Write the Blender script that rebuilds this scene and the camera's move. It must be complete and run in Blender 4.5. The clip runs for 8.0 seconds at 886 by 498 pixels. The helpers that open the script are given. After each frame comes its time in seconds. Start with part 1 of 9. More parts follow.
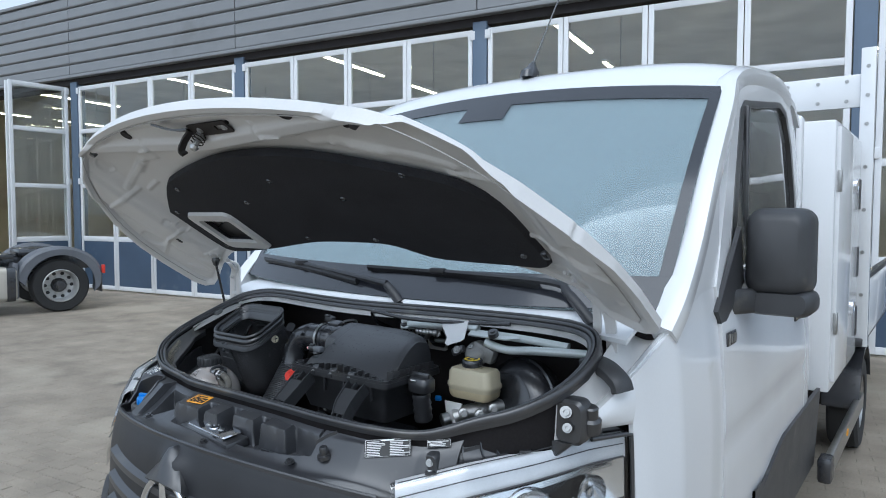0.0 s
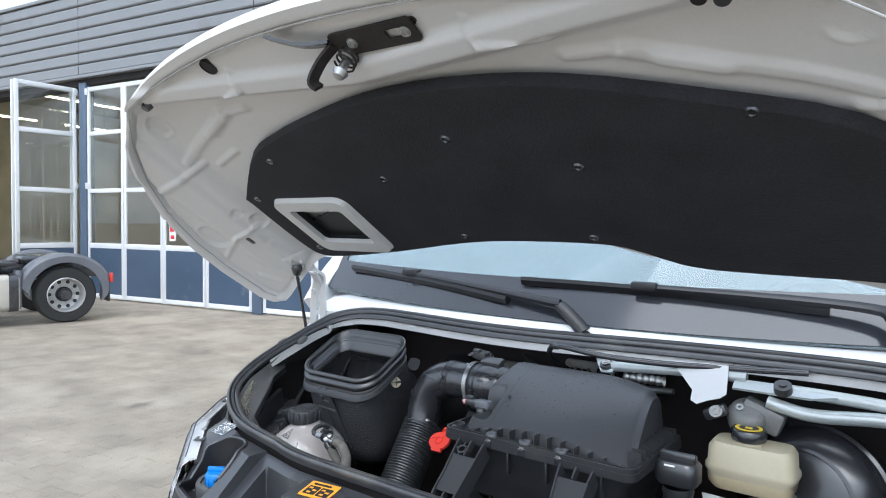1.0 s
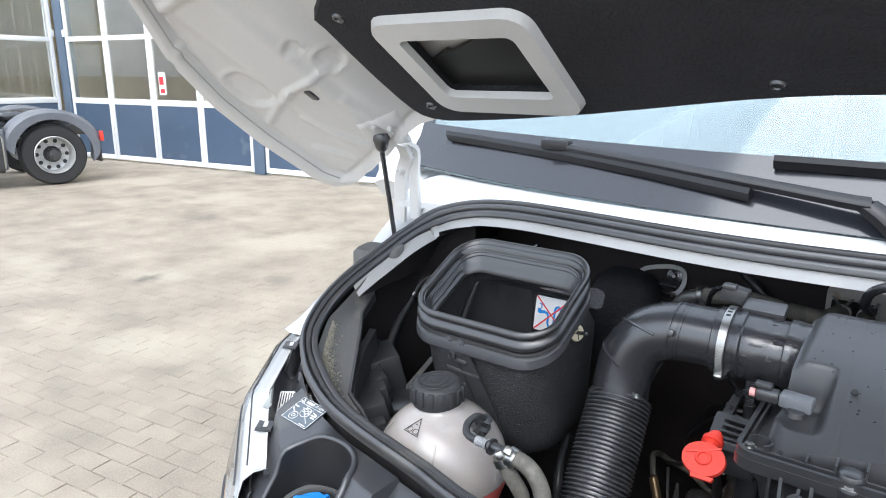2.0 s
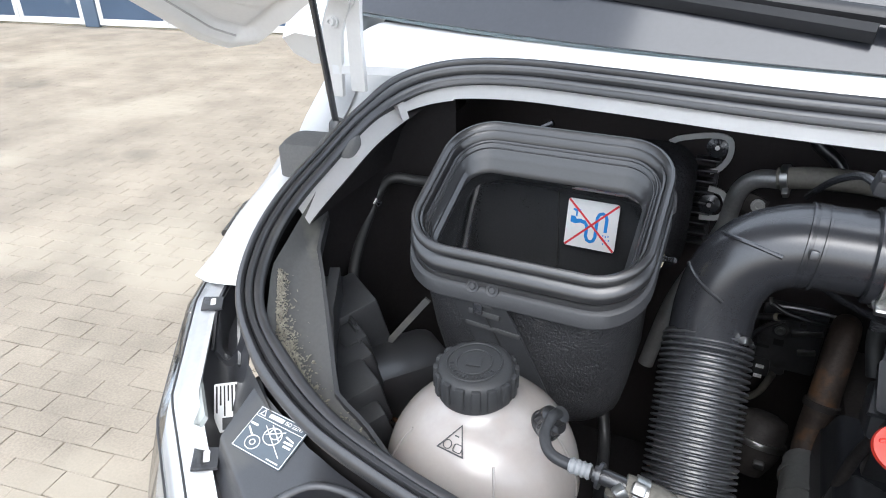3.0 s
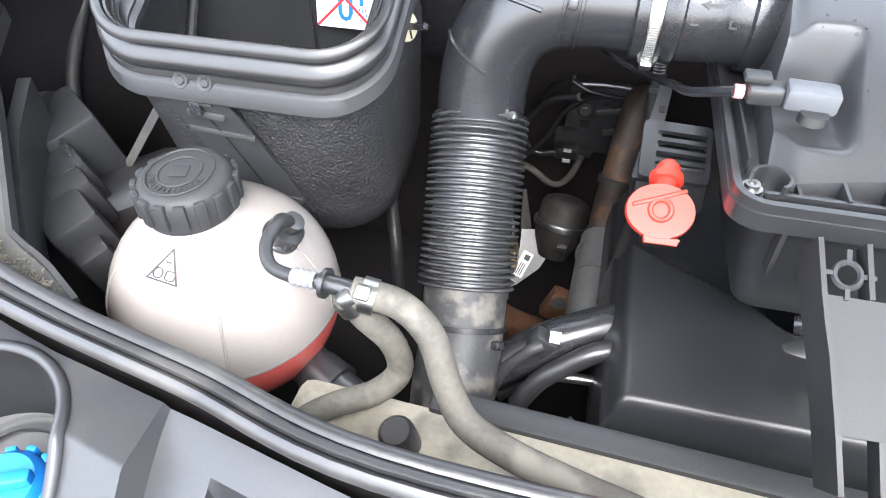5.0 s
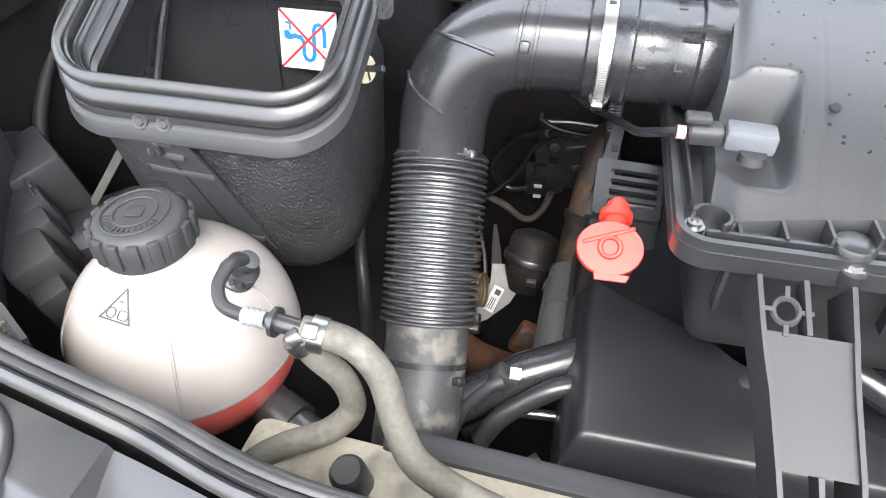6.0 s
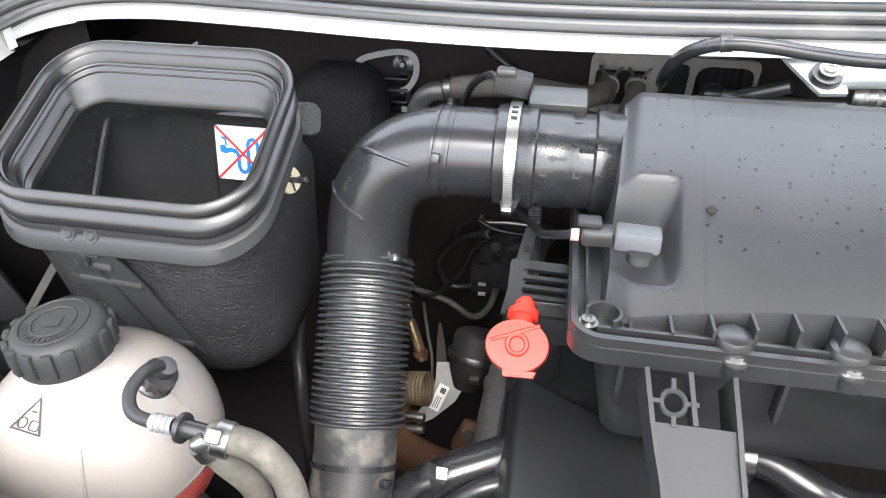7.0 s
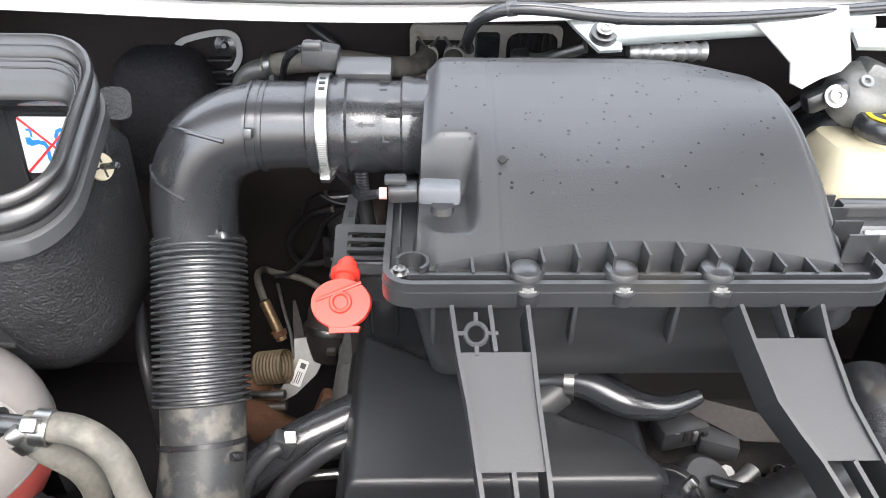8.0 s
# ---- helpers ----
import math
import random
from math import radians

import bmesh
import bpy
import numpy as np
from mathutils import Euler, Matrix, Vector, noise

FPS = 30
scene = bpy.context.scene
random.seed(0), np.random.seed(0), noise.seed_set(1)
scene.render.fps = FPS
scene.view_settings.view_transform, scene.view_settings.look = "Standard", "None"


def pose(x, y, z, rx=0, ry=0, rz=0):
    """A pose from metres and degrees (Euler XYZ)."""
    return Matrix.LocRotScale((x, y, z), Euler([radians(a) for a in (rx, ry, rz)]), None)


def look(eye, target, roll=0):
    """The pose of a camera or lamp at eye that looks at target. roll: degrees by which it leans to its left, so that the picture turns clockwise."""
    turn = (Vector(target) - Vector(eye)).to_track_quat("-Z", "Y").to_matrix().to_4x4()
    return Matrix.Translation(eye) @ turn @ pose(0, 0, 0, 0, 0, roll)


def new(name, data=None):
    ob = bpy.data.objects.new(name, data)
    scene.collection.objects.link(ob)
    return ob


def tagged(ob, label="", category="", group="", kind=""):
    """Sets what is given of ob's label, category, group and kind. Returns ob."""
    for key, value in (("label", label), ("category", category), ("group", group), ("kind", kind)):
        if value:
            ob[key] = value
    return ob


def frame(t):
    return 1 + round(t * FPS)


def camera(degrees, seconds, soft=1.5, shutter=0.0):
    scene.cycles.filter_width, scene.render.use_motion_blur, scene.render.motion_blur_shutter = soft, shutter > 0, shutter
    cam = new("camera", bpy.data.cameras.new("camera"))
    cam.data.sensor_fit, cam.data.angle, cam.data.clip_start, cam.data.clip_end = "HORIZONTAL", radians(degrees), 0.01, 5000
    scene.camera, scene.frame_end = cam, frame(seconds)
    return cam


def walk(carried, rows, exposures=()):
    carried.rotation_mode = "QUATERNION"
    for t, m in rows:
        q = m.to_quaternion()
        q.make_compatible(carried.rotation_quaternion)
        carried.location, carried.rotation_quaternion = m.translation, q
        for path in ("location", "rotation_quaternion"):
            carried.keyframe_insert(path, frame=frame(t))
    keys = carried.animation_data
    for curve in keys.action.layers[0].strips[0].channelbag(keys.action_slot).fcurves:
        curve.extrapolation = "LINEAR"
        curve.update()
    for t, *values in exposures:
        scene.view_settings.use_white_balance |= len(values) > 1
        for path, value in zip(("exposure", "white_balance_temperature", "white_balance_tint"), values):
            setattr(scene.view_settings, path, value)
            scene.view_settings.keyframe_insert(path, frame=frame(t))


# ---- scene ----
cam = camera(67.4, 8.0, soft=1.0)
PATH = [
    (0, (1.541, -0.84, 1.76), (0.331, 0.749, 1.657), 0.1),
    (0.5, (1.133, -0.673, 1.727), (-0.078, 0.917, 1.642), 0.7),
    (1, (0.748, -0.57, 1.706), (-0.467, 1.017, 1.637), 0.6),
    (1.5, (0.384, -0.371, 1.705), (-0.815, 1.213, 1.477), 0.5),
    (2, (0.091, -0.227, 1.69), (-1.076, 1.318, 1.192), 0.4),
    (2.2, (0.007, -0.174, 1.69), (-1.149, 1.316, 1.025), 0.1),
    (3.3, (-0.267, 0.037, 1.637), (-0.95, 1.662, 0.691), -0.2),
    (3.5, (-0.262, 0.052, 1.633), (-0.938, 1.678, 0.684), 0.0),
    (4, (-0.24, 0.083, 1.595), (-0.826, 1.582, 0.408), -0.3),
    (4.5, (-0.19, 0.097, 1.577), (-0.608, 1.594, 0.318), 0.3),
    (4.7, (-0.17, 0.104, 1.57), (-0.533, 1.53, 0.214), 0.1),
    (5.8, (-0.131, 0.106, 1.576), (-0.444, 1.549, 0.227), 0.4),
    (6, (-0.124, 0.109, 1.578), (-0.441, 1.611, 0.295), 0.7),
    (6.5, (-0.097, 0.103, 1.594), (-0.426, 1.765, 0.531), 0.6),
    (7, (-0.07, 0.103, 1.595), (-0.361, 1.783, 0.549), 0.6),
    (7.5, (-0.028, 0.103, 1.597), (-0.012, 1.829, 0.586), 0.6),
    (8, (-0.015, 0.072, 1.597), (0.05, 1.75, 0.511), 1.2),
]
EXPOSE = [(0, 0.2, 5600, 6), (0.5, 0.4, 5650, 7), (1, 0.92, 5800, 8), (1.5, 1.27, 5900, 9), (2, 1.4, 6050, 9), (3.5, 1.52, 6150, 10), (4, 2.17, 6200, 10), (4.5, 2.86, 6250, 11), (6, 2.72, 6500, 11), (6.5, 2.36, 6600, 11), (8, 2.48, 6600, 11)]
walk(cam, [(t, look(eye, target, roll)) for t, eye, target, roll in PATH], EXPOSE)

# ---- light: an overcast sky ----
world = bpy.data.worlds.new("sky")
scene.world = world
world.use_nodes = True
wn, wl = world.node_tree.nodes, world.node_tree.links
sky = wn.new("ShaderNodeTexSky")
sky.sky_type, sky.sun_disc = "NISHITA", False
sky.sun_elevation, sky.sun_rotation = radians(48), radians(163)
sky.air_density, sky.dust_density, sky.ozone_density = 1.0, 3.0, 1.0
grey = wn.new("ShaderNodeHueSaturation")
grey.inputs["Saturation"].default_value = 0.55
wl.new(sky.outputs[0], grey.inputs["Color"])
cloud = wn.new("ShaderNodeMix")
cloud.data_type = "RGBA"
cloud.inputs["Factor"].default_value = 0.6
cloud.inputs["B"].default_value = (5.6, 6.0, 6.5, 1)
wl.new(grey.outputs[0], cloud.inputs["A"])
wl.new(cloud.outputs["Result"], wn["Background"].inputs["Color"])
wn["Background"].inputs["Strength"].default_value = 0.15
sun = new("sun", bpy.data.lights.new("sun", "SUN"))
sun.data.energy, sun.data.angle, sun.data.color = 1.2, radians(55), (1.0, 0.97, 0.93)
sun.matrix_world = look((0, 0, 30), (-5, 17, 0))

# ---- materials ----
def pbr(name, colour, rough=0.5, metal=0.0, vary=0.12, scale=6.0, bump=0.0, grain=180.0, spec=0.5,
        coat=0.0, alpha=1.0, trans=0.0, stain=None, stain_at=0.6, stain_scale=1.5, rand=0.0, deep=0.002, sss=0.0):
    """A node material: base colour broken at two scales, roughness wear, fine bump and an optional stain colour."""
    m = bpy.data.materials.new(name)
    m.use_nodes = True
    n, l = m.node_tree.nodes, m.node_tree.links
    b = n["Principled BSDF"]
    geo = n.new("ShaderNodeNewGeometry")
    big, fine = n.new("ShaderNodeTexNoise"), n.new("ShaderNodeTexNoise")
    for t, s, d in ((big, scale, 5.0), (fine, grain, 3.0)):
        t.inputs["Scale"].default_value, t.inputs["Detail"].default_value = s, d
        l.new(geo.outputs["Position"], t.inputs["Vector"])
    add = n.new("ShaderNodeMath")
    add.operation = "MULTIPLY_ADD"
    add.inputs[1].default_value, add.inputs[2].default_value = 0.35, 0.0
    l.new(fine.outputs["Fac"], add.inputs[0])
    both = n.new("ShaderNodeMath")
    both.operation = "MULTIPLY_ADD"
    both.inputs[1].default_value = 0.65
    l.new(big.outputs["Fac"], both.inputs[0])
    l.new(add.outputs[0], both.inputs[2])
    ramp = n.new("ShaderNodeMapRange")
    ramp.inputs["From Min"].default_value, ramp.inputs["From Max"].default_value = 0.3, 0.7
    ramp.inputs["To Min"].default_value, ramp.inputs["To Max"].default_value = 1 - vary, 1 + vary
    l.new(both.outputs[0], ramp.inputs["Value"])
    source = ramp.outputs[0]
    if rand:
        info, r2, mul = n.new("ShaderNodeObjectInfo"), n.new("ShaderNodeMapRange"), n.new("ShaderNodeMath")
        r2.inputs["To Min"].default_value, r2.inputs["To Max"].default_value = 1 - rand, 1 + rand
        l.new(info.outputs["Random"], r2.inputs["Value"])
        mul.operation = "MULTIPLY"
        l.new(source, mul.inputs[0]), l.new(r2.outputs[0], mul.inputs[1])
        source = mul.outputs[0]
    tint = n.new("ShaderNodeVectorMath")
    tint.operation = "SCALE"
    tint.inputs[0].default_value = colour
    l.new(source, tint.inputs["Scale"])
    out = tint.outputs[0]
    if stain:
        spot, edge, mix = n.new("ShaderNodeTexNoise"), n.new("ShaderNodeMapRange"), n.new("ShaderNodeMix")
        spot.inputs["Scale"].default_value, spot.inputs["Detail"].default_value = stain_scale, 7.0
        l.new(geo.outputs["Position"], spot.inputs["Vector"])
        edge.inputs["From Min"].default_value, edge.inputs["From Max"].default_value = stain_at, stain_at + 0.12
        l.new(spot.outputs["Fac"], edge.inputs["Value"])
        mix.data_type = "RGBA"
        l.new(edge.outputs[0], mix.inputs["Factor"])
        l.new(out, mix.inputs["A"])
        mix.inputs["B"].default_value = (*stain, 1)
        out = mix.outputs["Result"]
    l.new(out, b.inputs["Base Color"])
    wear = n.new("ShaderNodeMapRange")
    wear.inputs["To Min"].default_value, wear.inputs["To Max"].default_value = max(0.02, rough * 0.8), min(1.0, rough * 1.2)
    l.new(big.outputs["Fac"], wear.inputs["Value"])
    l.new(wear.outputs[0], b.inputs["Roughness"])
    b.inputs["Metallic"].default_value, b.inputs["Specular IOR Level"].default_value = metal, spec
    b.inputs["Coat Weight"].default_value, b.inputs["Coat Roughness"].default_value = coat, 0.05
    b.inputs["Transmission Weight"].default_value, b.inputs["Alpha"].default_value = trans, alpha
    b.inputs["Subsurface Weight"].default_value, b.inputs["Subsurface Scale"].default_value = sss, 0.03
    b.inputs["Subsurface Radius"].default_value = (1.0, 0.75, 0.65)
    if bump:
        bp = n.new("ShaderNodeBump")
        bp.inputs["Strength"].default_value, bp.inputs["Distance"].default_value = bump, deep
        l.new(both.outputs[0], bp.inputs["Height"])
        l.new(bp.outputs[0], b.inputs["Normal"])
    return m


def glow(name, colour, strength):
    m = bpy.data.materials.new(name)
    m.use_nodes = True
    b = m.node_tree.nodes["Principled BSDF"]
    b.inputs["Base Color"].default_value = (*colour, 1)
    b.inputs["Emission Color"].default_value, b.inputs["Emission Strength"].default_value = (*colour, 1), strength
    return m


def glass(name, colour=(1, 1, 1), rough=0.0, ior=1.45):
    m = bpy.data.materials.new(name)
    m.use_nodes = True
    b = m.node_tree.nodes["Principled BSDF"]
    b.inputs["Base Color"].default_value = (*colour, 1)
    b.inputs["Roughness"].default_value, b.inputs["IOR"].default_value = rough, ior
    b.inputs["Transmission Weight"].default_value = 1.0
    return m


WHITE = pbr("white_paint", (0.72, 0.73, 0.74), 0.22, vary=0.03, scale=2.0, coat=0.6, stain=(0.62, 0.60, 0.56), stain_at=0.66, stain_scale=3.0)
UNDER = pbr("white_primer", (0.64, 0.635, 0.625), 0.30, vary=0.05, scale=5.0, stain=(0.62, 0.60, 0.56), stain_at=0.66, stain_scale=4.0)
PLASTIC = pbr("black_plastic", (0.030, 0.0305, 0.033), 0.31, vary=0.25, scale=9.0, bump=0.12, grain=500.0, spec=1.0, stain=(0.045, 0.043, 0.040), stain_at=0.6, stain_scale=9.0)
SATIN = pbr("satin_black_plastic", (0.029, 0.030, 0.034), 0.25, vary=0.2, scale=7.0, bump=0.06, grain=700.0, spec=1.0)
GREYP = pbr("dusty_grey_plastic", (0.042, 0.043, 0.046), 0.45, vary=0.25, scale=8.0, bump=0.15, grain=400.0, stain=(0.09, 0.085, 0.075), stain_at=0.62, stain_scale=7.0)
RUBBER = pbr("black_rubber", (0.026, 0.026, 0.028), 0.30, vary=0.25, scale=12.0, bump=0.1, grain=350.0, spec=1.0, stain=(0.055, 0.054, 0.050), stain_at=0.62, stain_scale=8.0)
FLEECE = pbr("black_fleece", (0.026, 0.026, 0.030), 0.9, vary=0.35, scale=10.0, bump=1.0, grain=220.0, spec=0.3, deep=0.008)
DARK = pbr("dark_bay_liner", (0.030, 0.027, 0.028), 0.7, vary=0.3, scale=6.0, bump=0.4, grain=150.0, spec=0.3)
STEEL = pbr("bare_steel", (0.42, 0.42, 0.41), 0.35, metal=1.0, vary=0.15, scale=20.0, bump=0.1)
ALU = pbr("cast_aluminium", (0.50, 0.50, 0.49), 0.45, metal=0.9, vary=0.2, scale=25.0, bump=0.3, grain=300.0)
CHROME = pbr("chrome", (0.75, 0.76, 0.78), 0.09, metal=1.0, vary=0.05)
ZINC = pbr("zinc_painted_link", (0.52, 0.56, 0.56), 0.35, metal=0.4, vary=0.1, scale=15.0)
RUST = pbr("rusty_iron", (0.14, 0.065, 0.035), 0.8, metal=0.2, vary=0.5, scale=25.0, bump=0.6, grain=220.0)
IRON = pbr("dark_cast_iron", (0.042, 0.037, 0.035), 0.65, metal=0.5, vary=0.45, scale=20.0, bump=0.6, grain=200.0)
TANK = pbr("milky_tank_plastic", (0.42, 0.385, 0.36), 0.20, vary=0.05, scale=9.0, bump=0.06, coat=0.3, stain=(0.46, 0.43, 0.415), stain_at=0.55, stain_scale=18.0, sss=0.25)
COOLANT = pbr("pink_coolant_level", (0.62, 0.12, 0.10), 0.3, vary=0.1, scale=12.0)
AMBERP = pbr("amber_fluid", (0.58, 0.49, 0.31), 0.35, vary=0.1, scale=12.0)
CREAM = pbr("cream_reservoir_plastic", (0.57, 0.51, 0.36), 0.38, vary=0.06, scale=9.0)
RED = pbr("red_plastic", (0.66, 0.045, 0.028), 0.38, vary=0.06, scale=12.0)
BLUE = pbr("blue_plastic", (0.015, 0.20, 0.62), 0.35, vary=0.08, scale=12.0)
YELLOW = pbr("yellow_print", (0.75, 0.55, 0.03), 0.5, vary=0.05)
ORANGE = pbr("orange_label", (0.80, 0.36, 0.03), 0.4, vary=0.06, scale=20.0)
PAPER = pbr("white_label", (0.78, 0.78, 0.77), 0.45, vary=0.05, scale=20.0)
INK = pbr("black_ink", (0.02, 0.02, 0.02), 0.5, vary=0.05)
REDINK = pbr("red_ink", (0.72, 0.03, 0.04), 0.5, vary=0.05)
BLUEINK = pbr("blue_ink", (0.01, 0.22, 0.62), 0.5, vary=0.05)
OLDHOSE = pbr("dusty_old_hose", (0.115, 0.108, 0.092), 0.7, vary=0.35, scale=22.0, bump=0.5, grain=260.0, stain=(0.21, 0.195, 0.165), stain_at=0.53, stain_scale=24.0)
DUSTYPIPE = pbr("dusty_duct", (0.060, 0.062, 0.064), 0.45, vary=0.3, scale=14.0, bump=0.35, grain=260.0, stain=(0.19, 0.18, 0.16), stain_at=0.50, stain_scale=38.0)
BELLOWS = pbr("satin_bellows_rubber", (0.058, 0.060, 0.064), 0.30, vary=0.2, scale=30.0, bump=0.1, grain=300.0, spec=1.0, stain=(0.095, 0.095, 0.095), stain_at=0.56, stain_scale=60.0)
BEIGE = pbr("beige_connector", (0.42, 0.38, 0.30), 0.5, vary=0.15, scale=20.0)
TYRE = pbr("tyre_rubber", (0.025, 0.025, 0.025), 0.8, vary=0.3, scale=10.0, bump=0.3)
GLASS = glass("clear_glass", (0.93, 0.97, 0.96))
SCREEN = bpy.data.materials.new("sky_tinted_windscreen")
SCREEN.use_nodes = True
_n, _l = SCREEN.node_tree.nodes, SCREEN.node_tree.links
_clear, _gloss, _sheen, _fres = _n.new("ShaderNodeBsdfTransparent"), _n.new("ShaderNodeBsdfGlossy"), _n.new("ShaderNodeMixShader"), _n.new("ShaderNodeFresnel")
_clear.inputs["Color"].default_value = (0.90, 0.95, 0.95, 1)
_gloss.inputs["Roughness"].default_value = 0.02
_fres.inputs["IOR"].default_value = 1.5
_l.new(_fres.outputs[0], _sheen.inputs["Fac"])
_l.new(_clear.outputs[0], _sheen.inputs[1])
_l.new(_gloss.outputs[0], _sheen.inputs[2])
# Pale blue diffuse layer puts the sky's reflection into the glass colour.
_sky_tint, _mix = _n.new("ShaderNodeBsdfDiffuse"), _n.new("ShaderNodeMixShader")
_sky_tint.inputs["Color"].default_value = (0.48, 0.59, 0.64, 1)
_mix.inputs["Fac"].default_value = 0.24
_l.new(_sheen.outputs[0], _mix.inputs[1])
_l.new(_sky_tint.outputs[0], _mix.inputs[2])
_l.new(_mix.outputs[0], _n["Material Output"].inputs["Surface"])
PANE = glass("grey_pane_glass", (0.90, 0.92, 0.91), 0.0, 1.6)
LENS = bpy.data.materials.new("lamp_lens")
LENS.use_nodes = True
_n, _l = LENS.node_tree.nodes, LENS.node_tree.links
_clear, _gloss, _mix, _fres = _n.new("ShaderNodeBsdfTransparent"), _n.new("ShaderNodeBsdfGlossy"), _n.new("ShaderNodeMixShader"), _n.new("ShaderNodeFresnel")
_clear.inputs["Color"].default_value = (0.95, 0.96, 0.97, 1)
_gloss.inputs["Roughness"].default_value = 0.03
_fres.inputs["IOR"].default_value = 1.6
_l.new(_fres.outputs[0], _mix.inputs["Fac"])
_l.new(_clear.outputs[0], _mix.inputs[1])
_l.new(_gloss.outputs[0], _mix.inputs[2])
_l.new(_mix.outputs[0], _n["Material Output"].inputs["Surface"])
CLAD = pbr("grey_cladding", (0.24, 0.245, 0.25), 0.45, metal=0.3, vary=0.06, scale=1.5, stain=(0.20, 0.20, 0.20), stain_at=0.62, stain_scale=0.8)
WHITEALU = pbr("white_door_frame", (0.72, 0.73, 0.74), 0.4, vary=0.06, scale=3.0)
BLUEPANEL = pbr("blue_panel", (0.055, 0.085, 0.135), 0.45, vary=0.12, scale=2.0, stain=(0.10, 0.13, 0.17), stain_at=0.62, stain_scale=3.0)
BLUEPOST = pbr("blue_post", (0.10, 0.14, 0.20), 0.5, vary=0.1, scale=3.0)
HALL = pbr("hall_interior", (0.58, 0.56, 0.51), 0.8, vary=0.3, scale=0.8)
CONCRETE = pbr("sandy_joint", (0.300, 0.260, 0.205), 0.95, vary=0.25, scale=3.0, bump=0.5, grain=120.0, stain=(0.17, 0.155, 0.13), stain_at=0.58, stain_scale=0.9)
PAVER = pbr("grey_paver", (0.258, 0.222, 0.176), 0.9, vary=0.36, scale=2.2, bump=0.8, grain=110.0, stain=(0.330, 0.290, 0.230), stain_at=0.53, stain_scale=0.8, rand=0.04)


def oil_spot(m, x, y, r, strength):
    """Adds one dark oil stain with a ragged edge to a ground material."""
    n, l = m.node_tree.nodes, m.node_tree.links
    base = n["Principled BSDF"].inputs["Base Color"]
    before = base.links[0].from_socket
    geo = n.new("ShaderNodeNewGeometry")
    far, rag, push, edge, mix = n.new("ShaderNodeVectorMath"), n.new("ShaderNodeTexNoise"), n.new("ShaderNodeMath"), n.new("ShaderNodeMapRange"), n.new("ShaderNodeMix")
    far.operation = "DISTANCE"
    far.inputs[1].default_value = (x, y, 0)
    l.new(geo.outputs["Position"], far.inputs[0]), l.new(geo.outputs["Position"], rag.inputs["Vector"])
    rag.inputs["Scale"].default_value, rag.inputs["Detail"].default_value = 4.5, 6.0
    push.operation = "MULTIPLY_ADD"
    push.inputs[1].default_value = 2.6 * r
    l.new(rag.outputs["Fac"], push.inputs[0]), l.new(far.outputs["Value"], push.inputs[2])
    edge.inputs["From Min"].default_value, edge.inputs["From Max"].default_value = 1.3 * r, 2.1 * r
    edge.inputs["To Min"].default_value, edge.inputs["To Max"].default_value = strength, 0.0
    l.new(push.outputs[0], edge.inputs["Value"])
    mix.data_type = "RGBA"
    l.new(edge.outputs[0], mix.inputs["Factor"]), l.new(before, mix.inputs["A"])
    mix.inputs["B"].default_value = (0.055, 0.050, 0.045, 1)
    l.new(mix.outputs["Result"], base)


for _g in (PAVER, CONCRETE):
    for _s in ((-5.25, 2.555, 0.20, 0.75), (-6.1, 2.38, 0.24, 0.35), (-4.4, 3.25, 0.30, 0.30), (-7.3, 4.45, 0.45, 0.30), (-3.05, 1.86, 0.28, 0.25)):
        oil_spot(_g, *_s)
SEATS = pbr("seat_fabric", (0.035, 0.036, 0.04), 0.9, vary=0.3, scale=20.0, bump=0.3)
DASH = pbr("dashboard_plastic", (0.06, 0.062, 0.065), 0.6, vary=0.15, scale=15.0, bump=0.2)
TUBE = glow("tube_light", (1.0, 0.86, 0.55), 16.0)


# ---- shaping tools ----
def thing(name, label, category, at=(0, 0, 0), group="", kind=""):
    ob = new(name)
    ob.location = at
    ob.empty_display_size = 0.05
    return tagged(ob, label, category, group, kind)


def link(name, bm, material, parent=None, label="", smooth=40):
    """Makes bm, given in world places, one mesh object, under parent."""
    me = bpy.data.meshes.new(name)
    bmesh.ops.recalc_face_normals(bm, faces=bm.faces)
    for f in bm.faces:
        f.smooth = smooth > 0
    if smooth:
        for e in bm.edges:
            if len(e.link_faces) == 2 and e.calc_face_angle(0) > radians(smooth):
                e.smooth = False
    bm.to_mesh(me)
    bm.free()
    me.materials.append(material)
    ob = new(name, me)
    if parent:
        base = Vector(parent.location)
        up = parent.parent
        while up:
            base += Vector(up.location)
            up = up.parent
        me.transform(Matrix.Translation(-base))
        ob.parent = parent
    if label:
        ob["label"] = label
    return ob


def part(name, bm, material, parent, label="", smooth=40):
    return link(name, bm, material, parent, label, smooth)


def solid(name, bm, material, label, category, group="", kind="", smooth=40):
    return tagged(link(name, bm, material, None, "", smooth), label, category, group, kind)


def axes(z, x=None):
    """A turn whose z runs along z, and whose x lies near x."""
    z = Vector(z).normalized()
    x = Vector(x) if x else (Vector((1, 0, 0)) if abs(z.x) < 0.9 else Vector((0, 1, 0)))
    x = (x - z * x.dot(z)).normalized()
    return Matrix((x, z.cross(x), z)).transposed().to_4x4()


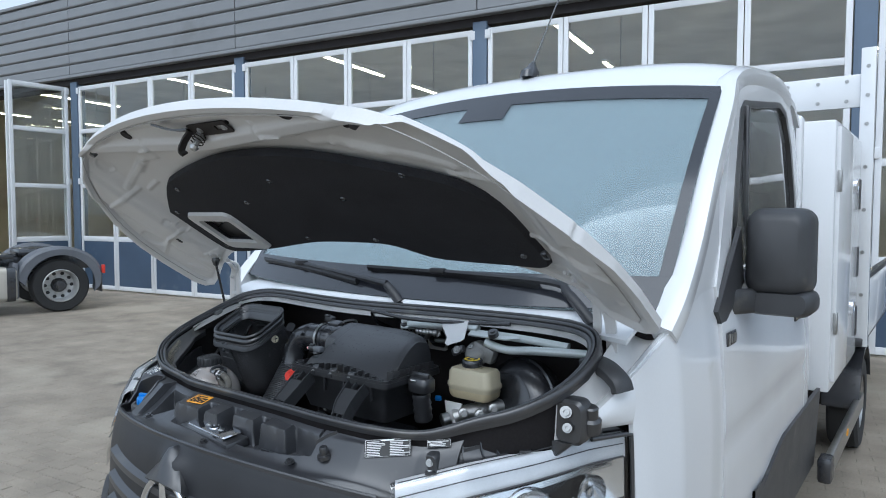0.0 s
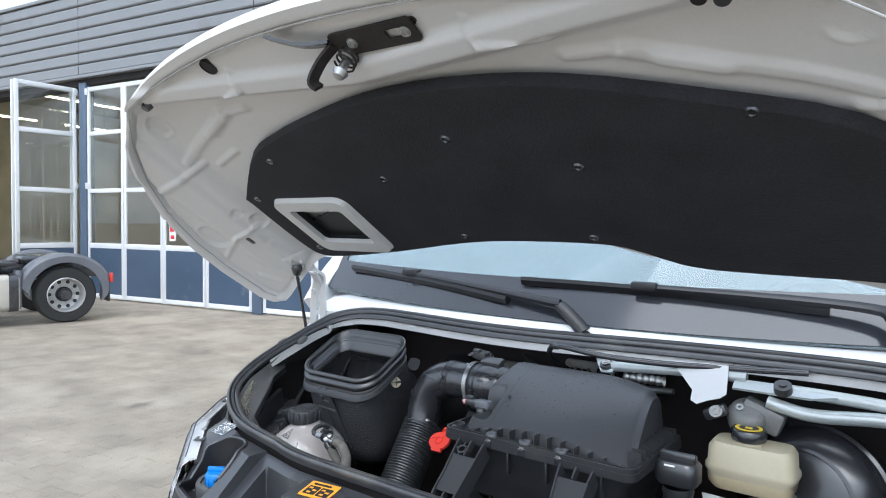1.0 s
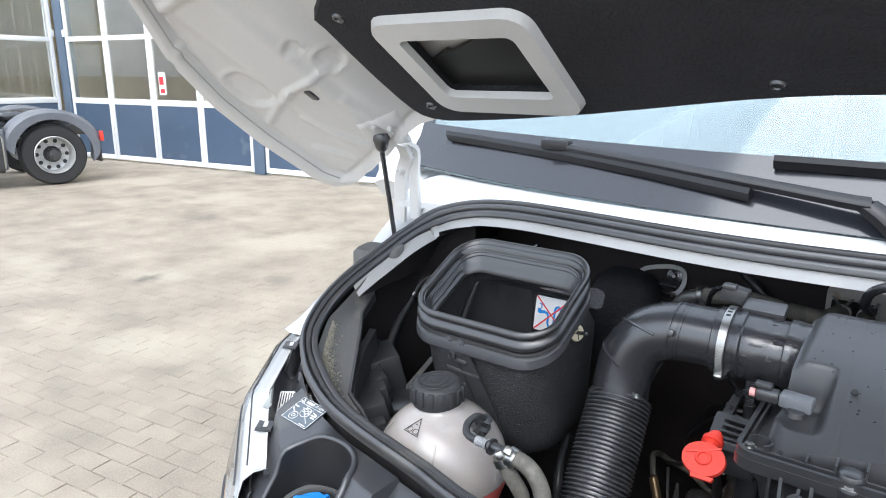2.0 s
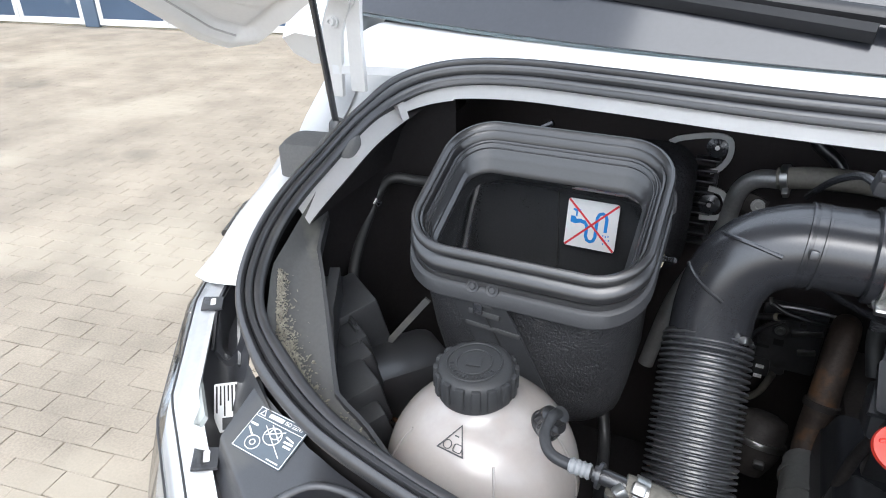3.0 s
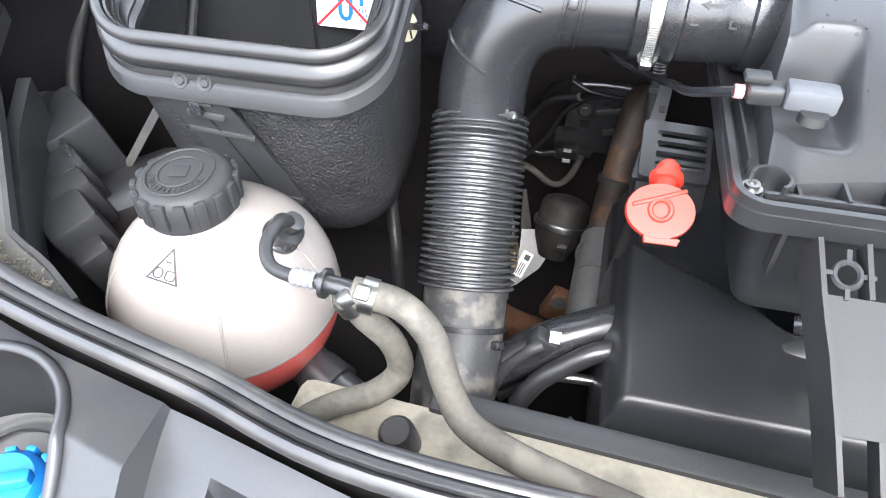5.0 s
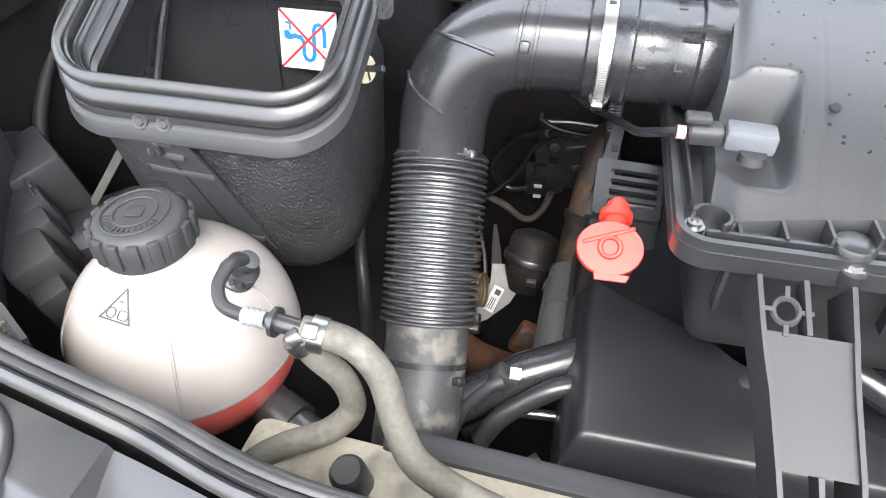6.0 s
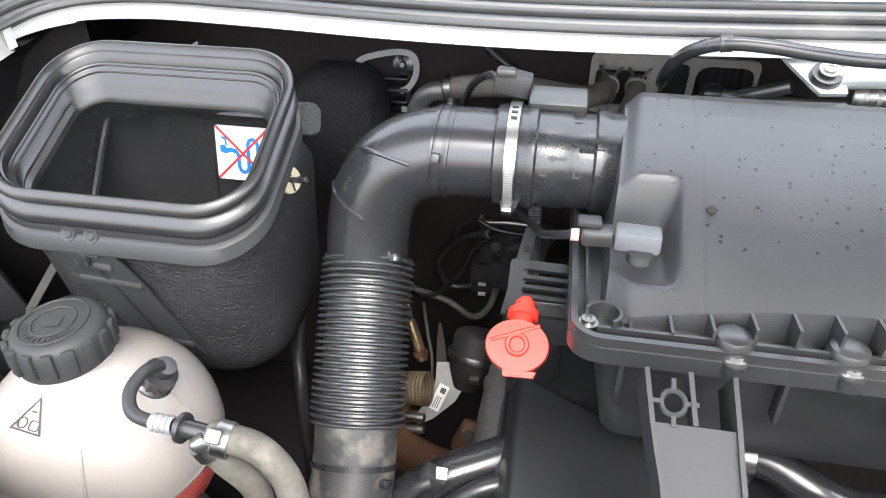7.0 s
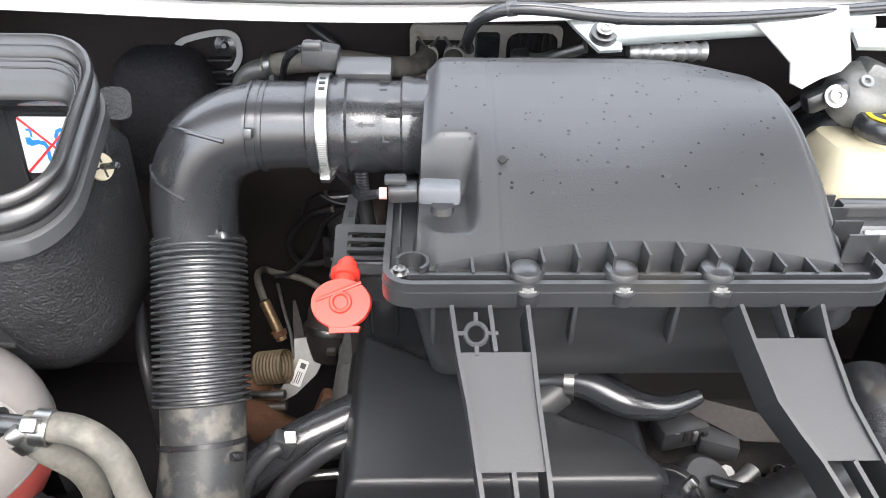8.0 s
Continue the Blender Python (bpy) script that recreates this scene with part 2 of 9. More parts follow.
def box(bm, c, s, m=None, bevel=0.0, seg=2):
    """A box of size s round c, turned by m."""
    t = Matrix.Translation(c) @ (m.to_4x4() if m else Matrix()) @ Matrix.Diagonal((*s, 1))
    made = bmesh.ops.create_cube(bm, size=1, matrix=t)["verts"]
    if bevel:
        edges = list({e for v in made for e in v.link_edges})
        bmesh.ops.bevel(bm, geom=edges, offset=bevel, segments=seg, affect="EDGES", profile=0.5)
    return bm


def B(c, s, m=None, bevel=0.0, seg=2):
    return box(bmesh.new(), c, s, m, bevel, seg)


def curve_points(pts, steps=6, closed=False):
    """A smooth line through pts."""
    p = [Vector(q) for q in pts]
    n, out = len(p), []
    for i in range(n if closed else n - 1):
        a, b, c, d = ((p[(i + k) % n] for k in (-1, 0, 1, 2)) if closed else
                      (p[max(i - 1, 0)], p[i], p[i + 1], p[min(i + 2, n - 1)]))
        for s in range(steps):
            t = s / steps
            out.append(0.5 * (2 * b + (c - a) * t + (2 * a - 5 * b + 4 * c - d) * t * t + (3 * b - a - 3 * c + d) * t ** 3))
    if not closed:
        out.append(p[-1])
    return out


def sweep(bm, pts, profile, closed=False, up=None, caps=True, scale=None):
    """Carries a closed 2D profile along pts. up: the profile's y; without it the frame is carried along."""
    n, k = len(pts), len(profile)
    rings, ref = [], Vector(up) if up else None
    for i, p in enumerate(pts):
        a = pts[(i - 1) % n] if closed or i else p
        b = pts[(i + 1) % n] if closed or i < n - 1 else p
        t = (b - a).normalized()
        if ref is None:
            ref = Vector((0, 0, 1)) if abs(t.z) < 0.9 else Vector((1, 0, 0))
        y = (ref - t * ref.dot(t)).normalized()
        if not up:
            ref = y
        x = t.cross(y)
        s = scale(i / max(1, n - 1)) if scale else 1.0
        rings.append([bm.verts.new(p + (x * u + y * v) * s) for u, v in profile])
    for i in range(n if closed else n - 1):
        r, q = rings[i], rings[(i + 1) % n]
        for j in range(k):
            bm.faces.new((r[j], r[(j + 1) % k], q[(j + 1) % k], q[j]))
    if caps and not closed:
        bm.faces.new(rings[0][::-1]), bm.faces.new(rings[-1])
    return bm


def ring2(r, n=12, ry=None):
    return [(r * math.cos(2 * math.pi * i / n), (ry or r) * math.sin(2 * math.pi * i / n)) for i in range(n)]


def tube(bm, pts, r, n=12, closed=False, steps=6, scale=None):
    return sweep(bm, curve_points(pts, steps, closed) if steps else [Vector(p) for p in pts], ring2(r, n), closed, scale=scale)


def TUBE_(pts, r, n=12, **k):
    return tube(bmesh.new(), pts, r, n, **k)


def lathe(bm, base, axis, rows, n=32):
    """Turns rows of (radius, height) round axis from base."""
    m = Matrix.Translation(base) @ axes(axis)
    rings = []
    for r, h in rows:
        if r < 1e-5:
            rings.append([bm.verts.new(m @ Vector((0, 0, h)))])
        else:
            rings.append([bm.verts.new(m @ Vector((r * math.cos(2 * math.pi * i / n), r * math.sin(2 * math.pi * i / n), h))) for i in range(n)])
    for a, b in zip(rings, rings[1:]):
        for i in range(n):
            j = (i + 1) % n
            if len(a) == 1 and len(b) > 1:
                bm.faces.new((a[0], b[i], b[j]))
            elif len(b) == 1 and len(a) > 1:
                bm.faces.new((a[i], a[j], b[0]))
            elif len(a) > 1:
                bm.faces.new((a[i], a[j], b[j], b[i]))
    return bm


def L(base, axis, rows, n=32):
    return lathe(bmesh.new(), base, axis, rows, n)


def prism(bm, outline, m, depth, top_scale=1.0, holes=()):
    """A flat outline (x, y), drawn on the plane of m and raised by depth along its z; holes go through."""
    def loop(pts, z):
        return [bm.verts.new(m @ Vector((x, y, z))) for x, y in pts]
    cx = sum(p[0] for p in outline) / len(outline)
    cy = sum(p[1] for p in outline) / len(outline)
    top = [((x - cx) * top_scale + cx, (y - cy) * top_scale + cy) for x, y in outline]
    pairs = [(loop(outline, 0), loop(top, depth))] + [(loop(h, 0), loop(h, depth)) for h in holes]
    for lo, hi in pairs:
        k = len(lo)
        for i in range(k):
            bm.faces.new((lo[i], lo[(i + 1) % k], hi[(i + 1) % k], hi[i]))
    for side in (0, 1):
        edges = []
        for pr in pairs:
            vs = pr[side]
            edges += [bm.edges.get((vs[i], vs[(i + 1) % len(vs)])) for i in range(len(vs))]
        bmesh.ops.triangle_fill(bm, edges=edges, use_beauty=True, use_dissolve=False)
    return bm


def P(outline, m, depth, top_scale=1.0, holes=()):
    return prism(bmesh.new(), outline, m, depth, top_scale, holes)


def rounded(w, h, r, n=4, cx=0.0, cy=0.0):
    """A rounded rectangle's outline."""
    out = []
    for sx, sy, a in ((1, 1, 0), (-1, 1, 90), (-1, -1, 180), (1, -1, 270)):
        for i in range(n + 1):
            t = radians(a + 90 * i / n)
            out.append((cx + sx * (w / 2 - r) + r * math.cos(t), cy + sy * (h / 2 - r) + r * math.sin(t)))
    return out


def loft(bm, rings, closed_ring=True, caps=True):
    """Joins rings of equal length."""
    rs = [[bm.verts.new(p) for p in r] for r in rings]
    k = len(rs[0])
    for a, b in zip(rs, rs[1:]):
        for j in range(k if closed_ring else k - 1):
            bm.faces.new((a[j], a[(j + 1) % k], b[(j + 1) % k], b[j]))
    if caps and closed_ring:
        bm.faces.new(rs[0][::-1]), bm.faces.new(rs[-1])
    return bm


def sheet(bm, f, nu, nv, thick=0.0, away=None):
    """A surface f(u, v) for u, v in 0..1; with thick, a shell: away(u, v) is the way in which it thickens."""
    g = [[Vector(f(i / nu, j / nv)) for j in range(nv + 1)] for i in range(nu + 1)]
    a = [[bm.verts.new(p) for p in row] for row in g]
    for i in range(nu):
        for j in range(nv):
            bm.faces.new((a[i][j], a[i + 1][j], a[i + 1][j + 1], a[i][j + 1]))
    if thick:
        d = Vector(away).normalized() * thick
        b = [[bm.verts.new(p + d) for p in row] for row in g]
        for i in range(nu):
            for j in range(nv):
                bm.faces.new((b[i][j], b[i][j + 1], b[i + 1][j + 1], b[i + 1][j]))
        rim = [(i, 0) for i in range(nu)] + [(nu, j) for j in range(nv)] + [(i, nv) for i in range(nu, 0, -1)] + [(0, j) for j in range(nv, 0, -1)]
        for k in range(len(rim)):
            (i, j), (p, q) = rim[k], rim[(k + 1) % len(rim)]
            bm.faces.new((a[i][j], b[i][j], b[p][q], a[p][q]))
    return bm


def lerp(table, t):
    """Reads a table of rising (t, value) rows."""
    for (a, x), (b, y) in zip(table, table[1:]):
        if t <= b:
            return x + (y - x) * max(0, (t - a)) / (b - a)
    return table[-1][1]


def bolt(parent, c, axis, r=0.008, h=0.006, material=None, name="bolt"):
    bm = L(c, axis, ((0, 0), (r * 1.5, 0), (r * 1.5, h * 0.3), (r, h * 0.3), (r, h), (r * 0.5, h), (r * 0.45, h * 0.6), (0, h * 0.6)), 12)
    return part(name, bm, material or STEEL, parent)


# ---- the yard: ground and hall ----
FACE = radians(9.1)
FACE_AT = Vector((-9.694, 7.219, 0))
HK = 0.945      # metres for one unit of the hall's own measure
ALONG, OUTWARD = Vector((math.cos(FACE), math.sin(FACE), 0)), Vector((math.sin(FACE), -math.cos(FACE), 0))
TURN_F = Matrix.Rotation(FACE, 4, "Z")


def hall(s, d, z):
    """A place s metres along the front, d metres out of it, z up."""
    return FACE_AT + (ALONG * s + OUTWARD * d + Vector((0, 0, z))) * HK


def hbox(s0, s1, d0, d1, z0, z1, bevel=0.0):
    return B(hall((s0 + s1) / 2, (d0 + d1) / 2, (z0 + z1) / 2), ((s1 - s0) * HK, abs(d1 - d0) * HK, (z1 - z0) * HK), TURN_F, bevel)


bm = bmesh.new()
bmesh.ops.create_grid(bm, x_segments=24, y_segments=24, size=1500, matrix=Matrix.Translation((0, 0, -0.0055)))
ground = solid("ground", bm, CONCRETE, "sandy grey yard ground between worn pavers", "ground", kind="structure", smooth=0)

# posts, lintel and cladding
wall = thing("wall_north", "workshop front of grey ribbed metal cladding over folding doors", "wall", hall(0, 0, 0), kind="structure")
POSTS = (-11.22, -5.66, -0.10, 5.42, 10.96, 16.5)
for s in POSTS:
    part("post", hbox(s, s + 0.26, -0.25, -0.02, 0, 5.12, 0.008), BLUEPOST, wall, "blue-grey steel door post")
part("lintel", hbox(-22, 24, -0.5, -0.06, 5.06, 5.22), DARK, wall, "dark recessed lintel")
part("drip_trim", hbox(-22, 24, -0.06, 0.10, 5.20, 5.27, 0.008), CLAD, wall, "grey folded drip trim")
for r in range(7):
    for a, b in zip((-22, -16.8) + POSTS, (-16.8,) + POSTS + (24,)):
        bm = bmesh.new()
        z = 5.275 + r * 0.272
        prof = [(-0.06, z), (0.035, z), (0.055, z + 0.03), (0.055, z + 0.215), (0.03, z + 0.245), (-0.0, z + 0.25), (-0.0, z + 0.270), (-0.06, z + 0.270)]
        loft(bm, [[hall(s, d, q) for d, q in prof] for s in (a + 0.125, b + 0.105)])
        part("panel", bm, CLAD, wall, smooth=20)
part("eave_trim", hbox(-22, 24, -0.3, 0.08, 7.18, 7.26, 0.01), CLAD, wall)
part("backing", hbox(-22, 24, -0.32, -0.07, 5.22, 7.2), HALL, wall)
part("wall_pier", hbox(-22, -11.22, -0.3, -0.02, 0, 5.1), CLAD, wall)
part("wall_pier", hbox(16.8, 24, -0.3, -0.02, 0, 5.1), CLAD, wall)

# hall inside
solid("hall_floor", hbox(-22, 24, -16, -0.1, -0.01, 0.004), HALL, "dark workshop floor behind the doors", "floor", kind="structure", smooth=0)
solid("hall_wall", hbox(-22, 24, -16.2, -16.0, 0, 7.2), HALL, "dim back wall of the workshop", "wall", kind="structure", smooth=0)
for s in (-22.2, 24):
    solid("hall_wall", hbox(s, s + 0.2, -16, -0.3, 0, 7.2), HALL, "dim side wall of the workshop", "wall", kind="structure", smooth=0)
solid("hall_roof", hbox(-22, 24, -16.2, -0.3, 7.2, 7.35), HALL, "dim roof of the workshop", "ceiling", kind="structure", smooth=0)


def tube_lamp(s, d, z, length):
    t = thing("tube_light", "lit warm white tube light under the workshop roof", "light", hall(s, d, z), "workshop tube lights")
    part("housing", B(hall(s, d, z + 0.05), (0.12, length, 0.06), TURN_F, 0.01), WHITEALU, t)
    part("tube", B(hall(s, d, z), (0.07, length - 0.05, 0.035), TURN_F, 0.012), TUBE, t, "glowing warm white tube")
    part("hanger", B(hall(s, d, z + (7.2 - z) / 2 + 0.04), (0.02, 0.02, (7.2 - z - 0.08) * HK)), STEEL, t)


for s in (-14.5, -9.5, -4.2, 0.9, 6.3, 11.8):
    for d in (-2.6, -6.8, -11.0):
        tube_lamp(s, d, 5.4, 3.0)
# parked cars and a rack far inside
for s, d in ((-3.9, -9.0), (-1.6, -9.4), (1.4, -8.7)):
    car = thing("car", "dim white car parked inside the workshop", "car", hall(s, d, 0), "cars inside the workshop")
    prof = [(-0.90, 0.25), (-0.92, 0.79), (-0.76, 1.0), (-0.61, 1.53), (0.61, 1.53), (0.76, 1.0), (0.92, 0.79), (0.90, 0.25)]
    bm = loft(bmesh.new(), [[hall(s + x * k, d + q, 0.25 + (z - 0.25) * h) for x, z in prof] for q, k, h in ((2.0, 0.9, 0.5), (1.7, 1, 0.62), (0.7, 1, 0.7), (0.1, 1, 1), (-1.2, 1, 1), (-2.0, 0.95, 0.6))])
    part("body", bm, WHITE, car)
    bm = B(hall(s, d + 0.85, 1.12), (1.25, 0.5, 0.38), TURN_F @ Matrix.Rotation(radians(-30), 4, "X"), 0.05)
    part("windscreen", bm, PANE, car)
    for k in (-0.72, 0.72):
        part("wheel", L(hall(s + k, d + 1.3, 0.31), ALONG, ((0, -0.1), (0.3, -0.1), (0.31, 0), (0.3, 0.1), (0, 0.1)), 20), TYRE, car)
        part("wheel", L(hall(s + k, d - 1.2, 0.31), ALONG, ((0, -0.1), (0.3, -0.1), (0.31, 0), (0.3, 0.1), (0, 0.1)), 20), TYRE, car)
shelf = thing("shelf_rack", "dark steel storage rack against the workshop wall", "rack", hall(-8.5, -14.5, 0))
for s in (-10.5, -8.5, -6.5):
    part("upright", hbox(s, s + 0.1, -15, -14.2, 0.004, 3.6), BLUEPOST, shelf)
for z in (0.5, 1.6, 2.7):
    part("shelf", hbox(-10.5, -6.4, -15, -14.2, z, z + 0.06), WHITEALU, shelf)


# ---- folding doors ----
def leaf(parent, o, x, z0, z1, w, flip=1, hinge=None):
    """One door leaf of width w from o along x: frame, blue panel and three panes."""
    x = Vector(x).normalized()
    y = Vector((0, 0, 1)).cross(x)
    m = Matrix((x, y, Vector((0, 0, 1)))).transposed().to_4x4()

    def bar(x0, x1, a, b, t=0.05, bev=0.005):
        return B(Vector(o) + x * ((x0 + x1) / 2) + Vector((0, 0, (a + b) / 2 * HK)), (x1 - x0, t, (b - a) * HK), m, bev)
    lf = part("leaf", bar(0, 0.075, z0, z1), WHITEALU, parent, "white framed door leaf with three panes over a blue panel")
    part("stile", bar(w - 0.075, w, z0, z1), WHITEALU, lf)
    for a, b in ((z0, z0 + 0.10), (1.17, 1.29), (2.47, 2.57), (3.82, 3.92), (z1 - 0.10, z1)):
        part("rail", bar(0.075, w - 0.075, a, b, 0.046), WHITEALU, lf)
    part("panel", bar(0.075, w - 0.075, z0 + 0.10, 1.17, 0.025, 0), BLUEPANEL, lf, "scuffed dark blue door panel")
    for a, b in ((1.29, 2.47), (2.57, 3.82), (3.92, z1 - 0.10)):
        p = part("pane", bar(0.075, w - 0.075, a, b, 0.008, 0), PANE, lf, "grey glass pane", smooth=0)
        p.visible_shadow = False
    for z in (0.7, 2.5, 4.6):
        if hinge is not None:
            part("hinge", B(Vector(o) + x * hinge + y * -0.035 * flip + Vector((0, 0, z)), (0.09, 0.03, 0.14), m, 0.006), WHITEALU, lf)


for k, (s0, s1) in enumerate(zip(POSTS, POSTS[1:])):
    if k == 0:
        continue
    door = thing("door_%d" % k, "closed white-framed folding workshop door with glass panes and blue panels", "door", hall(s0 + 0.26, -0.1, 0), kind="structure")
    w = (s1 - s0 - 0.28) / 4 * HK
    for i in range(4):
        leaf(door, hall(s0 + 0.27 + i * w / HK + 0.006, -0.07, 0.03), ALONG, 0.0, 4.97, w - 0.012, 1, (0.0, None, None, w)[i])
door = thing("door_open", "white-framed folding workshop door leaf standing open", "door", hall(-5.55, 0, 0), kind="structure")
leaf(door, hall(-5.74, 0.0, 0.03), Vector((0.015, -1, 0)), 0.0, 4.97, 1.25, -1, 0.02)
leaf(door, hall(-5.84, 0.0, 0.03), Vector((-0.03, -1, 0)), 0.0, 4.97, 1.25, -1)
lamp = thing("wall_lamp", "small dark floodlight on the workshop eave", "lamp", hall(-9.4, 0.1, 6.9))
part("arm", B(hall(-9.4, 0.25, 7.05), (0.06, 0.5, 0.05), TURN_F, 0.01), SATIN, lamp)
part("head", B(hall(-9.4, 0.52, 7.0), (0.3, 0.22, 0.1), TURN_F @ Matrix.Rotation(0.3, 4, "X"), 0.02), SATIN, lamp)
sign = thing("notice", "small white and red notice taped inside a door pane", "sign", hall(-2.45, -0.1, 1.7))
part("sheet", hbox(-2.56, -2.36, -0.065, -0.06, 1.42, 1.86), PAPER, sign)
part("red_bar", hbox(-2.54, -2.42, -0.059, -0.057, 1.62, 1.78), REDINK, sign)
part("red_bar", hbox(-2.52, -2.40, -0.059, -0.057, 1.46, 1.54), REDINK, sign)


# ---- a tractor unit parked beside the doors ----
RIMS = pbr("silver_truck_rim", (0.55, 0.55, 0.54), 0.4, metal=0.5, vary=0.15, scale=9.0, stain=(0.30, 0.28, 0.25), stain_at=0.6, stain_scale=7.0)


def tractor():
    c = Vector((-11.16, 4.48, 0.47))
    out = Vector((0.985, -0.17, 0)).normalized()
    back = Vector((0, 0, 1)).cross(out)
    m = Matrix((back, out, Vector((0, 0, 1)))).transposed().to_4x4()
    m = Matrix((back, -out, Vector((0, 0, 1)))).transposed().to_4x4()

    def at(b, o, z):
        return Vector((c.x, c.y, 0)) + back * b + out * o + Vector((0, 0, z))
    t = thing("tractor_truck", "parked tractor unit with grey mudguards and a pale tank", "truck", at(0, 0, 0))
    for side in (0, -1.9):
        w = part("wheel", L(at(0, side - 0.30, 0.47), out, ((0.30, 0), (0.44, 0.0), (0.468, 0.03), (0.472, 0.15), (0.468, 0.27), (0.44, 0.305), (0.31, 0.30), (0.295, 0.27), (0.295, 0.03), (0.30, 0)), 48), TYRE, t, "dusty black truck tyre")
        part("rim", L(at(0, side - 0.30, 0.47), out, ((0.294, 0.03), (0.296, 0.30), (0.285, 0.308), (0.272, 0.28), (0.262, 0.14), (0.25, 0.10), (0.20, 0.085), (0.12, 0.10), (0, 0.10)), 40), RIMS, w, "silver steel truck rim")
        part("hub", L(at(0, side - 0.20, 0.47), out, ((0.13, 0), (0.125, 0.05), (0.105, 0.07), (0.10, 0.15), (0.075, 0.18), (0, 0.185)), 24), SATIN, w, "black wheel hub")
        for i in range(10):
            a = 2 * math.pi * i / 10
            part("hole", L(at(0.215 * math.cos(a), side - 0.207, 0.47 + 0.215 * math.sin(a)), out, ((0, 0.002), (0.032, 0.002), (0.032, 0.006), (0, 0.006)), 12), INK, w)
            part("nut", L(at(0.155 * math.cos(a), side - 0.20, 0.47 + 0.155 * math.sin(a)), out, ((0, 0), (0.016, 0), (0.014, 0.03), (0, 0.03)), 8), ALU, w)
        # mudguard: an arch with a skirt behind
        arch = [(0.62 * math.cos(a), 0.53 + 0.55 * math.sin(a)) for a in [radians(195 - 8 * i) for i in range(25)]]
        arch = [(-p[0], p[1]) for p in arch][::-1]
        bm = bmesh.new()
        ring = []
        for b, z in arch:
            ring.append([at(b * 0.90, side + 0.045, z - 0.055), at(b * 0.90, side + 0.02, z - 0.055), at(b, side - 0.34, z + 0.015), at(b * 1.10, side - 0.34, z + 0.10), at(b * 1.10, side + 0.01, z + 0.10), at(b * 1.06, side + 0.05, z + 0.05)])
        loft(bm, ring)
        part("mudguard", bm, pbr("grey_mudguard", (0.13, 0.138, 0.155), 0.5, vary=0.15, scale=4.0), t, "dusty blue-grey plastic mudguard")
        part("guard_front", B(at(-0.70, side - 0.14, 0.60), (0.09, 0.36, 0.62), m, 0.025), pbr("grey_guard_panel", (0.13, 0.138, 0.155), 0.5, vary=0.15, scale=4.0), t, "dusty blue-grey front panel of the mudguard")
        part("guard_skirt", B(at(0.66, side - 0.15, 0.50), (0.03, 0.40, 0.36), m, 0.01), RUBBER, t, "black rubber mud flap")
    part("tail_light", B(at(0.70, 0.02, 0.74), (0.05, 0.10, 0.16), m, 0.012), RED, t, "red tail light")
    for o in (-0.75, -1.15):
        part("chassis_rail", B(at(-1.2, o, 0.85), (3.8, 0.08, 0.26), m, 0.01), SATIN, t)
    part("fifth_wheel", B(at(-0.1, -0.95, 1.06), (0.9, 0.8, 0.14), m, 0.05), SATIN, t)
    part("axle", B(at(0, -0.95, 0.47), (0.2, 1.8, 0.2), m, 0.06), IRON, t)
    part("tank", B(at(-1.55, -0.18, 0.55), (1.75, 0.55, 0.58), m, 0.09, 4), pbr("pale_tank_cover", (0.50, 0.47, 0.41), 0.45, vary=0.08, scale=3.0), t, "dusty cream tank cover")
    part("tank_strap", B(at(-0.78, -0.18, 0.55), (0.05, 0.57, 0.60), m, 0.09, 4), SATIN, t)
    part("deck", B(at(-1.5, -0.75, 1.02), (1.6, 1.4, 0.08), m, 0.02), SATIN, t)
    part("cab_back", B(at(-3.3, -0.95, 1.9), (1.6, 2.4, 2.6), m, 0.12, 3), pbr("truck_cab_paint", (0.08, 0.09, 0.11), 0.3, vary=0.05), t)
    part("front_tyre", L(at(-3.6, -0.30, 0.47), out, ((0, 0), (0.44, 0.0), (0.47, 0.03), (0.47, 0.27), (0.44, 0.305), (0, 0.30)), 32), TYRE, t)


tractor()


# ---- the pickup truck ----
van = thing("pickup_truck", "white flatbed pickup with its bonnet open, parked on worn pavers", "truck", (0, 2, 0))

# half width of the body by y, at shoulder height, and the height of the shoulder line
HALF = ((0.2, 0.60), (0.32, 0.70), (0.44, 0.79), (0.55, 0.85), (0.66, 0.90), (0.8, 0.945), (0.95, 0.975), (1.2, 0.995), (1.35, 1.0), (3.3, 1.0))
TOPX = ((0.2, 0.56), (0.35, 0.71), (0.47, 0.80), (0.60, 0.865), (0.77, 0.915), (0.96, 0.945), (1.2, 0.955), (1.4, 0.96))
TOPZ = ((0.2, 1.17), (0.35, 1.205), (0.47, 1.235), (0.60, 1.285), (0.77, 1.37), (0.96, 1.465), (1.2, 1.53), (1.4, 1.535))


def soft_step(a, b, t):
    t = min(1.0, max(0.0, (t - a) / (b - a)))
    return t * t * (3 - 2 * t)


def wing_off(sx, y):
    """How far the wing of each side stands off the table of half widths."""
    fade = min(1, max(0, (1.30 - y) / 0.35))
    return (0.02 if sx > 0 else -0.055 - 0.022 * soft_step(0.62, 0.72, y) * (1 - soft_step(0.84, 0.98, y))) * fade


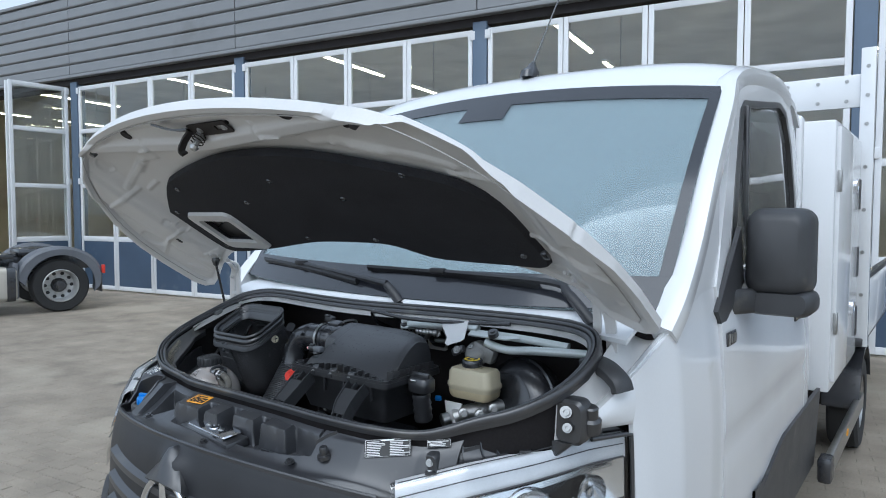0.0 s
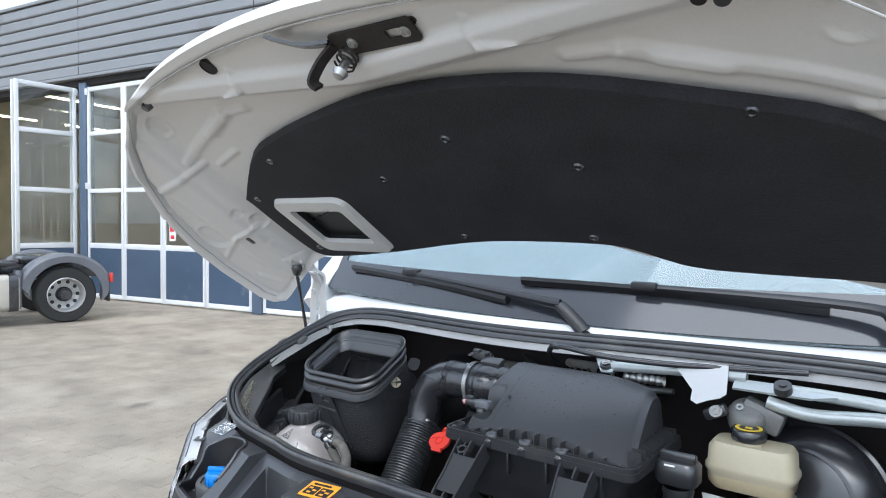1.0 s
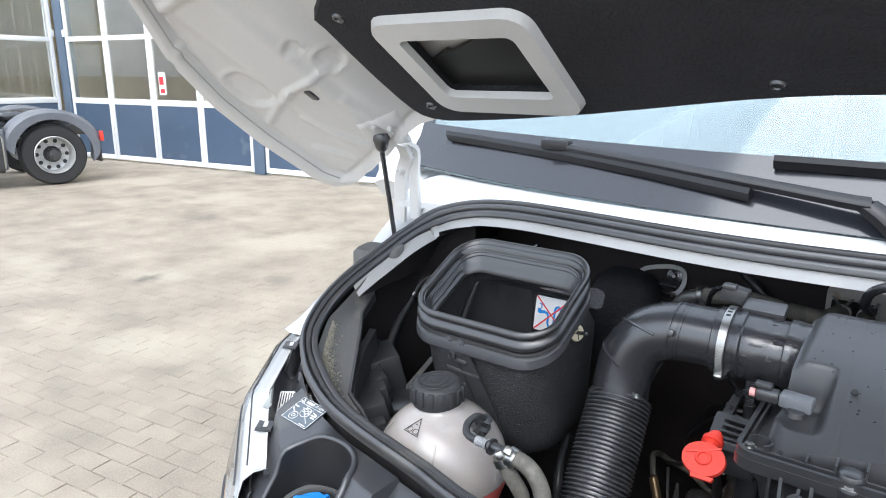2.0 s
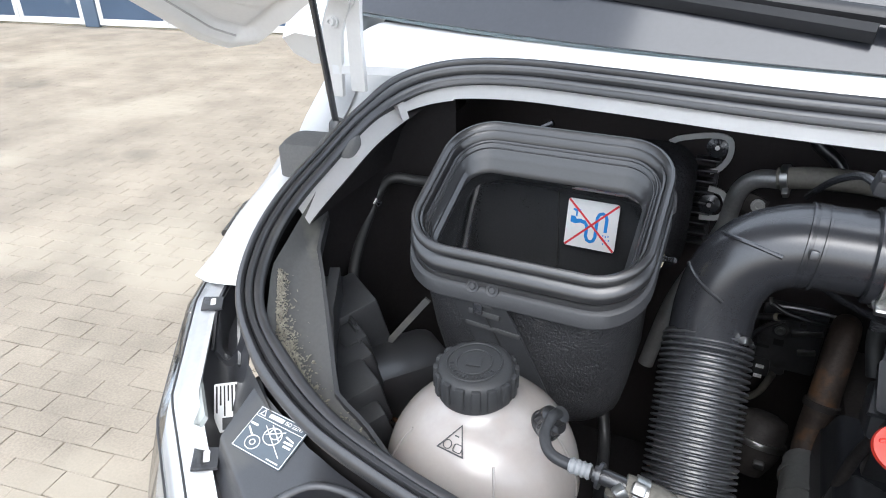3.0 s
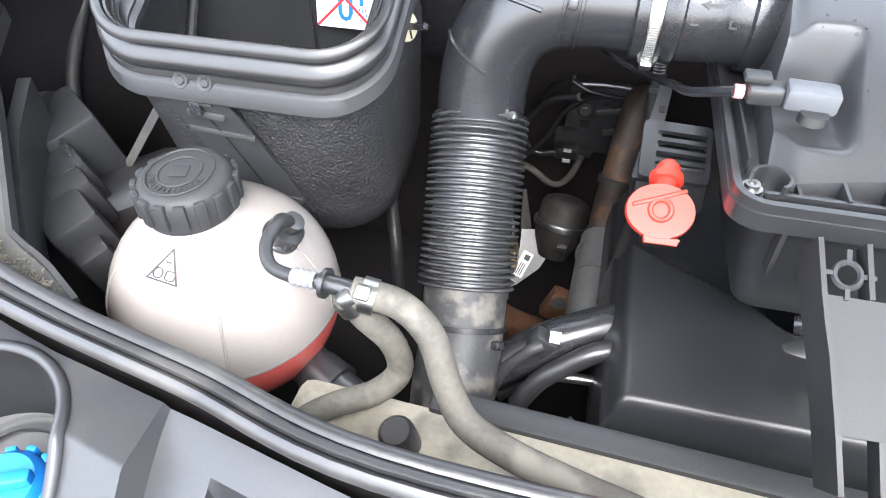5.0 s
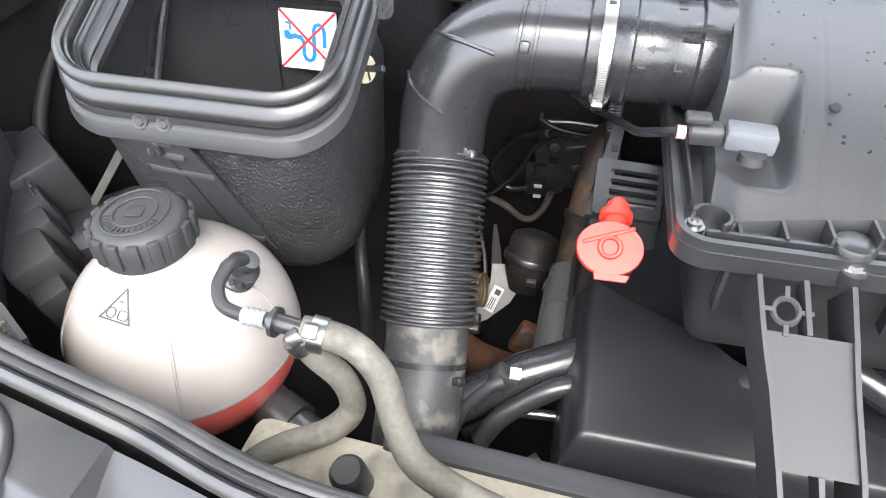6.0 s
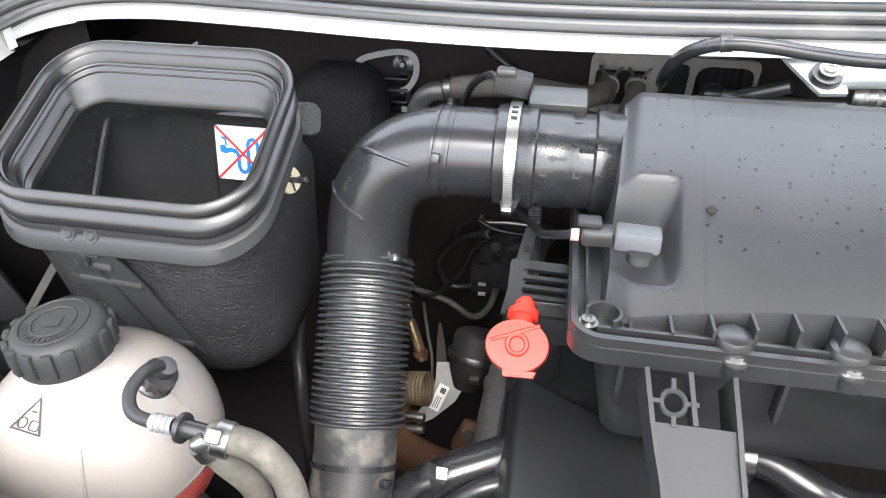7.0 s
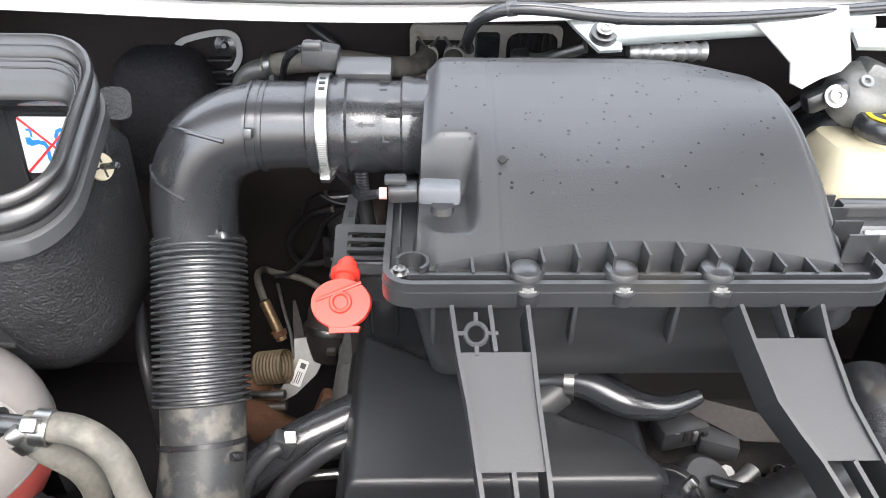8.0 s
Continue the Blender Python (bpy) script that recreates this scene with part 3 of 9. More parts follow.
def fender(sx):
    def f(u, v):
        y = 0.738 + 0.592 * u
        near = wing_off(sx, y)
        xt, zt, xs = lerp(TOPX, y) + near, lerp(TOPZ, y), lerp(HALF, y) + near
        if v < 0.12:
            t = v / 0.12
            return (sx * (xt - 0.035 * (1 - t)), y, zt - 0.03 * (1 - t) ** 2)
        t = (v - 0.12) / 0.88
        z = zt + (0.42 - zt) * t
        bulge = math.sin(min(1, t * 2.2) * math.pi / 2)
        x = xt + (xs - xt) * bulge - 0.05 * max(0, t - 0.7)
        return (sx * x, y, z)
    return sheet(bmesh.new(), f, 30, 26, 0.012, (-sx, 0, 0))


for sx in (1, -1):
    part("fender", fender(sx), WHITE, van, "glossy white front wing")


def door_x(z):
    return lerp(((0.4, 0.975), (0.7, 0.998), (1.1, 1.003), (1.4, 0.985), (1.535, 0.965)), z)


WIN = [(1.50, 1.545), (1.74, 2.13), (1.80, 2.17), (2.42, 2.245), (2.55, 2.22), (2.64, 2.10), (2.70, 1.85), (2.72, 1.545)]
OUT = [(1.34, 1.535), (1.66, 2.19), (1.76, 2.245), (2.42, 2.315), (2.64, 2.30), (2.74, 2.14), (2.79, 1.86), (2.80, 1.535)]


def side_x(z):
    return 0.965 - (z - 1.535) * 0.055


def ring_panel(sx, outer, inner, thick=0.03, push=0.0):
    bm = bmesh.new()
    rows = []
    for pts in (outer, inner):
        rows.append([(bm.verts.new((sx * (side_x(z) + push), y, z)), bm.verts.new((sx * (side_x(z) + push - thick), y, z))) for y, z in pts])
    k = len(outer)
    for i in range(k):
        j = (i + 1) % k
        (a, a2), (b, b2), (c, c2), (d, d2) = rows[0][i], rows[0][j], rows[1][j], rows[1][i]
        bm.faces.new((a, b, c, d)), bm.faces.new((a2, d2, c2, b2)), bm.faces.new((a, a2, b2, b)), bm.faces.new((d, c, c2, d2))
    return bm


def shrink(pts, k):
    cy, cz = sum(p[0] for p in pts) / len(pts), sum(p[1] for p in pts) / len(pts)
    return [(cy + (y - cy) * k, cz + (z - cz) * k) for y, z in pts]


for sx in (1, -1):
    def skin(u, v):
        y, z = 1.342 + 1.45 * u, 0.52 + 1.015 * v
        dent = 0.008 * math.exp(-((z - 1.02) / 0.04) ** 2)
        return (sx * (door_x(z) - dent), y, z)
    dr = part("door", sheet(bmesh.new(), skin, 10, 24, 0.03, (-sx, 0, 0)), WHITE, van, "glossy white cab door")
    part("window_frame", ring_panel(sx, OUT, shrink(WIN, 1.045)), WHITE, dr)
    part("window_rubber", ring_panel(sx, shrink(WIN, 1.05), shrink(WIN, 0.95), 0.035, 0.003), RUBBER, dr, "black window rubber")
    bm = bmesh.new()
    bm.faces.new([bm.verts.new((sx * (side_x(z) - 0.014), y, z)) for y, z in shrink(WIN, 0.97)])
    bmesh.ops.solidify(bm, geom=bm.faces[:], thickness=0.004)
    part("side_window", bm, GLASS, dr, "clear side window reflecting the hall", smooth=0).visible_shadow = False
    part("window_divider", B((sx * (side_x(1.85) - 0.01), 1.80, 1.84), (0.02, 0.028, 0.64), Matrix.Rotation(radians(2), 3, "X"), 0.005), RUBBER, dr)
    hd = part("door_handle", B((sx * 1.018, 2.60, 1.34), (0.035, 0.20, 0.05), None, 0.014), GREYP, dr, "dark grey door handle")
    part("handle_cup", B((sx * 0.994, 2.60, 1.32), (0.012, 0.14, 0.09), None, 0.004), SATIN, hd)
    def sill(u, v):
        y, z = 1.75 + 1.5 * u, 0.40 + 0.42 * v
        return (sx * (1.012 - 0.02 * (1 - v)), y, z if v < 1 else 0.82 - 0.12 * (1 - min(1, u * 3)))
    part("side_cladding", sheet(bmesh.new(), sill, 14, 6, 0.02, (-sx, 0, 0)), GREYP, van, "dark grey plastic side cladding")
    part("badge", B((sx * (door_x(1.36) + 0.003), 1.43, 1.362), (0.006, 0.10, 0.045), None, 0.002), SATIN, dr, "small dark badge plate")
    for i, y in enumerate((1.395, 1.42, 1.45, 1.47)):
        part("badge_stroke", B((sx * (door_x(1.36) + 0.0075), y, 1.362), (0.004, 0.012, 0.03 if i else 0.036)), STEEL, dr)
    # rear corner of the cab
    def corner(u, v):
        z = 0.55 + 1.78 * v
        x = door_x(z) if z < 1.535 else side_x(z)
        rear = lerp(((0.5, 3.16), (1.6, 3.14), (2.0, 3.02), (2.33, 2.76)), z)
        y0 = 2.805 if z < 1.86 else lerp(((1.86, 2.80), (2.14, 2.75), (2.33, 2.60)), z)
        return (sx * (x - 0.06 * u ** 3), y0 + (rear - y0) * u, z)
    part("rear_pillar", sheet(bmesh.new(), corner, 8, 30, 0.03, (-sx, 0, 0)), WHITE, van)

# roof with gutters, and the rear wall
ROOF_X = 0.900


def roof(u, v):
    y = 1.60 + 1.30 * v
    x = (u - 0.5) * 2
    z = lerp(((1.60, 2.262), (1.68, 2.33), (1.78, 2.375), (2.0, 2.41), (2.5, 2.41), (2.75, 2.375), (2.90, 2.30)), y)
    edge = abs(x) ** 6
    y2 = y + 0.05 * x * x * (1 - v)
    return (x * (ROOF_X + 0.03), y2, z - 0.03 * x * x - 0.045 * edge)


part("roof", sheet(bmesh.new(), roof, 44, 26, 0.03, (0, 0, -1)), WHITE, van, "white cab roof")
part("cab_lining", B((0, 3.05, 1.42), (1.78, 0.03, 1.70), None, 0.01), pbr("pale_cab_lining", (0.20, 0.205, 0.21), 0.85, vary=0.08, scale=5.0), van)
part("rear_wall", B((0, 3.10, 1.42), (1.84, 0.05, 1.74), None, 0.03), WHITE, van)
part("cab_floor", B((0, 2.2, 0.62), (1.9, 1.9, 0.10), None, 0.02), DASH, van)
part("headliner", sheet(bmesh.new(), lambda u, v: (lambda p: (p[0] * 0.97, p[1] + 0.02, p[2] - 0.05))(roof(u, 0.04 + 0.9 * v)), 16, 10, 0.015, (0, 0, -1)), pbr("grey_headliner", (0.42, 0.42, 0.41), 0.9, vary=0.05), van)

# windscreen: bowed glass between cowl and roof
def screen(u, v):
    x = (u - 0.5) * 2
    half = 0.928 + (0.897 - 0.928) * v
    y = 0.845 + 0.715 * v + (0.125 - 0.06 * v) * x * x
    z = 1.478 + 0.785 * v + 0.035 * math.sin(v * math.pi) - (0.0 + 0.055 * v) * x * x + 0.02 * (1 - v) * x * x
    return Vector((x * half, y, z))


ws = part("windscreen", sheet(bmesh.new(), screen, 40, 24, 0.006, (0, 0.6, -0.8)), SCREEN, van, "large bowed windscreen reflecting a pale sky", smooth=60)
ws.visible_shadow = False


def band(u0, u1, v0, v1, push=0.003):
    return sheet(bmesh.new(), lambda u, v: screen(u0 + (u1 - u0) * u, v0 + (v1 - v0) * v) + Vector((0, 0.6, -0.8)) * -(0.001 + push), 30, 8, 0.002, (0, 0.6, -0.8))


FRIT = pbr("black_frit", (0.030, 0.032, 0.038), 0.12, vary=0.1, spec=0.7)
part("glass_border", band(0.0, 1.0, 0.0, 0.105), FRIT, ws, "black printed border of the windscreen")
part("glass_border", band(0.0, 1.0, 0.915, 1.0), FRIT, ws)
part("glass_border", band(0.0, 0.019, 0.105, 0.915), FRIT, ws)
part("glass_border", band(0.981, 1.0, 0.105, 0.915), FRIT, ws)
part("sensor_cover", band(0.44, 0.56, 0.82, 0.915), FRIT, ws)
m = Matrix.Translation(screen(0.18, 0.30) + Vector((0, 0.012, -0.016))) @ Matrix.Rotation(radians(47), 4, "X")
part("paper_slip", P([(-0.07, -0.05), (0.07, -0.05), (0.05, 0.05), (-0.07, 0.05)], m, 0.001), PAPER, ws, "white paper slip behind the glass", smooth=0)

for sx in (1, -1):
    # A-pillar from the wing to the roof
    pts = [(sx * 0.925, 0.93, 1.44), (sx * 0.935, 1.0, 1.515), (sx * 0.93, 1.15, 1.66), (sx * 0.915, 1.36, 1.90), (sx * 0.90, 1.58, 2.12), (sx * 0.885, 1.70, 2.23), (sx * 0.885, 1.95, 2.30), (sx * 0.885, 2.4, 2.335), (sx * 0.885, 2.66, 2.30)]
    bm = sweep(bmesh.new(), curve_points(pts, 8), [(-0.022, -0.055), (0.03, -0.055), (0.05, -0.02), (0.045, 0.025), (0.015, 0.038), (-0.022, 0.024)] if sx > 0 else [(0.022, -0.055), (-0.03, -0.055), (-0.05, -0.02), (-0.045, 0.025), (-0.015, 0.038), (0.022, 0.024)], up=(0, -0.5, 0.8))
    part("pillar", bm, WHITE, van, "white windscreen pillar", smooth=60)
    def root(u, v):
        y = 1.0 + 0.38 * u
        a = Vector((sx * (lerp(TOPX, y) + wing_off(sx, y)), y, lerp(TOPZ, y)))
        b = Vector((sx * (0.955 - 0.01 * u), 1.0 + 0.42 * u, 1.50 + 0.40 * u))
        c = a.lerp(b, v)
        return c
    part("pillar_root", sheet(bmesh.new(), root, 8, 8, 0.02, (-sx, 0, 0)), WHITE, van)
    part("corner_trim", P([(1.30, 1.46), (1.36, 1.40), (1.62, 1.53), (1.60, 1.56), (1.56, 1.72)], Matrix(((0, 0, sx, sx * 0.966), (1, 0, 0, 0), (0, 1, 0, 0), (0, 0, 0, 1))), 0.016), GREYP, van, "dark triangular mirror base")

# mirrors
for sx in (1, -1):
    mir = part("mirror", loft(bmesh.new(), [[(sx * (1.085 + dx * k), 1.66 + q, 1.635 + dz * k) for dx, dz in rounded(0.205, 0.30, 0.05, 5)] for q, k in ((-0.10, 0.70), (-0.085, 0.86), (-0.05, 0.96), (0.0, 1.0), (0.075, 1.0), (0.082, 0.97))]), GREYP, van, "dark grey door mirror on a short arm")
    part("mirror_glass", P(rounded(0.18, 0.27, 0.04, 5), Matrix.Translation((sx * 1.085, 1.743, 1.635)) @ Matrix.Rotation(radians(-90), 4, "X"), 0.004), CHROME, mir)
    part("mirror_arm", loft(bmesh.new(), [[(x, 1.60 + q * 0.04 + o, 1.47 + w * 0.042) for q, w in rounded(2, 2, 0.6, 3)] for x, o in ((sx * 0.955, -0.10), (sx * 0.99, -0.06), (sx * 1.03, 0.02), (sx * 1.06, 0.05))]), GREYP, mir)
    part("mirror_foot", loft(bmesh.new(), [[(sx * (1.098 + dx * k), 1.665 + q, 1.465 + dz * k) for dx, dz in rounded(0.20, 0.085, 0.033, 4)] for q, k in ((-0.09, 0.8), (-0.06, 1.0), (0.07, 1.0), (0.078, 0.9))]), GREYP, mir)

# antenna
ant = part("antenna", loft(bmesh.new(), [[(0.030 + dx * k, 1.78 + dy * k + q, z) for dx, dy in rounded(0.06, 0.11, 0.025, 4)] for z, k, q in ((2.370, 1, 0), (2.400, 0.9, 0.004), (2.420, 0.5, 0.02), (2.445, 0.25, 0.03))]), SATIN, van, "black roof antenna")
part("whip", TUBE_([(0.030, 1.81, 2.435), (0.033, 1.92, 2.605), (0.037, 2.04, 2.785)], 0.0035, 8), SATIN, ant)

# inside the cab
for sx in (0.50, 0.0, -0.48):
    st = part("seat", loft(bmesh.new(), [[(sx + dx, 2.32 + dy + (z - 1.0) * 0.16, z) for dx, dy in rounded(w, 0.14, 0.05, 4)] for z, w in ((0.95, 0.44), (1.2, 0.46), (1.60, 0.44), (1.80, 0.36), (1.845, 0.26))]), SEATS, van, "dark cloth cab seat")
    part("headrest", loft(bmesh.new(), [[(sx + dx * k, 2.44 + q, 2.025 + dz * k) for dx, dz in rounded(0.27, 0.19, 0.06, 4)] for q, k in ((-0.055, 0.8), (-0.03, 1), (0.03, 1), (0.055, 0.8))]), SEATS, st, "dark headrest on two steel rods")
    for d in (-0.07, 0.07):
        part("headrest_rod", TUBE_([(sx + d, 2.44, 1.81), (sx + d, 2.44, 1.96)], 0.006, 8, steps=0), CHROME, st)
    part("cushion", B((sx, 2.08, 0.98), (0.46, 0.5, 0.16), None, 0.05, 3), SEATS, st)
part("dashboard", loft(bmesh.new(), [[(x, 1.07 + a, 1.30 + b) for a, b in ((0.0, 0.14), (0.10, 0.19), (0.30, 0.17), (0.50, 0.12), (0.58, 0.02), (0.56, -0.30), (0.0, -0.30))] for x in (-0.90, -0.86, 0, 0.86, 0.90)]), DASH, van, "dark grey dashboard")
wheel_m = Matrix.Translation((0.42, 1.72, 1.40)) @ Matrix.Rotation(radians(55), 4, "X")
sw = part("steering_wheel", sweep(bmesh.new(), [wheel_m @ Vector((0.185 * math.cos(a), 0.185 * math.sin(a), 0)) for a in [2 * math.pi * i / 32 for i in range(32)]], ring2(0.015, 8), closed=True, up=(0, 0.8, 0.6)), SEATS, van, "black steering wheel")
part("steering_hub", L(wheel_m.translation, wheel_m.to_3x3() @ Vector((0, 0, 1)), ((0, -0.03), (0.08, -0.02), (0.075, 0.02), (0, 0.03)), 20), DASH, sw)
part("steering_spoke", B(wheel_m.translation, (0.34, 0.04, 0.015), wheel_m.to_3x3(), 0.005), DASH, sw)

# cowl between seal and glass
def cowl(u, v):
    x = -0.80 + 1.70 * u
    w = abs(x) / 0.90
    y0 = 0.825 - 0.03 * w * w if abs(x) < 0.62 else 0.82 - 0.05 * ((abs(x) - 0.62) / 0.28) ** 2
    y1 = 0.845 + 0.125 * w * w + 0.012
    return (x, y0 + (y1 - y0) * v, 1.452 + (1.474 - 1.452) * v + 0.012 * math.sin(v * math.pi) + 0.02 * w * w * v - 0.01 * w * w)


part("cowl", sheet(bmesh.new(), cowl, 40, 6, 0.012, (0, 0, -1)), WHITE, van, "white cowl strip below the windscreen")

# wipers
BLACKTRIM = pbr("wiper_black", (0.013, 0.013, 0.015), 0.4, vary=0.2, scale=12.0, bump=0.1)
def wiper(piv, elbow, tip_a, tip_b, mid):
    w = part("wiper", sweep(bmesh.new(), curve_points([piv, Vector(piv).lerp(Vector(elbow), 0.55) + Vector((0, 0, 0.02)), elbow, mid], 6), [(-0.017, -0.008), (0.017, -0.008), (0.015, 0.006), (0.008, 0.011), (-0.008, 0.011), (-0.015, 0.006)], up=(0, -0.5, 0.8), scale=lambda t: 1.0 - 0.55 * t), BLACKTRIM, van, "black wiper arm and blade")
    part("blade", sweep(bmesh.new(), curve_points([tip_a, Vector(tip_a).lerp(Vector(tip_b), 0.5) + Vector((0, -0.004, 0.006)), tip_b], 8), [(-0.009, -0.012), (0.009, -0.012), (0.007, 0.003), (0.0, 0.009), (-0.007, 0.003)], up=(0, -0.6, 0.8)), BLACKTRIM, w)
    part("pivot_cap", L(Vector(piv) + Vector((0, 0, -0.03)), (0, -0.35, 0.9), ((0, 0), (0.021, 0), (0.021, 0.022), (0.016, 0.030), (0, 0.032)), 20), BLACKTRIM, w)
    part("blade_clip", B(Vector(mid), (0.06, 0.022, 0.020), None, 0.005), BLACKTRIM, w)


def on_glass(x, v, lift=0.02):
    h = 0.925 - 0.063 * v
    return screen(x / h / 2 + 0.5, v) + Vector((0, -0.7, 0.72)) * lift


wiper((0.085, 0.835, 1.466), (-0.035, 0.848, 1.530), on_glass(-0.80, 0.075), on_glass(-0.14, 0.035), on_glass(-0.50, 0.075, 0.028))
wiper((0.775, 0.845, 1.462), on_glass(0.60, 0.055, 0.040), on_glass(-0.12, 0.09), on_glass(0.56, 0.060), on_glass(0.20, 0.085, 0.028))

# cargo cabinet behind the cab, headboard and bed
cab_c = part("cargo_cabinet", B((0, 3.88, 1.53), (2.08, 1.10, 1.50), None, 0.01), WHITE, van, "white sheet-metal cargo cabinet behind the cab")
for sx in (1, -1):
    part("cabinet_door", B((sx * 1.048, 3.90, 1.54), (0.022, 1.02, 1.42), None, 0.006), WHITE, cab_c)
    for z in (1.16, 1.95):
        part("cabinet_latch", L((sx * 1.058, 4.22, z), (sx, 0, 0), ((0, 0), (0.05, 0), (0.05, 0.006), (0.035, 0.008), (0.03, 0.003), (0, 0.003)), 20), CHROME, cab_c)
        part("cabinet_hinge", B((sx * 1.056, 3.40, z), (0.02, 0.04, 0.12), None, 0.004), STEEL, cab_c)
    for z in (1.05, 1.45, 1.9):
        part("cabinet_recess", B((sx * 1.0595, 4.40, z), (0.004, 0.10, 0.2), None, 0.0015), GREYP, cab_c)
    post = part("headboard_post", B((sx * 1.06, 4.72, 1.88), (0.09, 0.09, 2.1), None, 0.006), WHITE, van, "white headboard post with bolts")
    for z in (1.2, 1.5, 1.8, 2.1, 2.4, 2.6, 2.8):
        bolt(post, (sx * 1.06, 4.675, z), (0, -1, 0), 0.009, 0.008)
    part("drop_side", B((sx * 1.08, 6.4, 1.10), (0.035, 3.3, 0.44), None, 0.008), WHITE, van, "white flatbed drop side")
    part("side_rail", B((sx * 1.08, 6.4, 1.33), (0.05, 3.3, 0.04), None, 0.008), GREYP, van)
    rail = part("step_rail", B((sx * 1.06, 4.05, 0.40), (0.04, 1.7, 0.11), None, 0.008), STEEL, van, "scuffed aluminium side guard rail")
    part("rail_end", B((sx * 1.055, 3.20, 0.40), (0.07, 0.12, 0.14), None, 0.02), SATIN, rail)
    part("reflector", B((sx * 1.083, 3.9, 0.42), (0.006, 0.06, 0.03)), ORANGE, rail)
    tw = part("rear_wheel", L((sx * 0.86, 5.05, 0.345), (sx, 0, 0), ((0.20, 0), (0.32, 0), (0.343, 0.02), (0.345, 0.10), (0.343, 0.18), (0.32, 0.20), (0.215, 0.2), (0.2, 0.17)), 40), TYRE, van, "dusty black rear tyre")
    part("rear_rim", L((sx * 0.86, 5.05, 0.345), (sx, 0, 0), ((0.202, 0.17), (0.195, 0.19), (0.18, 0.16), (0.10, 0.08), (0.05, 0.09), (0, 0.09)), 32), STEEL, tw)
    arch = [(5.05 + 0.42 * math.cos(a), 0.345 + 0.42 * math.sin(a)) for a in [radians(175 - 12 * i) for i in range(14)]]
    part("rear_mudguard", loft(bmesh.new(), [[(sx * 0.84, y, z), (sx * 1.075, y, z), (sx * 1.075, y, z + 0.02), (sx * 0.84, y, z + 0.02)] for y, z in arch]), SATIN, van, "black rear mudguard")
part("headboard", B((0, 4.72, 2.64), (2.05, 0.035, 0.23), None, 0.005), WHITE, van, "white headboard plank with bolts")
part("headboard", B((0, 4.72, 1.49), (2.05, 0.04, 0.36), None, 0.005), WHITE, van)
for x in (0.55, 0.75, 0.93):
    for z in (2.57, 2.71):
        bolt(van, (x, 4.70, z), (0, -1, 0), 0.009, 0.006)
part("bed_floor", B((0, 6.35, 0.86), (2.16, 3.4, 0.06), None, 0.01), GREYP, van)
for sx in (0.4, -0.4):
    part("chassis_rail", B((sx, 4.9, 0.62), (0.08, 5.2, 0.16), None, 0.01), SATIN, van)
part("rear_axle", B((0, 5.05, 0.345), (1.75, 0.12, 0.12), None, 0.04), IRON, van)


# ---- bonnet, standing open ----
BN = Vector((0, 0.5306, 0.8476))          # up out of the bonnet
BS = Vector((0, 0.8476, -0.5306))         # from its front edge to the hinges
W_OF_V = ((0.0, 0.60), (0.07, 0.69), (0.155, 0.775), (0.27, 0.87), (0.395, 0.941), (0.41, 0.939), (0.425, 0.951), (0.55, 0.985), (0.70, 1.0), (0.90, 1.0), (0.96, 0.98), (1.0, 0.93))
REAR_Y = ((0.0, 0.605), (0.22, 0.607), (0.30, 0.645), (0.40, 0.672), (0.60, 0.690), (0.70, 0.712), (0.80, 0.755), (0.90, 0.805), (1.0, 0.84))


def on_bonnet(x, y, lift=0.0):
    """The bonnet's underside at x, y; lift runs up into the bonnet, minus hangs below it."""
    drop = 0.075 * max(0.0, (abs(x) - 0.6) / 0.38) ** 1.5
    return Vector((x, y, 1.953 - 0.626 * (y - 0.155) - drop)) + BN * lift


def bonnet_xy(s, v):
    w = lerp(W_OF_V, v)
    x = s * w - 0.012
    y0, y1 = 0.05 + 0.086 * s * s, lerp(REAR_Y, abs(x))
    return x, y0 + (y1 - y0) * v


def dist(x, y, ax, ay, bx, by):
    px, py, dx, dy = x - ax, y - ay, bx - ax, by - ay
    t = min(1, max(0, (px * dx + py * dy) / (dx * dx + dy * dy)))
    return math.hypot(px - t * dx, py - t * dy)


# beads, ledges and dimples of the stamping, for one half
BEADS = ((0.885, 0.345, 0.665, 0.335, 0.007, 0.007), (1.0, 0.622, 0.81, 0.545, 0.006, 0.006), (0.81, 0.545, 0.72, 0.535, 0.006, 0.006), (0.69, 0.315, 0.462, 0.235, 0.010, 0.006),
         (0.53, 0.262, 0.42, 0.219, 0.012, 0.007), (0.42, 0.219, 0.345, 0.216, 0.008, 0.006), (0.63, 0.352, 0.52, 0.318, 0.006, 0.005), (0.25, 0.125, 0.257, 0.158, 0.006, 0.005),
         (0.257, 0.158, 0.345, 0.178, 0.006, 0.005), (0.86, 0.62, 0.78, 0.73, 0.010, 0.005), (0.92, 0.70, 0.84, 0.79, 0.010, 0.005), (0.735, 0.60, 0.72, 0.70, 0.008, 0.005))
CUPS = ((0.897, 0.524, 0.042, 0.006), (0.665, 0.222, 0.026, 0.004), (0.727, 0.481, 0.014, 0.005), (0.70, 0.525, 0.022, 0.006))


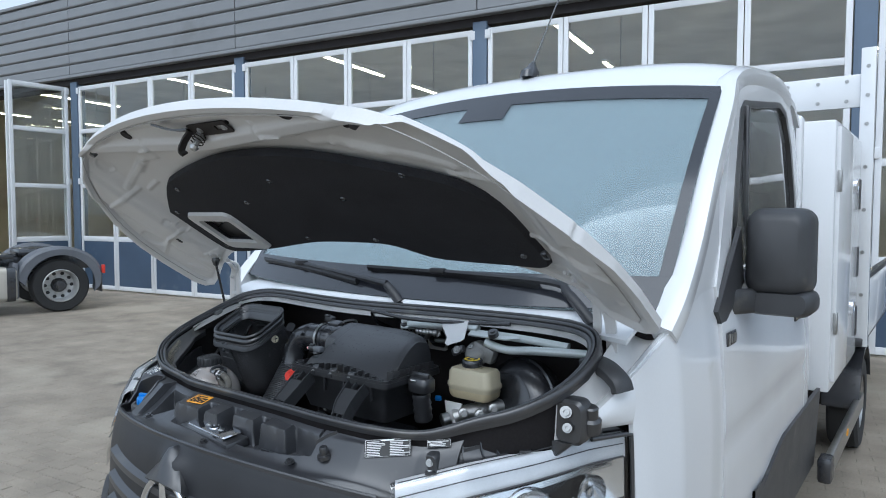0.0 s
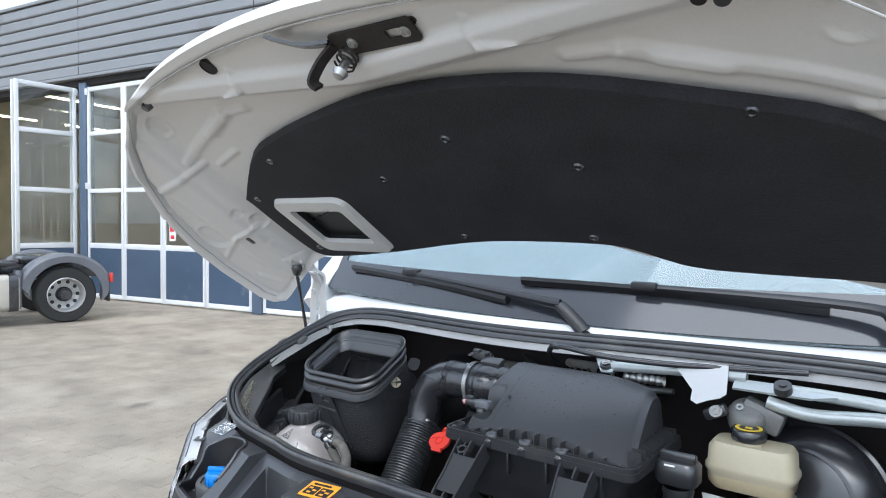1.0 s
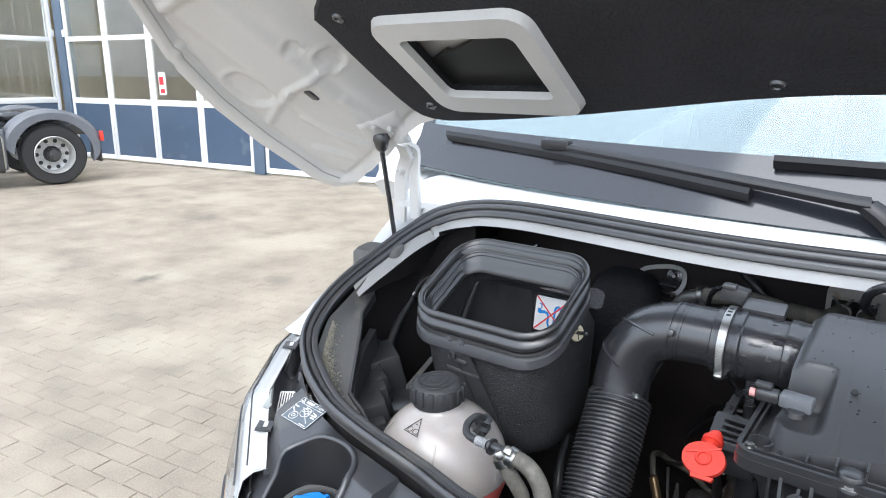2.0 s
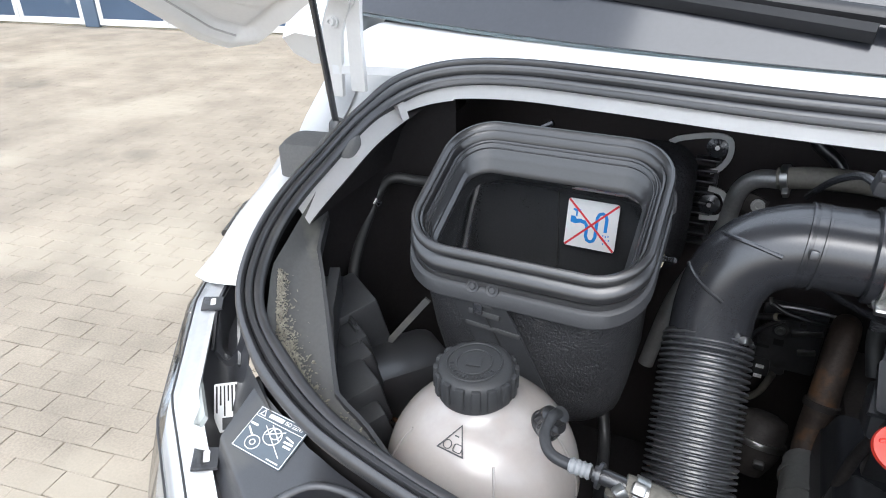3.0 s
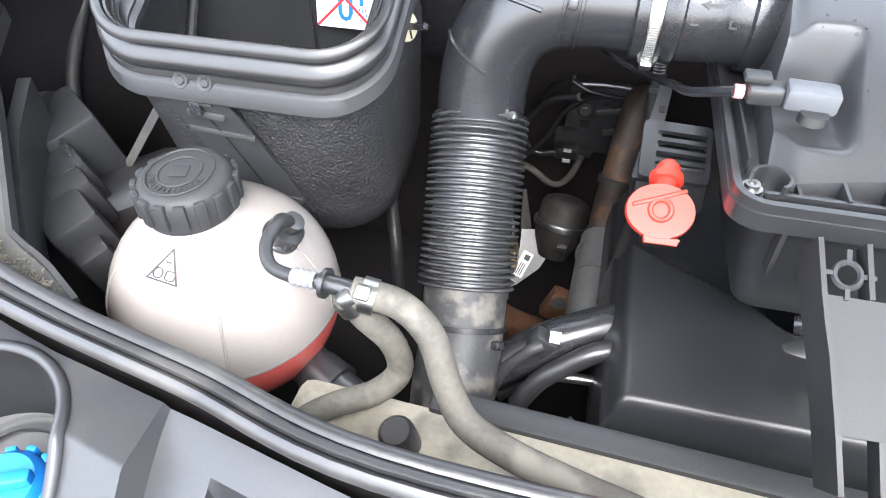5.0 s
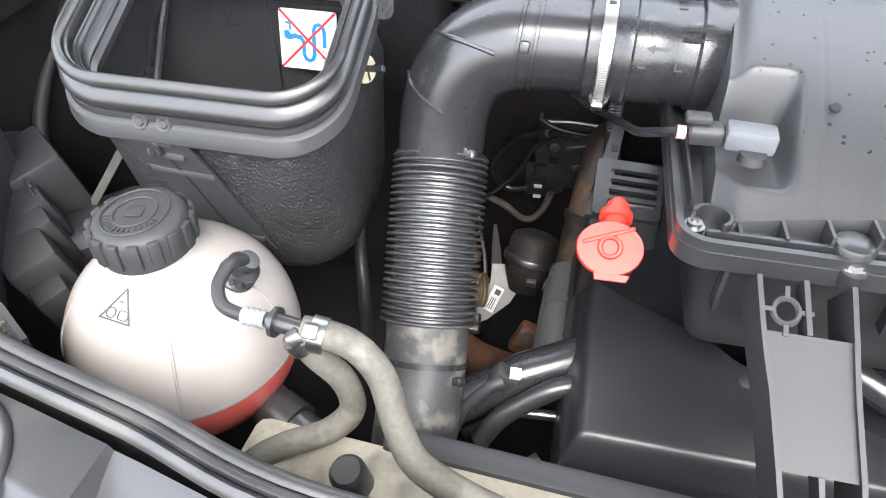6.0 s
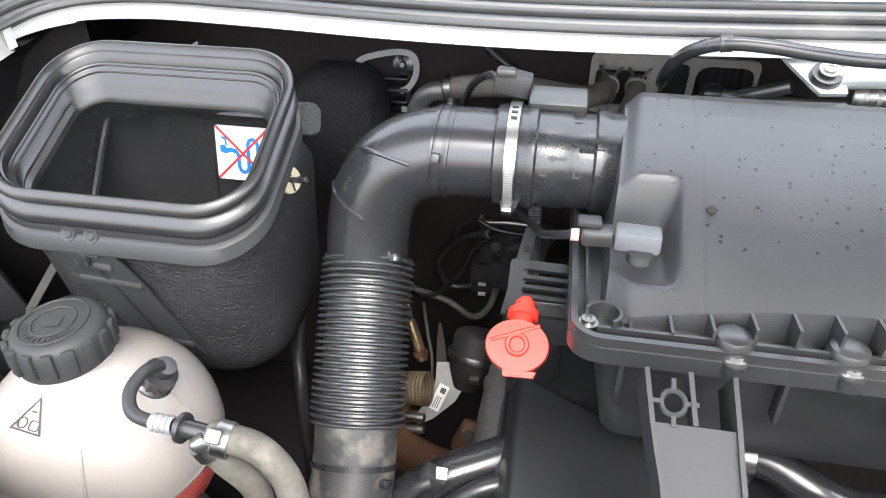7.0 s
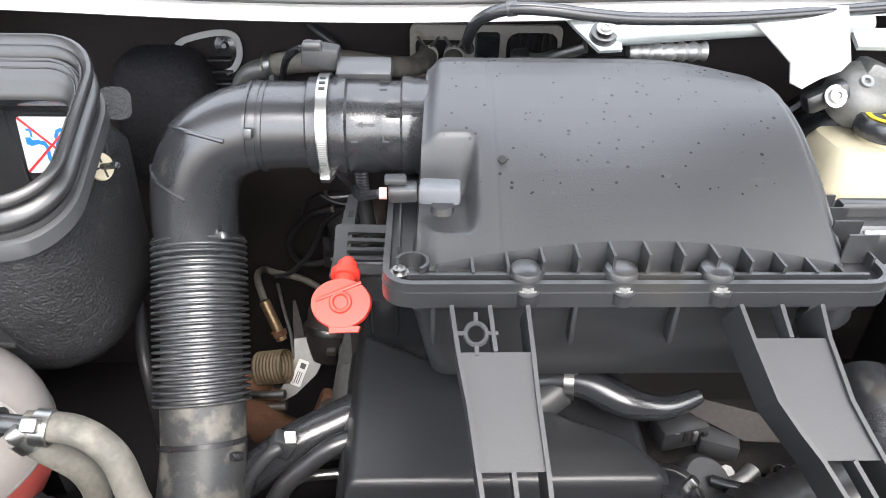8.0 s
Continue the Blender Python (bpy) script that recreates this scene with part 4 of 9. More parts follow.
def relief(x, y, s, v):
    """How far the inner panel is stamped up (plus) or hangs (minus)."""
    edge = min((1 - abs(s)) * 0.95, v * 0.66, 0.02 + (1 - v) * 0.66)
    h = -0.013 * (1 - soft_step(0.020, 0.034, edge)) + 0.005 * math.exp(-((edge - 0.041) / 0.005) ** 2)
    ring = max(abs(x - 0.05) / 0.735, (0.44 - y - 0.06 * abs(x)) / 0.235, (y - 0.44) / 0.40)
    h += 0.022 * (1 - soft_step(0.97, 1.06, ring))                      # sunk field of the pad
    h -= 0.012 * soft_step(1.06, 1.10, ring) * (1 - soft_step(1.20, 1.27, ring))   # frame round it
    a = abs(x + 0.006)
    fade = soft_step(0.036, 0.060, edge)
    for ax, ay, bx, by, w, d in BEADS:
        h -= fade * d * (1 - soft_step(w * 0.5, w * 1.5, dist(a, y, ax, ay, bx, by)))
    for cx, cy, r, d in CUPS:
        q = math.hypot(a - cx, y - cy) / r
        h += fade * d * (1 - soft_step(0.85, 1.0, q)) - fade * d * 0.5 * math.exp(-((q - 1.12) / 0.09) ** 2)
    return h


NS, NV = 260, 150
bm = bmesh.new()
low, top = [], []
for i in range(NS + 1):
    s = -1 + 2 * i / NS
    s = math.copysign(abs(s) ** 0.9, s)
    a, b = [], []
    for j in range(NV + 1):
        v = j / NV
        x, y = bonnet_xy(s, v)
        rim = i in (0, NS) or j in (0, NV)
        crown = 0.012 if rim else 0.012 + 0.045 * (1 - abs(s) ** 3) * min(1, 6 * v, 6 * (1 - v)) ** 0.5
        a.append(bm.verts.new(on_bonnet(x, y, relief(x, y, s, v))))
        b.append(bm.verts.new(on_bonnet(x, y, crown)))
    low.append(a), top.append(b)
for i in range(NS):
    for j in range(NV):
        bm.faces.new((low[i][j], low[i][j + 1], low[i + 1][j + 1], low[i + 1][j]))
        bm.faces.new((top[i][j], top[i + 1][j], top[i + 1][j + 1], top[i][j + 1]))
for j in range(NV):
    bm.faces.new((low[0][j], top[0][j], top[0][j + 1], low[0][j + 1]))
    bm.faces.new((low[NS][j], low[NS][j + 1], top[NS][j + 1], top[NS][j]))
for i in range(NS):
    bm.faces.new((low[i][0], low[i + 1][0], top[i + 1][0], top[i][0]))
    bm.faces.new((low[i][NV], top[i][NV], top[i + 1][NV], low[i + 1][NV]))
bonnet = part("bonnet", bm, UNDER, van, "white bonnet standing open, its stamped underside showing", smooth=55)

BM = Matrix((Vector((1, 0, 0)), BS, -BN)).transposed().to_4x4()


def bonnet_plane(lift):
    """A plane on the bonnet whose x is the truck's, whose y runs from (0, 0.155) to the hinges and whose z hangs down."""
    return Matrix.Translation(on_bonnet(0, 0.155, lift)) @ BM


def bp(x, y):
    return x, (y - 0.155) * 1.1798


def smooth_outline(pts, steps=5):
    return [(p.x, p.y) for p in curve_points([(x, y, 0) for x, y in pts], steps, True)]


pad_edge = [bp(*p) for p in ((-0.45, 0.315), (-0.33, 0.275), (-0.19, 0.243), (-0.03, 0.217), (0.14, 0.212), (0.32, 0.233), (0.50, 0.285), (0.66, 0.345), (0.735, 0.43), (0.752, 0.55),
                             (0.745, 0.665), (0.63, 0.668), (0.45, 0.66), (0.37, 0.645), (0.285, 0.60), (0.20, 0.587), (0.03, 0.587), (-0.10, 0.60), (-0.31, 0.640), (-0.50, 0.668), (-0.615, 0.672), (-0.645, 0.62), (-0.645, 0.46), (-0.63, 0.43))]
vent_hole = [bp(*p) for p in ((-0.52, 0.475), (-0.342, 0.475), (-0.342, 0.60), (-0.52, 0.60))]
bm = P(smooth_outline(pad_edge, 3), bonnet_plane(0.012), 0.020, 0.985, (vent_hole[::-1],))
pad = part("insulation_pad", bm, FLEECE, bonnet, "black fleece sound insulation pad with push clips", smooth=60)
for x, y in ((-0.589, 0.441), (-0.396, 0.327), (-0.135, 0.395), (0.08, 0.31), (0.282, 0.388), (0.55, 0.31), (-0.58, 0.632), (-0.065, 0.572), (0.228, 0.568), (0.70, 0.60)):
    c = on_bonnet(x, y, -0.008)
    part("push_clip", L(c, -BN, ((0, 0.001), (0.004, 0.001), (0.005, 0.003), (0.008, 0.003), (0.0095, 0)), 16), SATIN, pad)
bm = P([(x, y) for x, y in rounded(0.244, 0.222, 0.03, 4, -0.424, (0.536 - 0.155) * 1.1798)], bonnet_plane(-0.008), 0.012, 0.97, (rounded(0.176, 0.138, 0.012, 4, -0.422, (0.533 - 0.155) * 1.1798)[::-1],))
vent = part("air_vent_frame", bm, pbr("grey_vent_frame", (0.62, 0.62, 0.61), 0.4, vary=0.06, scale=12.0), bonnet, "pale grey plastic air duct frame", smooth=50)
# Flat black plate draws the duct's black plastic and the shade inside it.
part("duct_shade_plate", P([bp(*p) for p in ((-0.530, 0.608), (-0.335, 0.608), (-0.335, 0.476), (-0.40, 0.503), (-0.41, 0.501), (-0.414, 0.507), (-0.47, 0.530), (-0.48, 0.528), (-0.530, 0.552))], bonnet_plane(0.014), 0.006), INK, vent, "black plate for the duct's black plastic and shade behind the frame")
def bonnet_relief(x, y):
    s_, v_ = x / 0.8, 0.2
    for k in range(12):
        s_ = max(-1, min(1, (x + 0.012) / lerp(W_OF_V, v_)))
        y0, y1 = 0.05 + 0.086 * s_ * s_, lerp(REAR_Y, abs(x))
        v_ = max(0, min(1, (y - y0) / (y1 - y0)))
    return relief(x, y, s_, v_)


for x, y, r in ((-0.295, 0.111, 0.015), (0.384, 0.108, 0.019), (0.17, 0.112, 0.006), (0.53, 0.155, 0.008)):
    part("hole", L(on_bonnet(x, y, bonnet_relief(x, y) - 0.001), -BN, ((0, 0), (r, 0), (r, 0.0012), (r * 1.08, 0.002), (r * 1.12, 0), (r * 1.12, -0.012)), 24), DARK, bonnet, "black opening in the bonnet")
# latch with striker, spring and lever
lat = part("bonnet_latch", P(rounded(0.155, 0.042, 0.006, 3, 0.065, 0.0), Matrix.Translation(on_bonnet(0.03, 0.120, -0.004)) @ BM, 0.004, 1.0, (rounded(0.03, 0.016, 0.004, 3, 0.105, 0.0)[::-1],)), IRON, bonnet, "dark steel bonnet latch with spring and lever")
part("striker", L(on_bonnet(0.035, 0.135, -0.006), -BN, ((0, 0), (0.013, 0), (0.013, 0.008), (0.007, 0.012), (0.007, 0.034), (0.012, 0.038), (0.008, 0.047), (0, 0.049)), 16), STEEL, lat)
spring = [on_bonnet(0.035 + 0.0135 * math.cos(a), 0.135 + 0.0135 * math.sin(a), -0.010 - 0.0013 * a) for a in [i * 0.5 for i in range(34)]]
part("spring", tube(bmesh.new(), spring, 0.0017, 6, steps=0), IRON, lat)
part("hook", sweep(bmesh.new(), curve_points([on_bonnet(0.02, 0.118, -0.008), on_bonnet(-0.01, 0.128, -0.022), on_bonnet(-0.03, 0.140, -0.045), on_bonnet(-0.02, 0.148, -0.052)], 5), [(-0.009, -0.003), (0.009, -0.003), (0.009, 0.003), (-0.009, 0.003)]), IRON, lat)
part("lever", sweep(bmesh.new(), curve_points([on_bonnet(0.02, 0.112, -0.010), on_bonnet(-0.03, 0.102, -0.016), on_bonnet(-0.085, 0.080, -0.014)], 5), [(-0.010, -0.0025), (0.010, -0.0025), (0.010, 0.0025), (-0.010, 0.0025)]), SATIN, lat)
for x in (0.055, 0.155):
    bolt(lat, on_bonnet(x, 0.120, -0.008), -BN, 0.006, 0.005, ALU)
for x, y in ((-0.785, 0.566), (0.78, 0.566)):
    part("clip", B(on_bonnet(x, y, -0.008), (0.018, 0.030, 0.014), BM.to_3x3(), 0.005), SATIN, bonnet)
for sx in (1, -1):
    part("bump_pad", L(on_bonnet(sx * 0.565 - 0.01, 0.155, -0.004), -BN, ((0, 0.012), (0.009, 0.012), (0.012, 0.0)), 14), RUBBER, bonnet)
    flat_ = [(-0.015, -0.004), (0.015, -0.004), (0.015, 0.004), (-0.015, 0.004)]
    edge_x = 0.0 if sx < 0 else 0.045
    hi = part("hinge", sweep(bmesh.new(), curve_points([(sx * (0.760 + edge_x), 0.760, 1.566), (sx * (0.772 + edge_x), 0.792, 1.535), (sx * (0.795 + edge_x), 0.803, 1.49), (sx * (0.803 + edge_x), 0.806, 1.40)], 6), flat_, up=(0, 1, 0.2)), UNDER, bonnet, "white painted bonnet hinge")
    part("hinge_arm", sweep(bmesh.new(), curve_points([(sx * (0.742 + edge_x), 0.750, 1.575), (sx * (0.752 + edge_x), 0.792, 1.555), (sx * (0.760 + edge_x), 0.803, 1.50), (sx * (0.760 + edge_x), 0.806, 1.41)], 6), [(x_ * 0.75, y_) for x_, y_ in flat_], up=(0, 1, 0.2)), UNDER, hi)
    for dx, dz in ((0.760, 1.535), (0.757, 1.548), (0.790, 1.505)):
        bolt(hi, (sx * (dx + edge_x), 0.797, dz), (0, -1, 0.1), 0.006, 0.010, UNDER)

    def stiffener(u, v, lift=-0.004):
        x, y = 0.772 - 0.085 * u + 0.02 * v, 0.652 + 0.010 * u + (0.052 + 0.02 * u) * v
        d = min(u, 1 - u, v, 1 - v)
        return on_bonnet(sx * (x + edge_x), y, bonnet_relief(sx * (x + edge_x), y) + lift + 0.006 * (1 - soft_step(0, 0.12, d)))
    sp = part("hinge_plate", sheet(bmesh.new(), stiffener, 24, 16, 0.003, BN), UNDER, hi, "white hinge reinforcing plate with studs", smooth=50)
    for u, v in ((0.42, 0.25), (0.72, 0.42), (0.62, 0.74)):
        bolt(sp, stiffener(u, v, -0.004), -BN, 0.005, 0.008, UNDER)
# Grey tubes draw the shade of the groove beside the folded edge.
hem = pbr("grey_groove_shade", (0.40, 0.395, 0.385), 0.55, vary=0.15, scale=20.0)
for sx in (1, -1):
    pts = [on_bonnet(*bonnet_xy(sx * 0.958, 0.05 + 0.90 * k / 60), -0.0125) for k in range(61)]
    part("hem_shade_line", tube(bmesh.new(), pts, 0.0016, 6, steps=0), hem, bonnet, "thin grey line drawn for the shaded groove along the hem")
pts = [on_bonnet(*bonnet_xy(-0.90 + 1.8 * k / 60, 0.040), -0.0125) for k in range(61)]
part("hem_shade_line", tube(bmesh.new(), pts, 0.0016, 6, steps=0), hem, bonnet)
# prop rod
rod = part("prop_rod", TUBE_([(-0.765, 0.748, 1.372), (-0.756, 0.718, 1.48), (-0.747, 0.690, 1.572)], 0.0048, 10), SATIN, van, "thin black bonnet prop rod")
part("rod_end", L((-0.7475, 0.690, 1.592), (0.02, 0.1, -1), ((0, 0), (0.013, 0.002), (0.016, 0.012), (0.011, 0.03), (0, 0.04)), 14), RUBBER, rod)

# ---- seal round the bay ----
def seal_z(y):
    return lerp(((0.245, 1.268), (0.26, 1.264), (0.29, 1.260), (0.32, 1.260), (0.34, 1.265), (0.38, 1.282), (0.45, 1.312), (0.80, 1.450), (1.2, 1.61)), y)


SEAL = ((-0.688, 0.70), (-0.698, 0.62), (-0.702, 0.545), (-0.690, 0.480), (-0.660, 0.422), (-0.605, 0.377), (-0.53, 0.340), (-0.45, 0.317), (-0.34, 0.293), (-0.22, 0.263), (0.0, 0.258), (0.20, 0.256), (0.345, 0.250),
        (0.49, 0.270), (0.605, 0.322), (0.697, 0.394), (0.772, 0.450), (0.828, 0.536), (0.850, 0.639), (0.832, 0.735), (0.775, 0.795), (0.65, 0.815), (0.375, 0.813), (0.0, 0.797), (-0.20, 0.797), (-0.40, 0.807), (-0.52, 0.810), (-0.605, 0.797), (-0.660, 0.762))
line = curve_points([(x, y, seal_z(y)) for x, y in SEAL], 7, True)
SEALR = pbr("dusty_seal_rubber", (0.032, 0.032, 0.035), 0.36, vary=0.25, scale=12.0, bump=0.15, grain=350.0, spec=1.0, stain=(0.075, 0.073, 0.068), stain_at=0.56, stain_scale=9.0)
seal = thing("bonnet_seal", "thick black rubber seal round the engine bay", "seal", (0.07, 0.56, 1.3))
UPS = (0, -0.37, 0.93)


def seal_width(t):
    p = line[min(len(line) - 1, round(t * (len(line) - 1)))]
    left = 1 - 0.28 * soft_step(-0.58, -0.64, p.x) * (1 - soft_step(0.70, 0.76, p.y))
    return left * lerp(((0.25, 0.64), (0.31, 0.66), (0.40, 1.0), (0.9, 1.0)), p.y)


part("bulb", sweep(bmesh.new(), line, [(0.0170, 0.0034), (0.0155, 0.0110), (0.0115, 0.0157), (0.0065, 0.0157), (0.0035, 0.0110), (0.0045, 0.0034), (0.0060, -0.0034), (0.0155, -0.0034)], closed=True, up=UPS, scale=seal_width), SEALR, seal, "raised outer bulb", smooth=50)
part("bulb", sweep(bmesh.new(), line, [(0.0028, 0.0093), (-0.0000, 0.0127), (-0.0045, 0.0123), (-0.0072, 0.0085), (-0.0075, 0.0034), (-0.0055, -0.0034), (0.0035, -0.0034)], closed=True, up=UPS, scale=seal_width), SEALR, seal, smooth=50)
part("inner_lip", sweep(bmesh.new(), line, [(-0.0085, 0.0043), (-0.0135, 0.0055), (-0.0185, 0.0026), (-0.0205, -0.0017), (-0.0175, -0.0059), (-0.0078, -0.0051)], closed=True, up=UPS, scale=seal_width), SEALR, seal, "thin inner lip", smooth=50)
part("carrier_strip", sweep(bmesh.new(), line, [(0.0160, -0.0026), (-0.0180, -0.0034), (-0.0170, -0.0136), (0.0160, -0.0136)], closed=True, up=UPS, scale=seal_width), PLASTIC, seal, smooth=50)


def strip(a, b, closed=True, thick=0.0):
    bm = bmesh.new()
    n = len(a)
    va, vb = [bm.verts.new(p) for p in a], [bm.verts.new(p) for p in b]
    for i in range(n if closed else n - 1):
        j = (i + 1) % n
        bm.faces.new((va[i], va[j], vb[j], vb[i]))
    if thick:
        bmesh.ops.solidify(bm, geom=bm.faces[:], thickness=thick)
    return bm


N7 = 7
rear = line[19 * N7:] + line[:2 * N7]
back_in = [Vector((p.x + (0.029 if p.y < 0.76 and p.x < 0 else 0.010 if p.x < -0.6 else 0.0), p.y - (0.030 if p.y > 0.74 else 0.008), p.z - 0.026)) for p in rear]
part("seal_flange", strip(rear, back_in, False, 0.003), UNDER, van, "white painted flange under the seal")
part("bulkhead_lip", strip([p + Vector((0, 0.004, -0.001)) for p in back_in], [Vector((p.x, 1.03, p.z + 0.03)) for p in back_in], False, 0.003), DARK, van)

# bay walls
BULK = pbr("dark_brown_bulkhead", (0.034, 0.028, 0.028), 0.6, vary=0.2, scale=6.0, bump=0.3, grain=150.0, spec=0.3)
bm = bmesh.new()
i0 = 27 * N7
order = list(range(i0, len(line))) + list(range(0, 20 * N7))
sheet_a = [line[i] + Vector((0, 0, -0.014)) for i in order]
part("bay_liner", strip(sheet_a, [Vector((p.x * 0.985, 0.56 + (p.y - 0.56) * 0.95, 0.66)) for p in sheet_a], False, 0.004), DARK, van, "dark inner wall of the engine bay")
part("bulkhead", B((0.06, 1.055, 1.05), (1.75, 0.04, 0.84), Matrix.Rotation(radians(9), 3, "X"), 0.01), BULK, van, "black insulated bulkhead")
part("bulkhead_side", B((-0.74, 0.90, 1.00), (0.05, 0.28, 0.62), None, 0.01), DARK, van)
part("bulkhead_side", B((0.86, 0.90, 1.00), (0.05, 0.28, 0.62), None, 0.01), DARK, van)
part("under_tray", B((0.05, 0.72, 0.645), (1.76, 1.06, 0.03), None, 0.01), DARK, van, "dark tray under the engine")

# inner wings between seal and outer wing, both sides
for sx in (1, -1):
    def inner(u, v):
        y = (0.53 if sx > 0 else 0.60) + (0.43 if sx > 0 else 0.36) * u
        sealx = lerp(((0.44, 0.775), (0.54, 0.835), (0.64, 0.86), (0.74, 0.85), (0.96, 0.84)), y) if sx > 0 else lerp(((0.44, 0.69), (0.54, 0.72), (0.64, 0.715), (0.74, 0.705), (0.96, 0.70)), y)
        a = Vector((sx * sealx, y, seal_z(min(y, 0.80)) - 0.025))
        b = Vector((sx * (lerp(TOPX, y) + wing_off(sx, y) - 0.03), y, lerp(TOPZ, y) - 0.035))
        c = a.lerp(b, v)
        c.z -= 0.035 * math.sin(v * math.pi) * (1 - 0.6 * u)
        return c
    part("inner_wing", sheet(bmesh.new(), inner, 20, 10, 0.006, (0, 0, -1)), UNDER, van, "dusty white inner wing panel")
FOAMG = pbr("grey_foam", (0.12, 0.12, 0.118), 0.8, vary=0.2, scale=20.0, bump=0.3, grain=300.0)
blk = part("foam_block", loft(bmesh.new(), [[(-0.768 + dx * k, 0.698 + dy * k + 0.15 * dx, z + 0.15 * dy) for dx, dy in rounded(0.090, 0.050, 0.016, 4)] for z, k in ((1.325, 1), (1.362, 1), (1.370, 0.82))]), FOAMG, van, "grey foam sealing block beside the prop rod")
part("rod_bush", L((-0.765, 0.748, 1.362), (0.1, 0, 1), ((0, 0), (0.012, 0), (0.012, 0.016), (0.008, 0.022), (0, 0.022)), 14), RUBBER, blk)
part("seal_clip", loft(bmesh.new(), [[(-0.700 + dx * k, 0.658 + dy * k, z + 0.25 * dy) for dx, dy in rounded(0.052, 0.048, 0.020, 5)] for z, k in ((1.340, 1), (1.382, 1), (1.390, 0.93), (1.394, 0.75))]), FOAMG, van, "grey rubber clip over the seal")
FB = [(0.812, 0.735, 1.380), (0.84, 0.718, 1.386), (0.885, 0.695, 1.380), (0.920, 0.682, 1.358), (0.930, 0.680, 1.335)]
part("foam_block", sweep(bmesh.new(), curve_points(FB, 6), [(-0.022, -0.018), (0.022, -0.018), (0.026, -0.010), (0.026, 0.010), (0.018, 0.016), (-0.018, 0.016), (-0.026, 0.008), (-0.026, -0.010)], up=(0.5, -0.4, 0.75)), GREYP, van, "black foam sealing block", smooth=50)
for y, z in ((0.735, 1.402), (0.655, 1.372)):
    bolt(van, (-0.677, y, z), (0.35, -0.2, 0.9), 0.006, 0.004, UNDER)
bs = part("bump_stop", L((0.821, 0.865, 1.425), (0.2, -0.5, 0.8), ((0, 0), (0.014, 0), (0.016, 0.016), (0.008, 0.024), (0, 0.024)), 14), RUBBER, van, "black rubber bump stop on a wire stalk")
part("stalk", TUBE_([(0.75, 0.83, 1.43), (0.79, 0.85, 1.435), (0.82, 0.865, 1.435)], 0.004, 8), SATIN, bs)

# ---- front: carrier, grille, lamps ----
def front_y(x):
    return 0.085 + 0.40 * x * x


SEAL_FRONT = sorted((p[0], p[1]) for p in SEAL[4:16])
CARR = pbr("black_carrier_plastic", (0.031, 0.032, 0.036), 0.36, vary=0.22, scale=8.0, bump=0.12, grain=450.0, spec=0.9, stain=(0.062, 0.060, 0.056), stain_at=0.60, stain_scale=8.0)


def within(a, b, t, soft=0.0035):
    return soft_step(a - soft, a + soft, t) * (1 - soft_step(b - soft, b + soft, t))


def deck(x, y):
    """Height of the front carrier's top at x, y: a sloping deck with boxes, pockets and the filler's recess."""
    y0, y1 = front_y(x), lerp(SEAL_FRONT, x) - 0.012
    lip = 1.180 - 0.13 * x * x
    v = (y - y0) / (y1 - y0)
    rear = seal_z(y1) - 0.022 + (1.236 - seal_z(y1) + 0.022) * soft_step(-0.40, -0.50, x)
    plane = lip + (rear - lip) * soft_step(0.15, 1.15, v) if x > -0.36 else lip + (rear - lip) * min(1, max(0, (v - 0.12) / 0.6))
    z = plane
    box_top = 1.230 + 0.22 * (y - 0.17)
    lip_rear = y0 + 0.058
    mid_ = within(-0.165, 0.36, x) * soft_step(lip_rear - 0.003, lip_rear + 0.003, y)
    floor_ = 1.172
    z = z + (floor_ - z) * mid_
    for xa, xb, ya, na, nb, ny in ((-0.178, 0.022, 0.170, -0.064, -0.040, 0.214), (0.060, 0.275, 0.190, 0.150, 0.176, 0.226)):
        f = within(xa, xb, x) * soft_step(ya - 0.004, ya + 0.004, y)
        f *= 1 - within(na, nb, x, 0.004) * (1 - soft_step(ny - 0.004, ny + 0.004, y))
        z = z + (max(box_top, plane) - z) * f
    back = soft_step(y1 - 0.020, y1 - 0.012, y) * within(-0.3, 0.36, x)
    z = z + (plane - z) * back
    pocket = within(-0.315, -0.186, x) * soft_step(0.178, 0.186, y - 0.25 * (x + 0.25)) * (1 - soft_step(y1 - 0.026, y1 - 0.020, y))
    z = z + (1.165 - z) * pocket
    shelf = 1.2335 + (0.124 * (x + 0.571) + 0.333 * (y - 0.3305)) / 0.935
    z = z + (shelf - z) * soft_step(-0.49, -0.53, x) * soft_step(-0.005, 0.005, y - 0.309 + 0.70 * (x + 0.61))
    q = math.hypot(x + 0.478, (y - 0.232)) / 0.072
    well = (1 - soft_step(0.95, 1.0, q)) * (1 - soft_step(-0.410, -0.405, x + 0.6 * (y - 0.285)))
    z = z + (1.125 - z) * well
    z += 0.012 * math.exp(-((x - 0.50) / 0.10) ** 2) * within(0.1, 0.9, v, 0.1)
    return z


def carrier(u, v):
    x = -0.622 + 1.302 * u
    y0, y1 = front_y(x), lerp(SEAL_FRONT, x) - 0.010
    y = y0 + (y1 - y0) * v
    return (x, y, deck(x, y))


car = part("front_carrier", sheet(bmesh.new(), carrier, 330, 64, 0.006, (0, 0, -1)), CARR, van, "black plastic front carrier with boxes and recesses", smooth=35)


def well_wall(u, v):
    a = radians(-25 + 235 * u)
    x, y = -0.478 + 0.0685 * math.cos(a), 0.232 + 0.0685 * math.sin(a)
    xo, yo = -0.478 + 0.075 * math.cos(a), 0.232 + 0.075 * math.sin(a)
    return (x, y, 1.122 + (max(1.15, deck(xo, yo)) + 0.0005 - 1.122) * v)


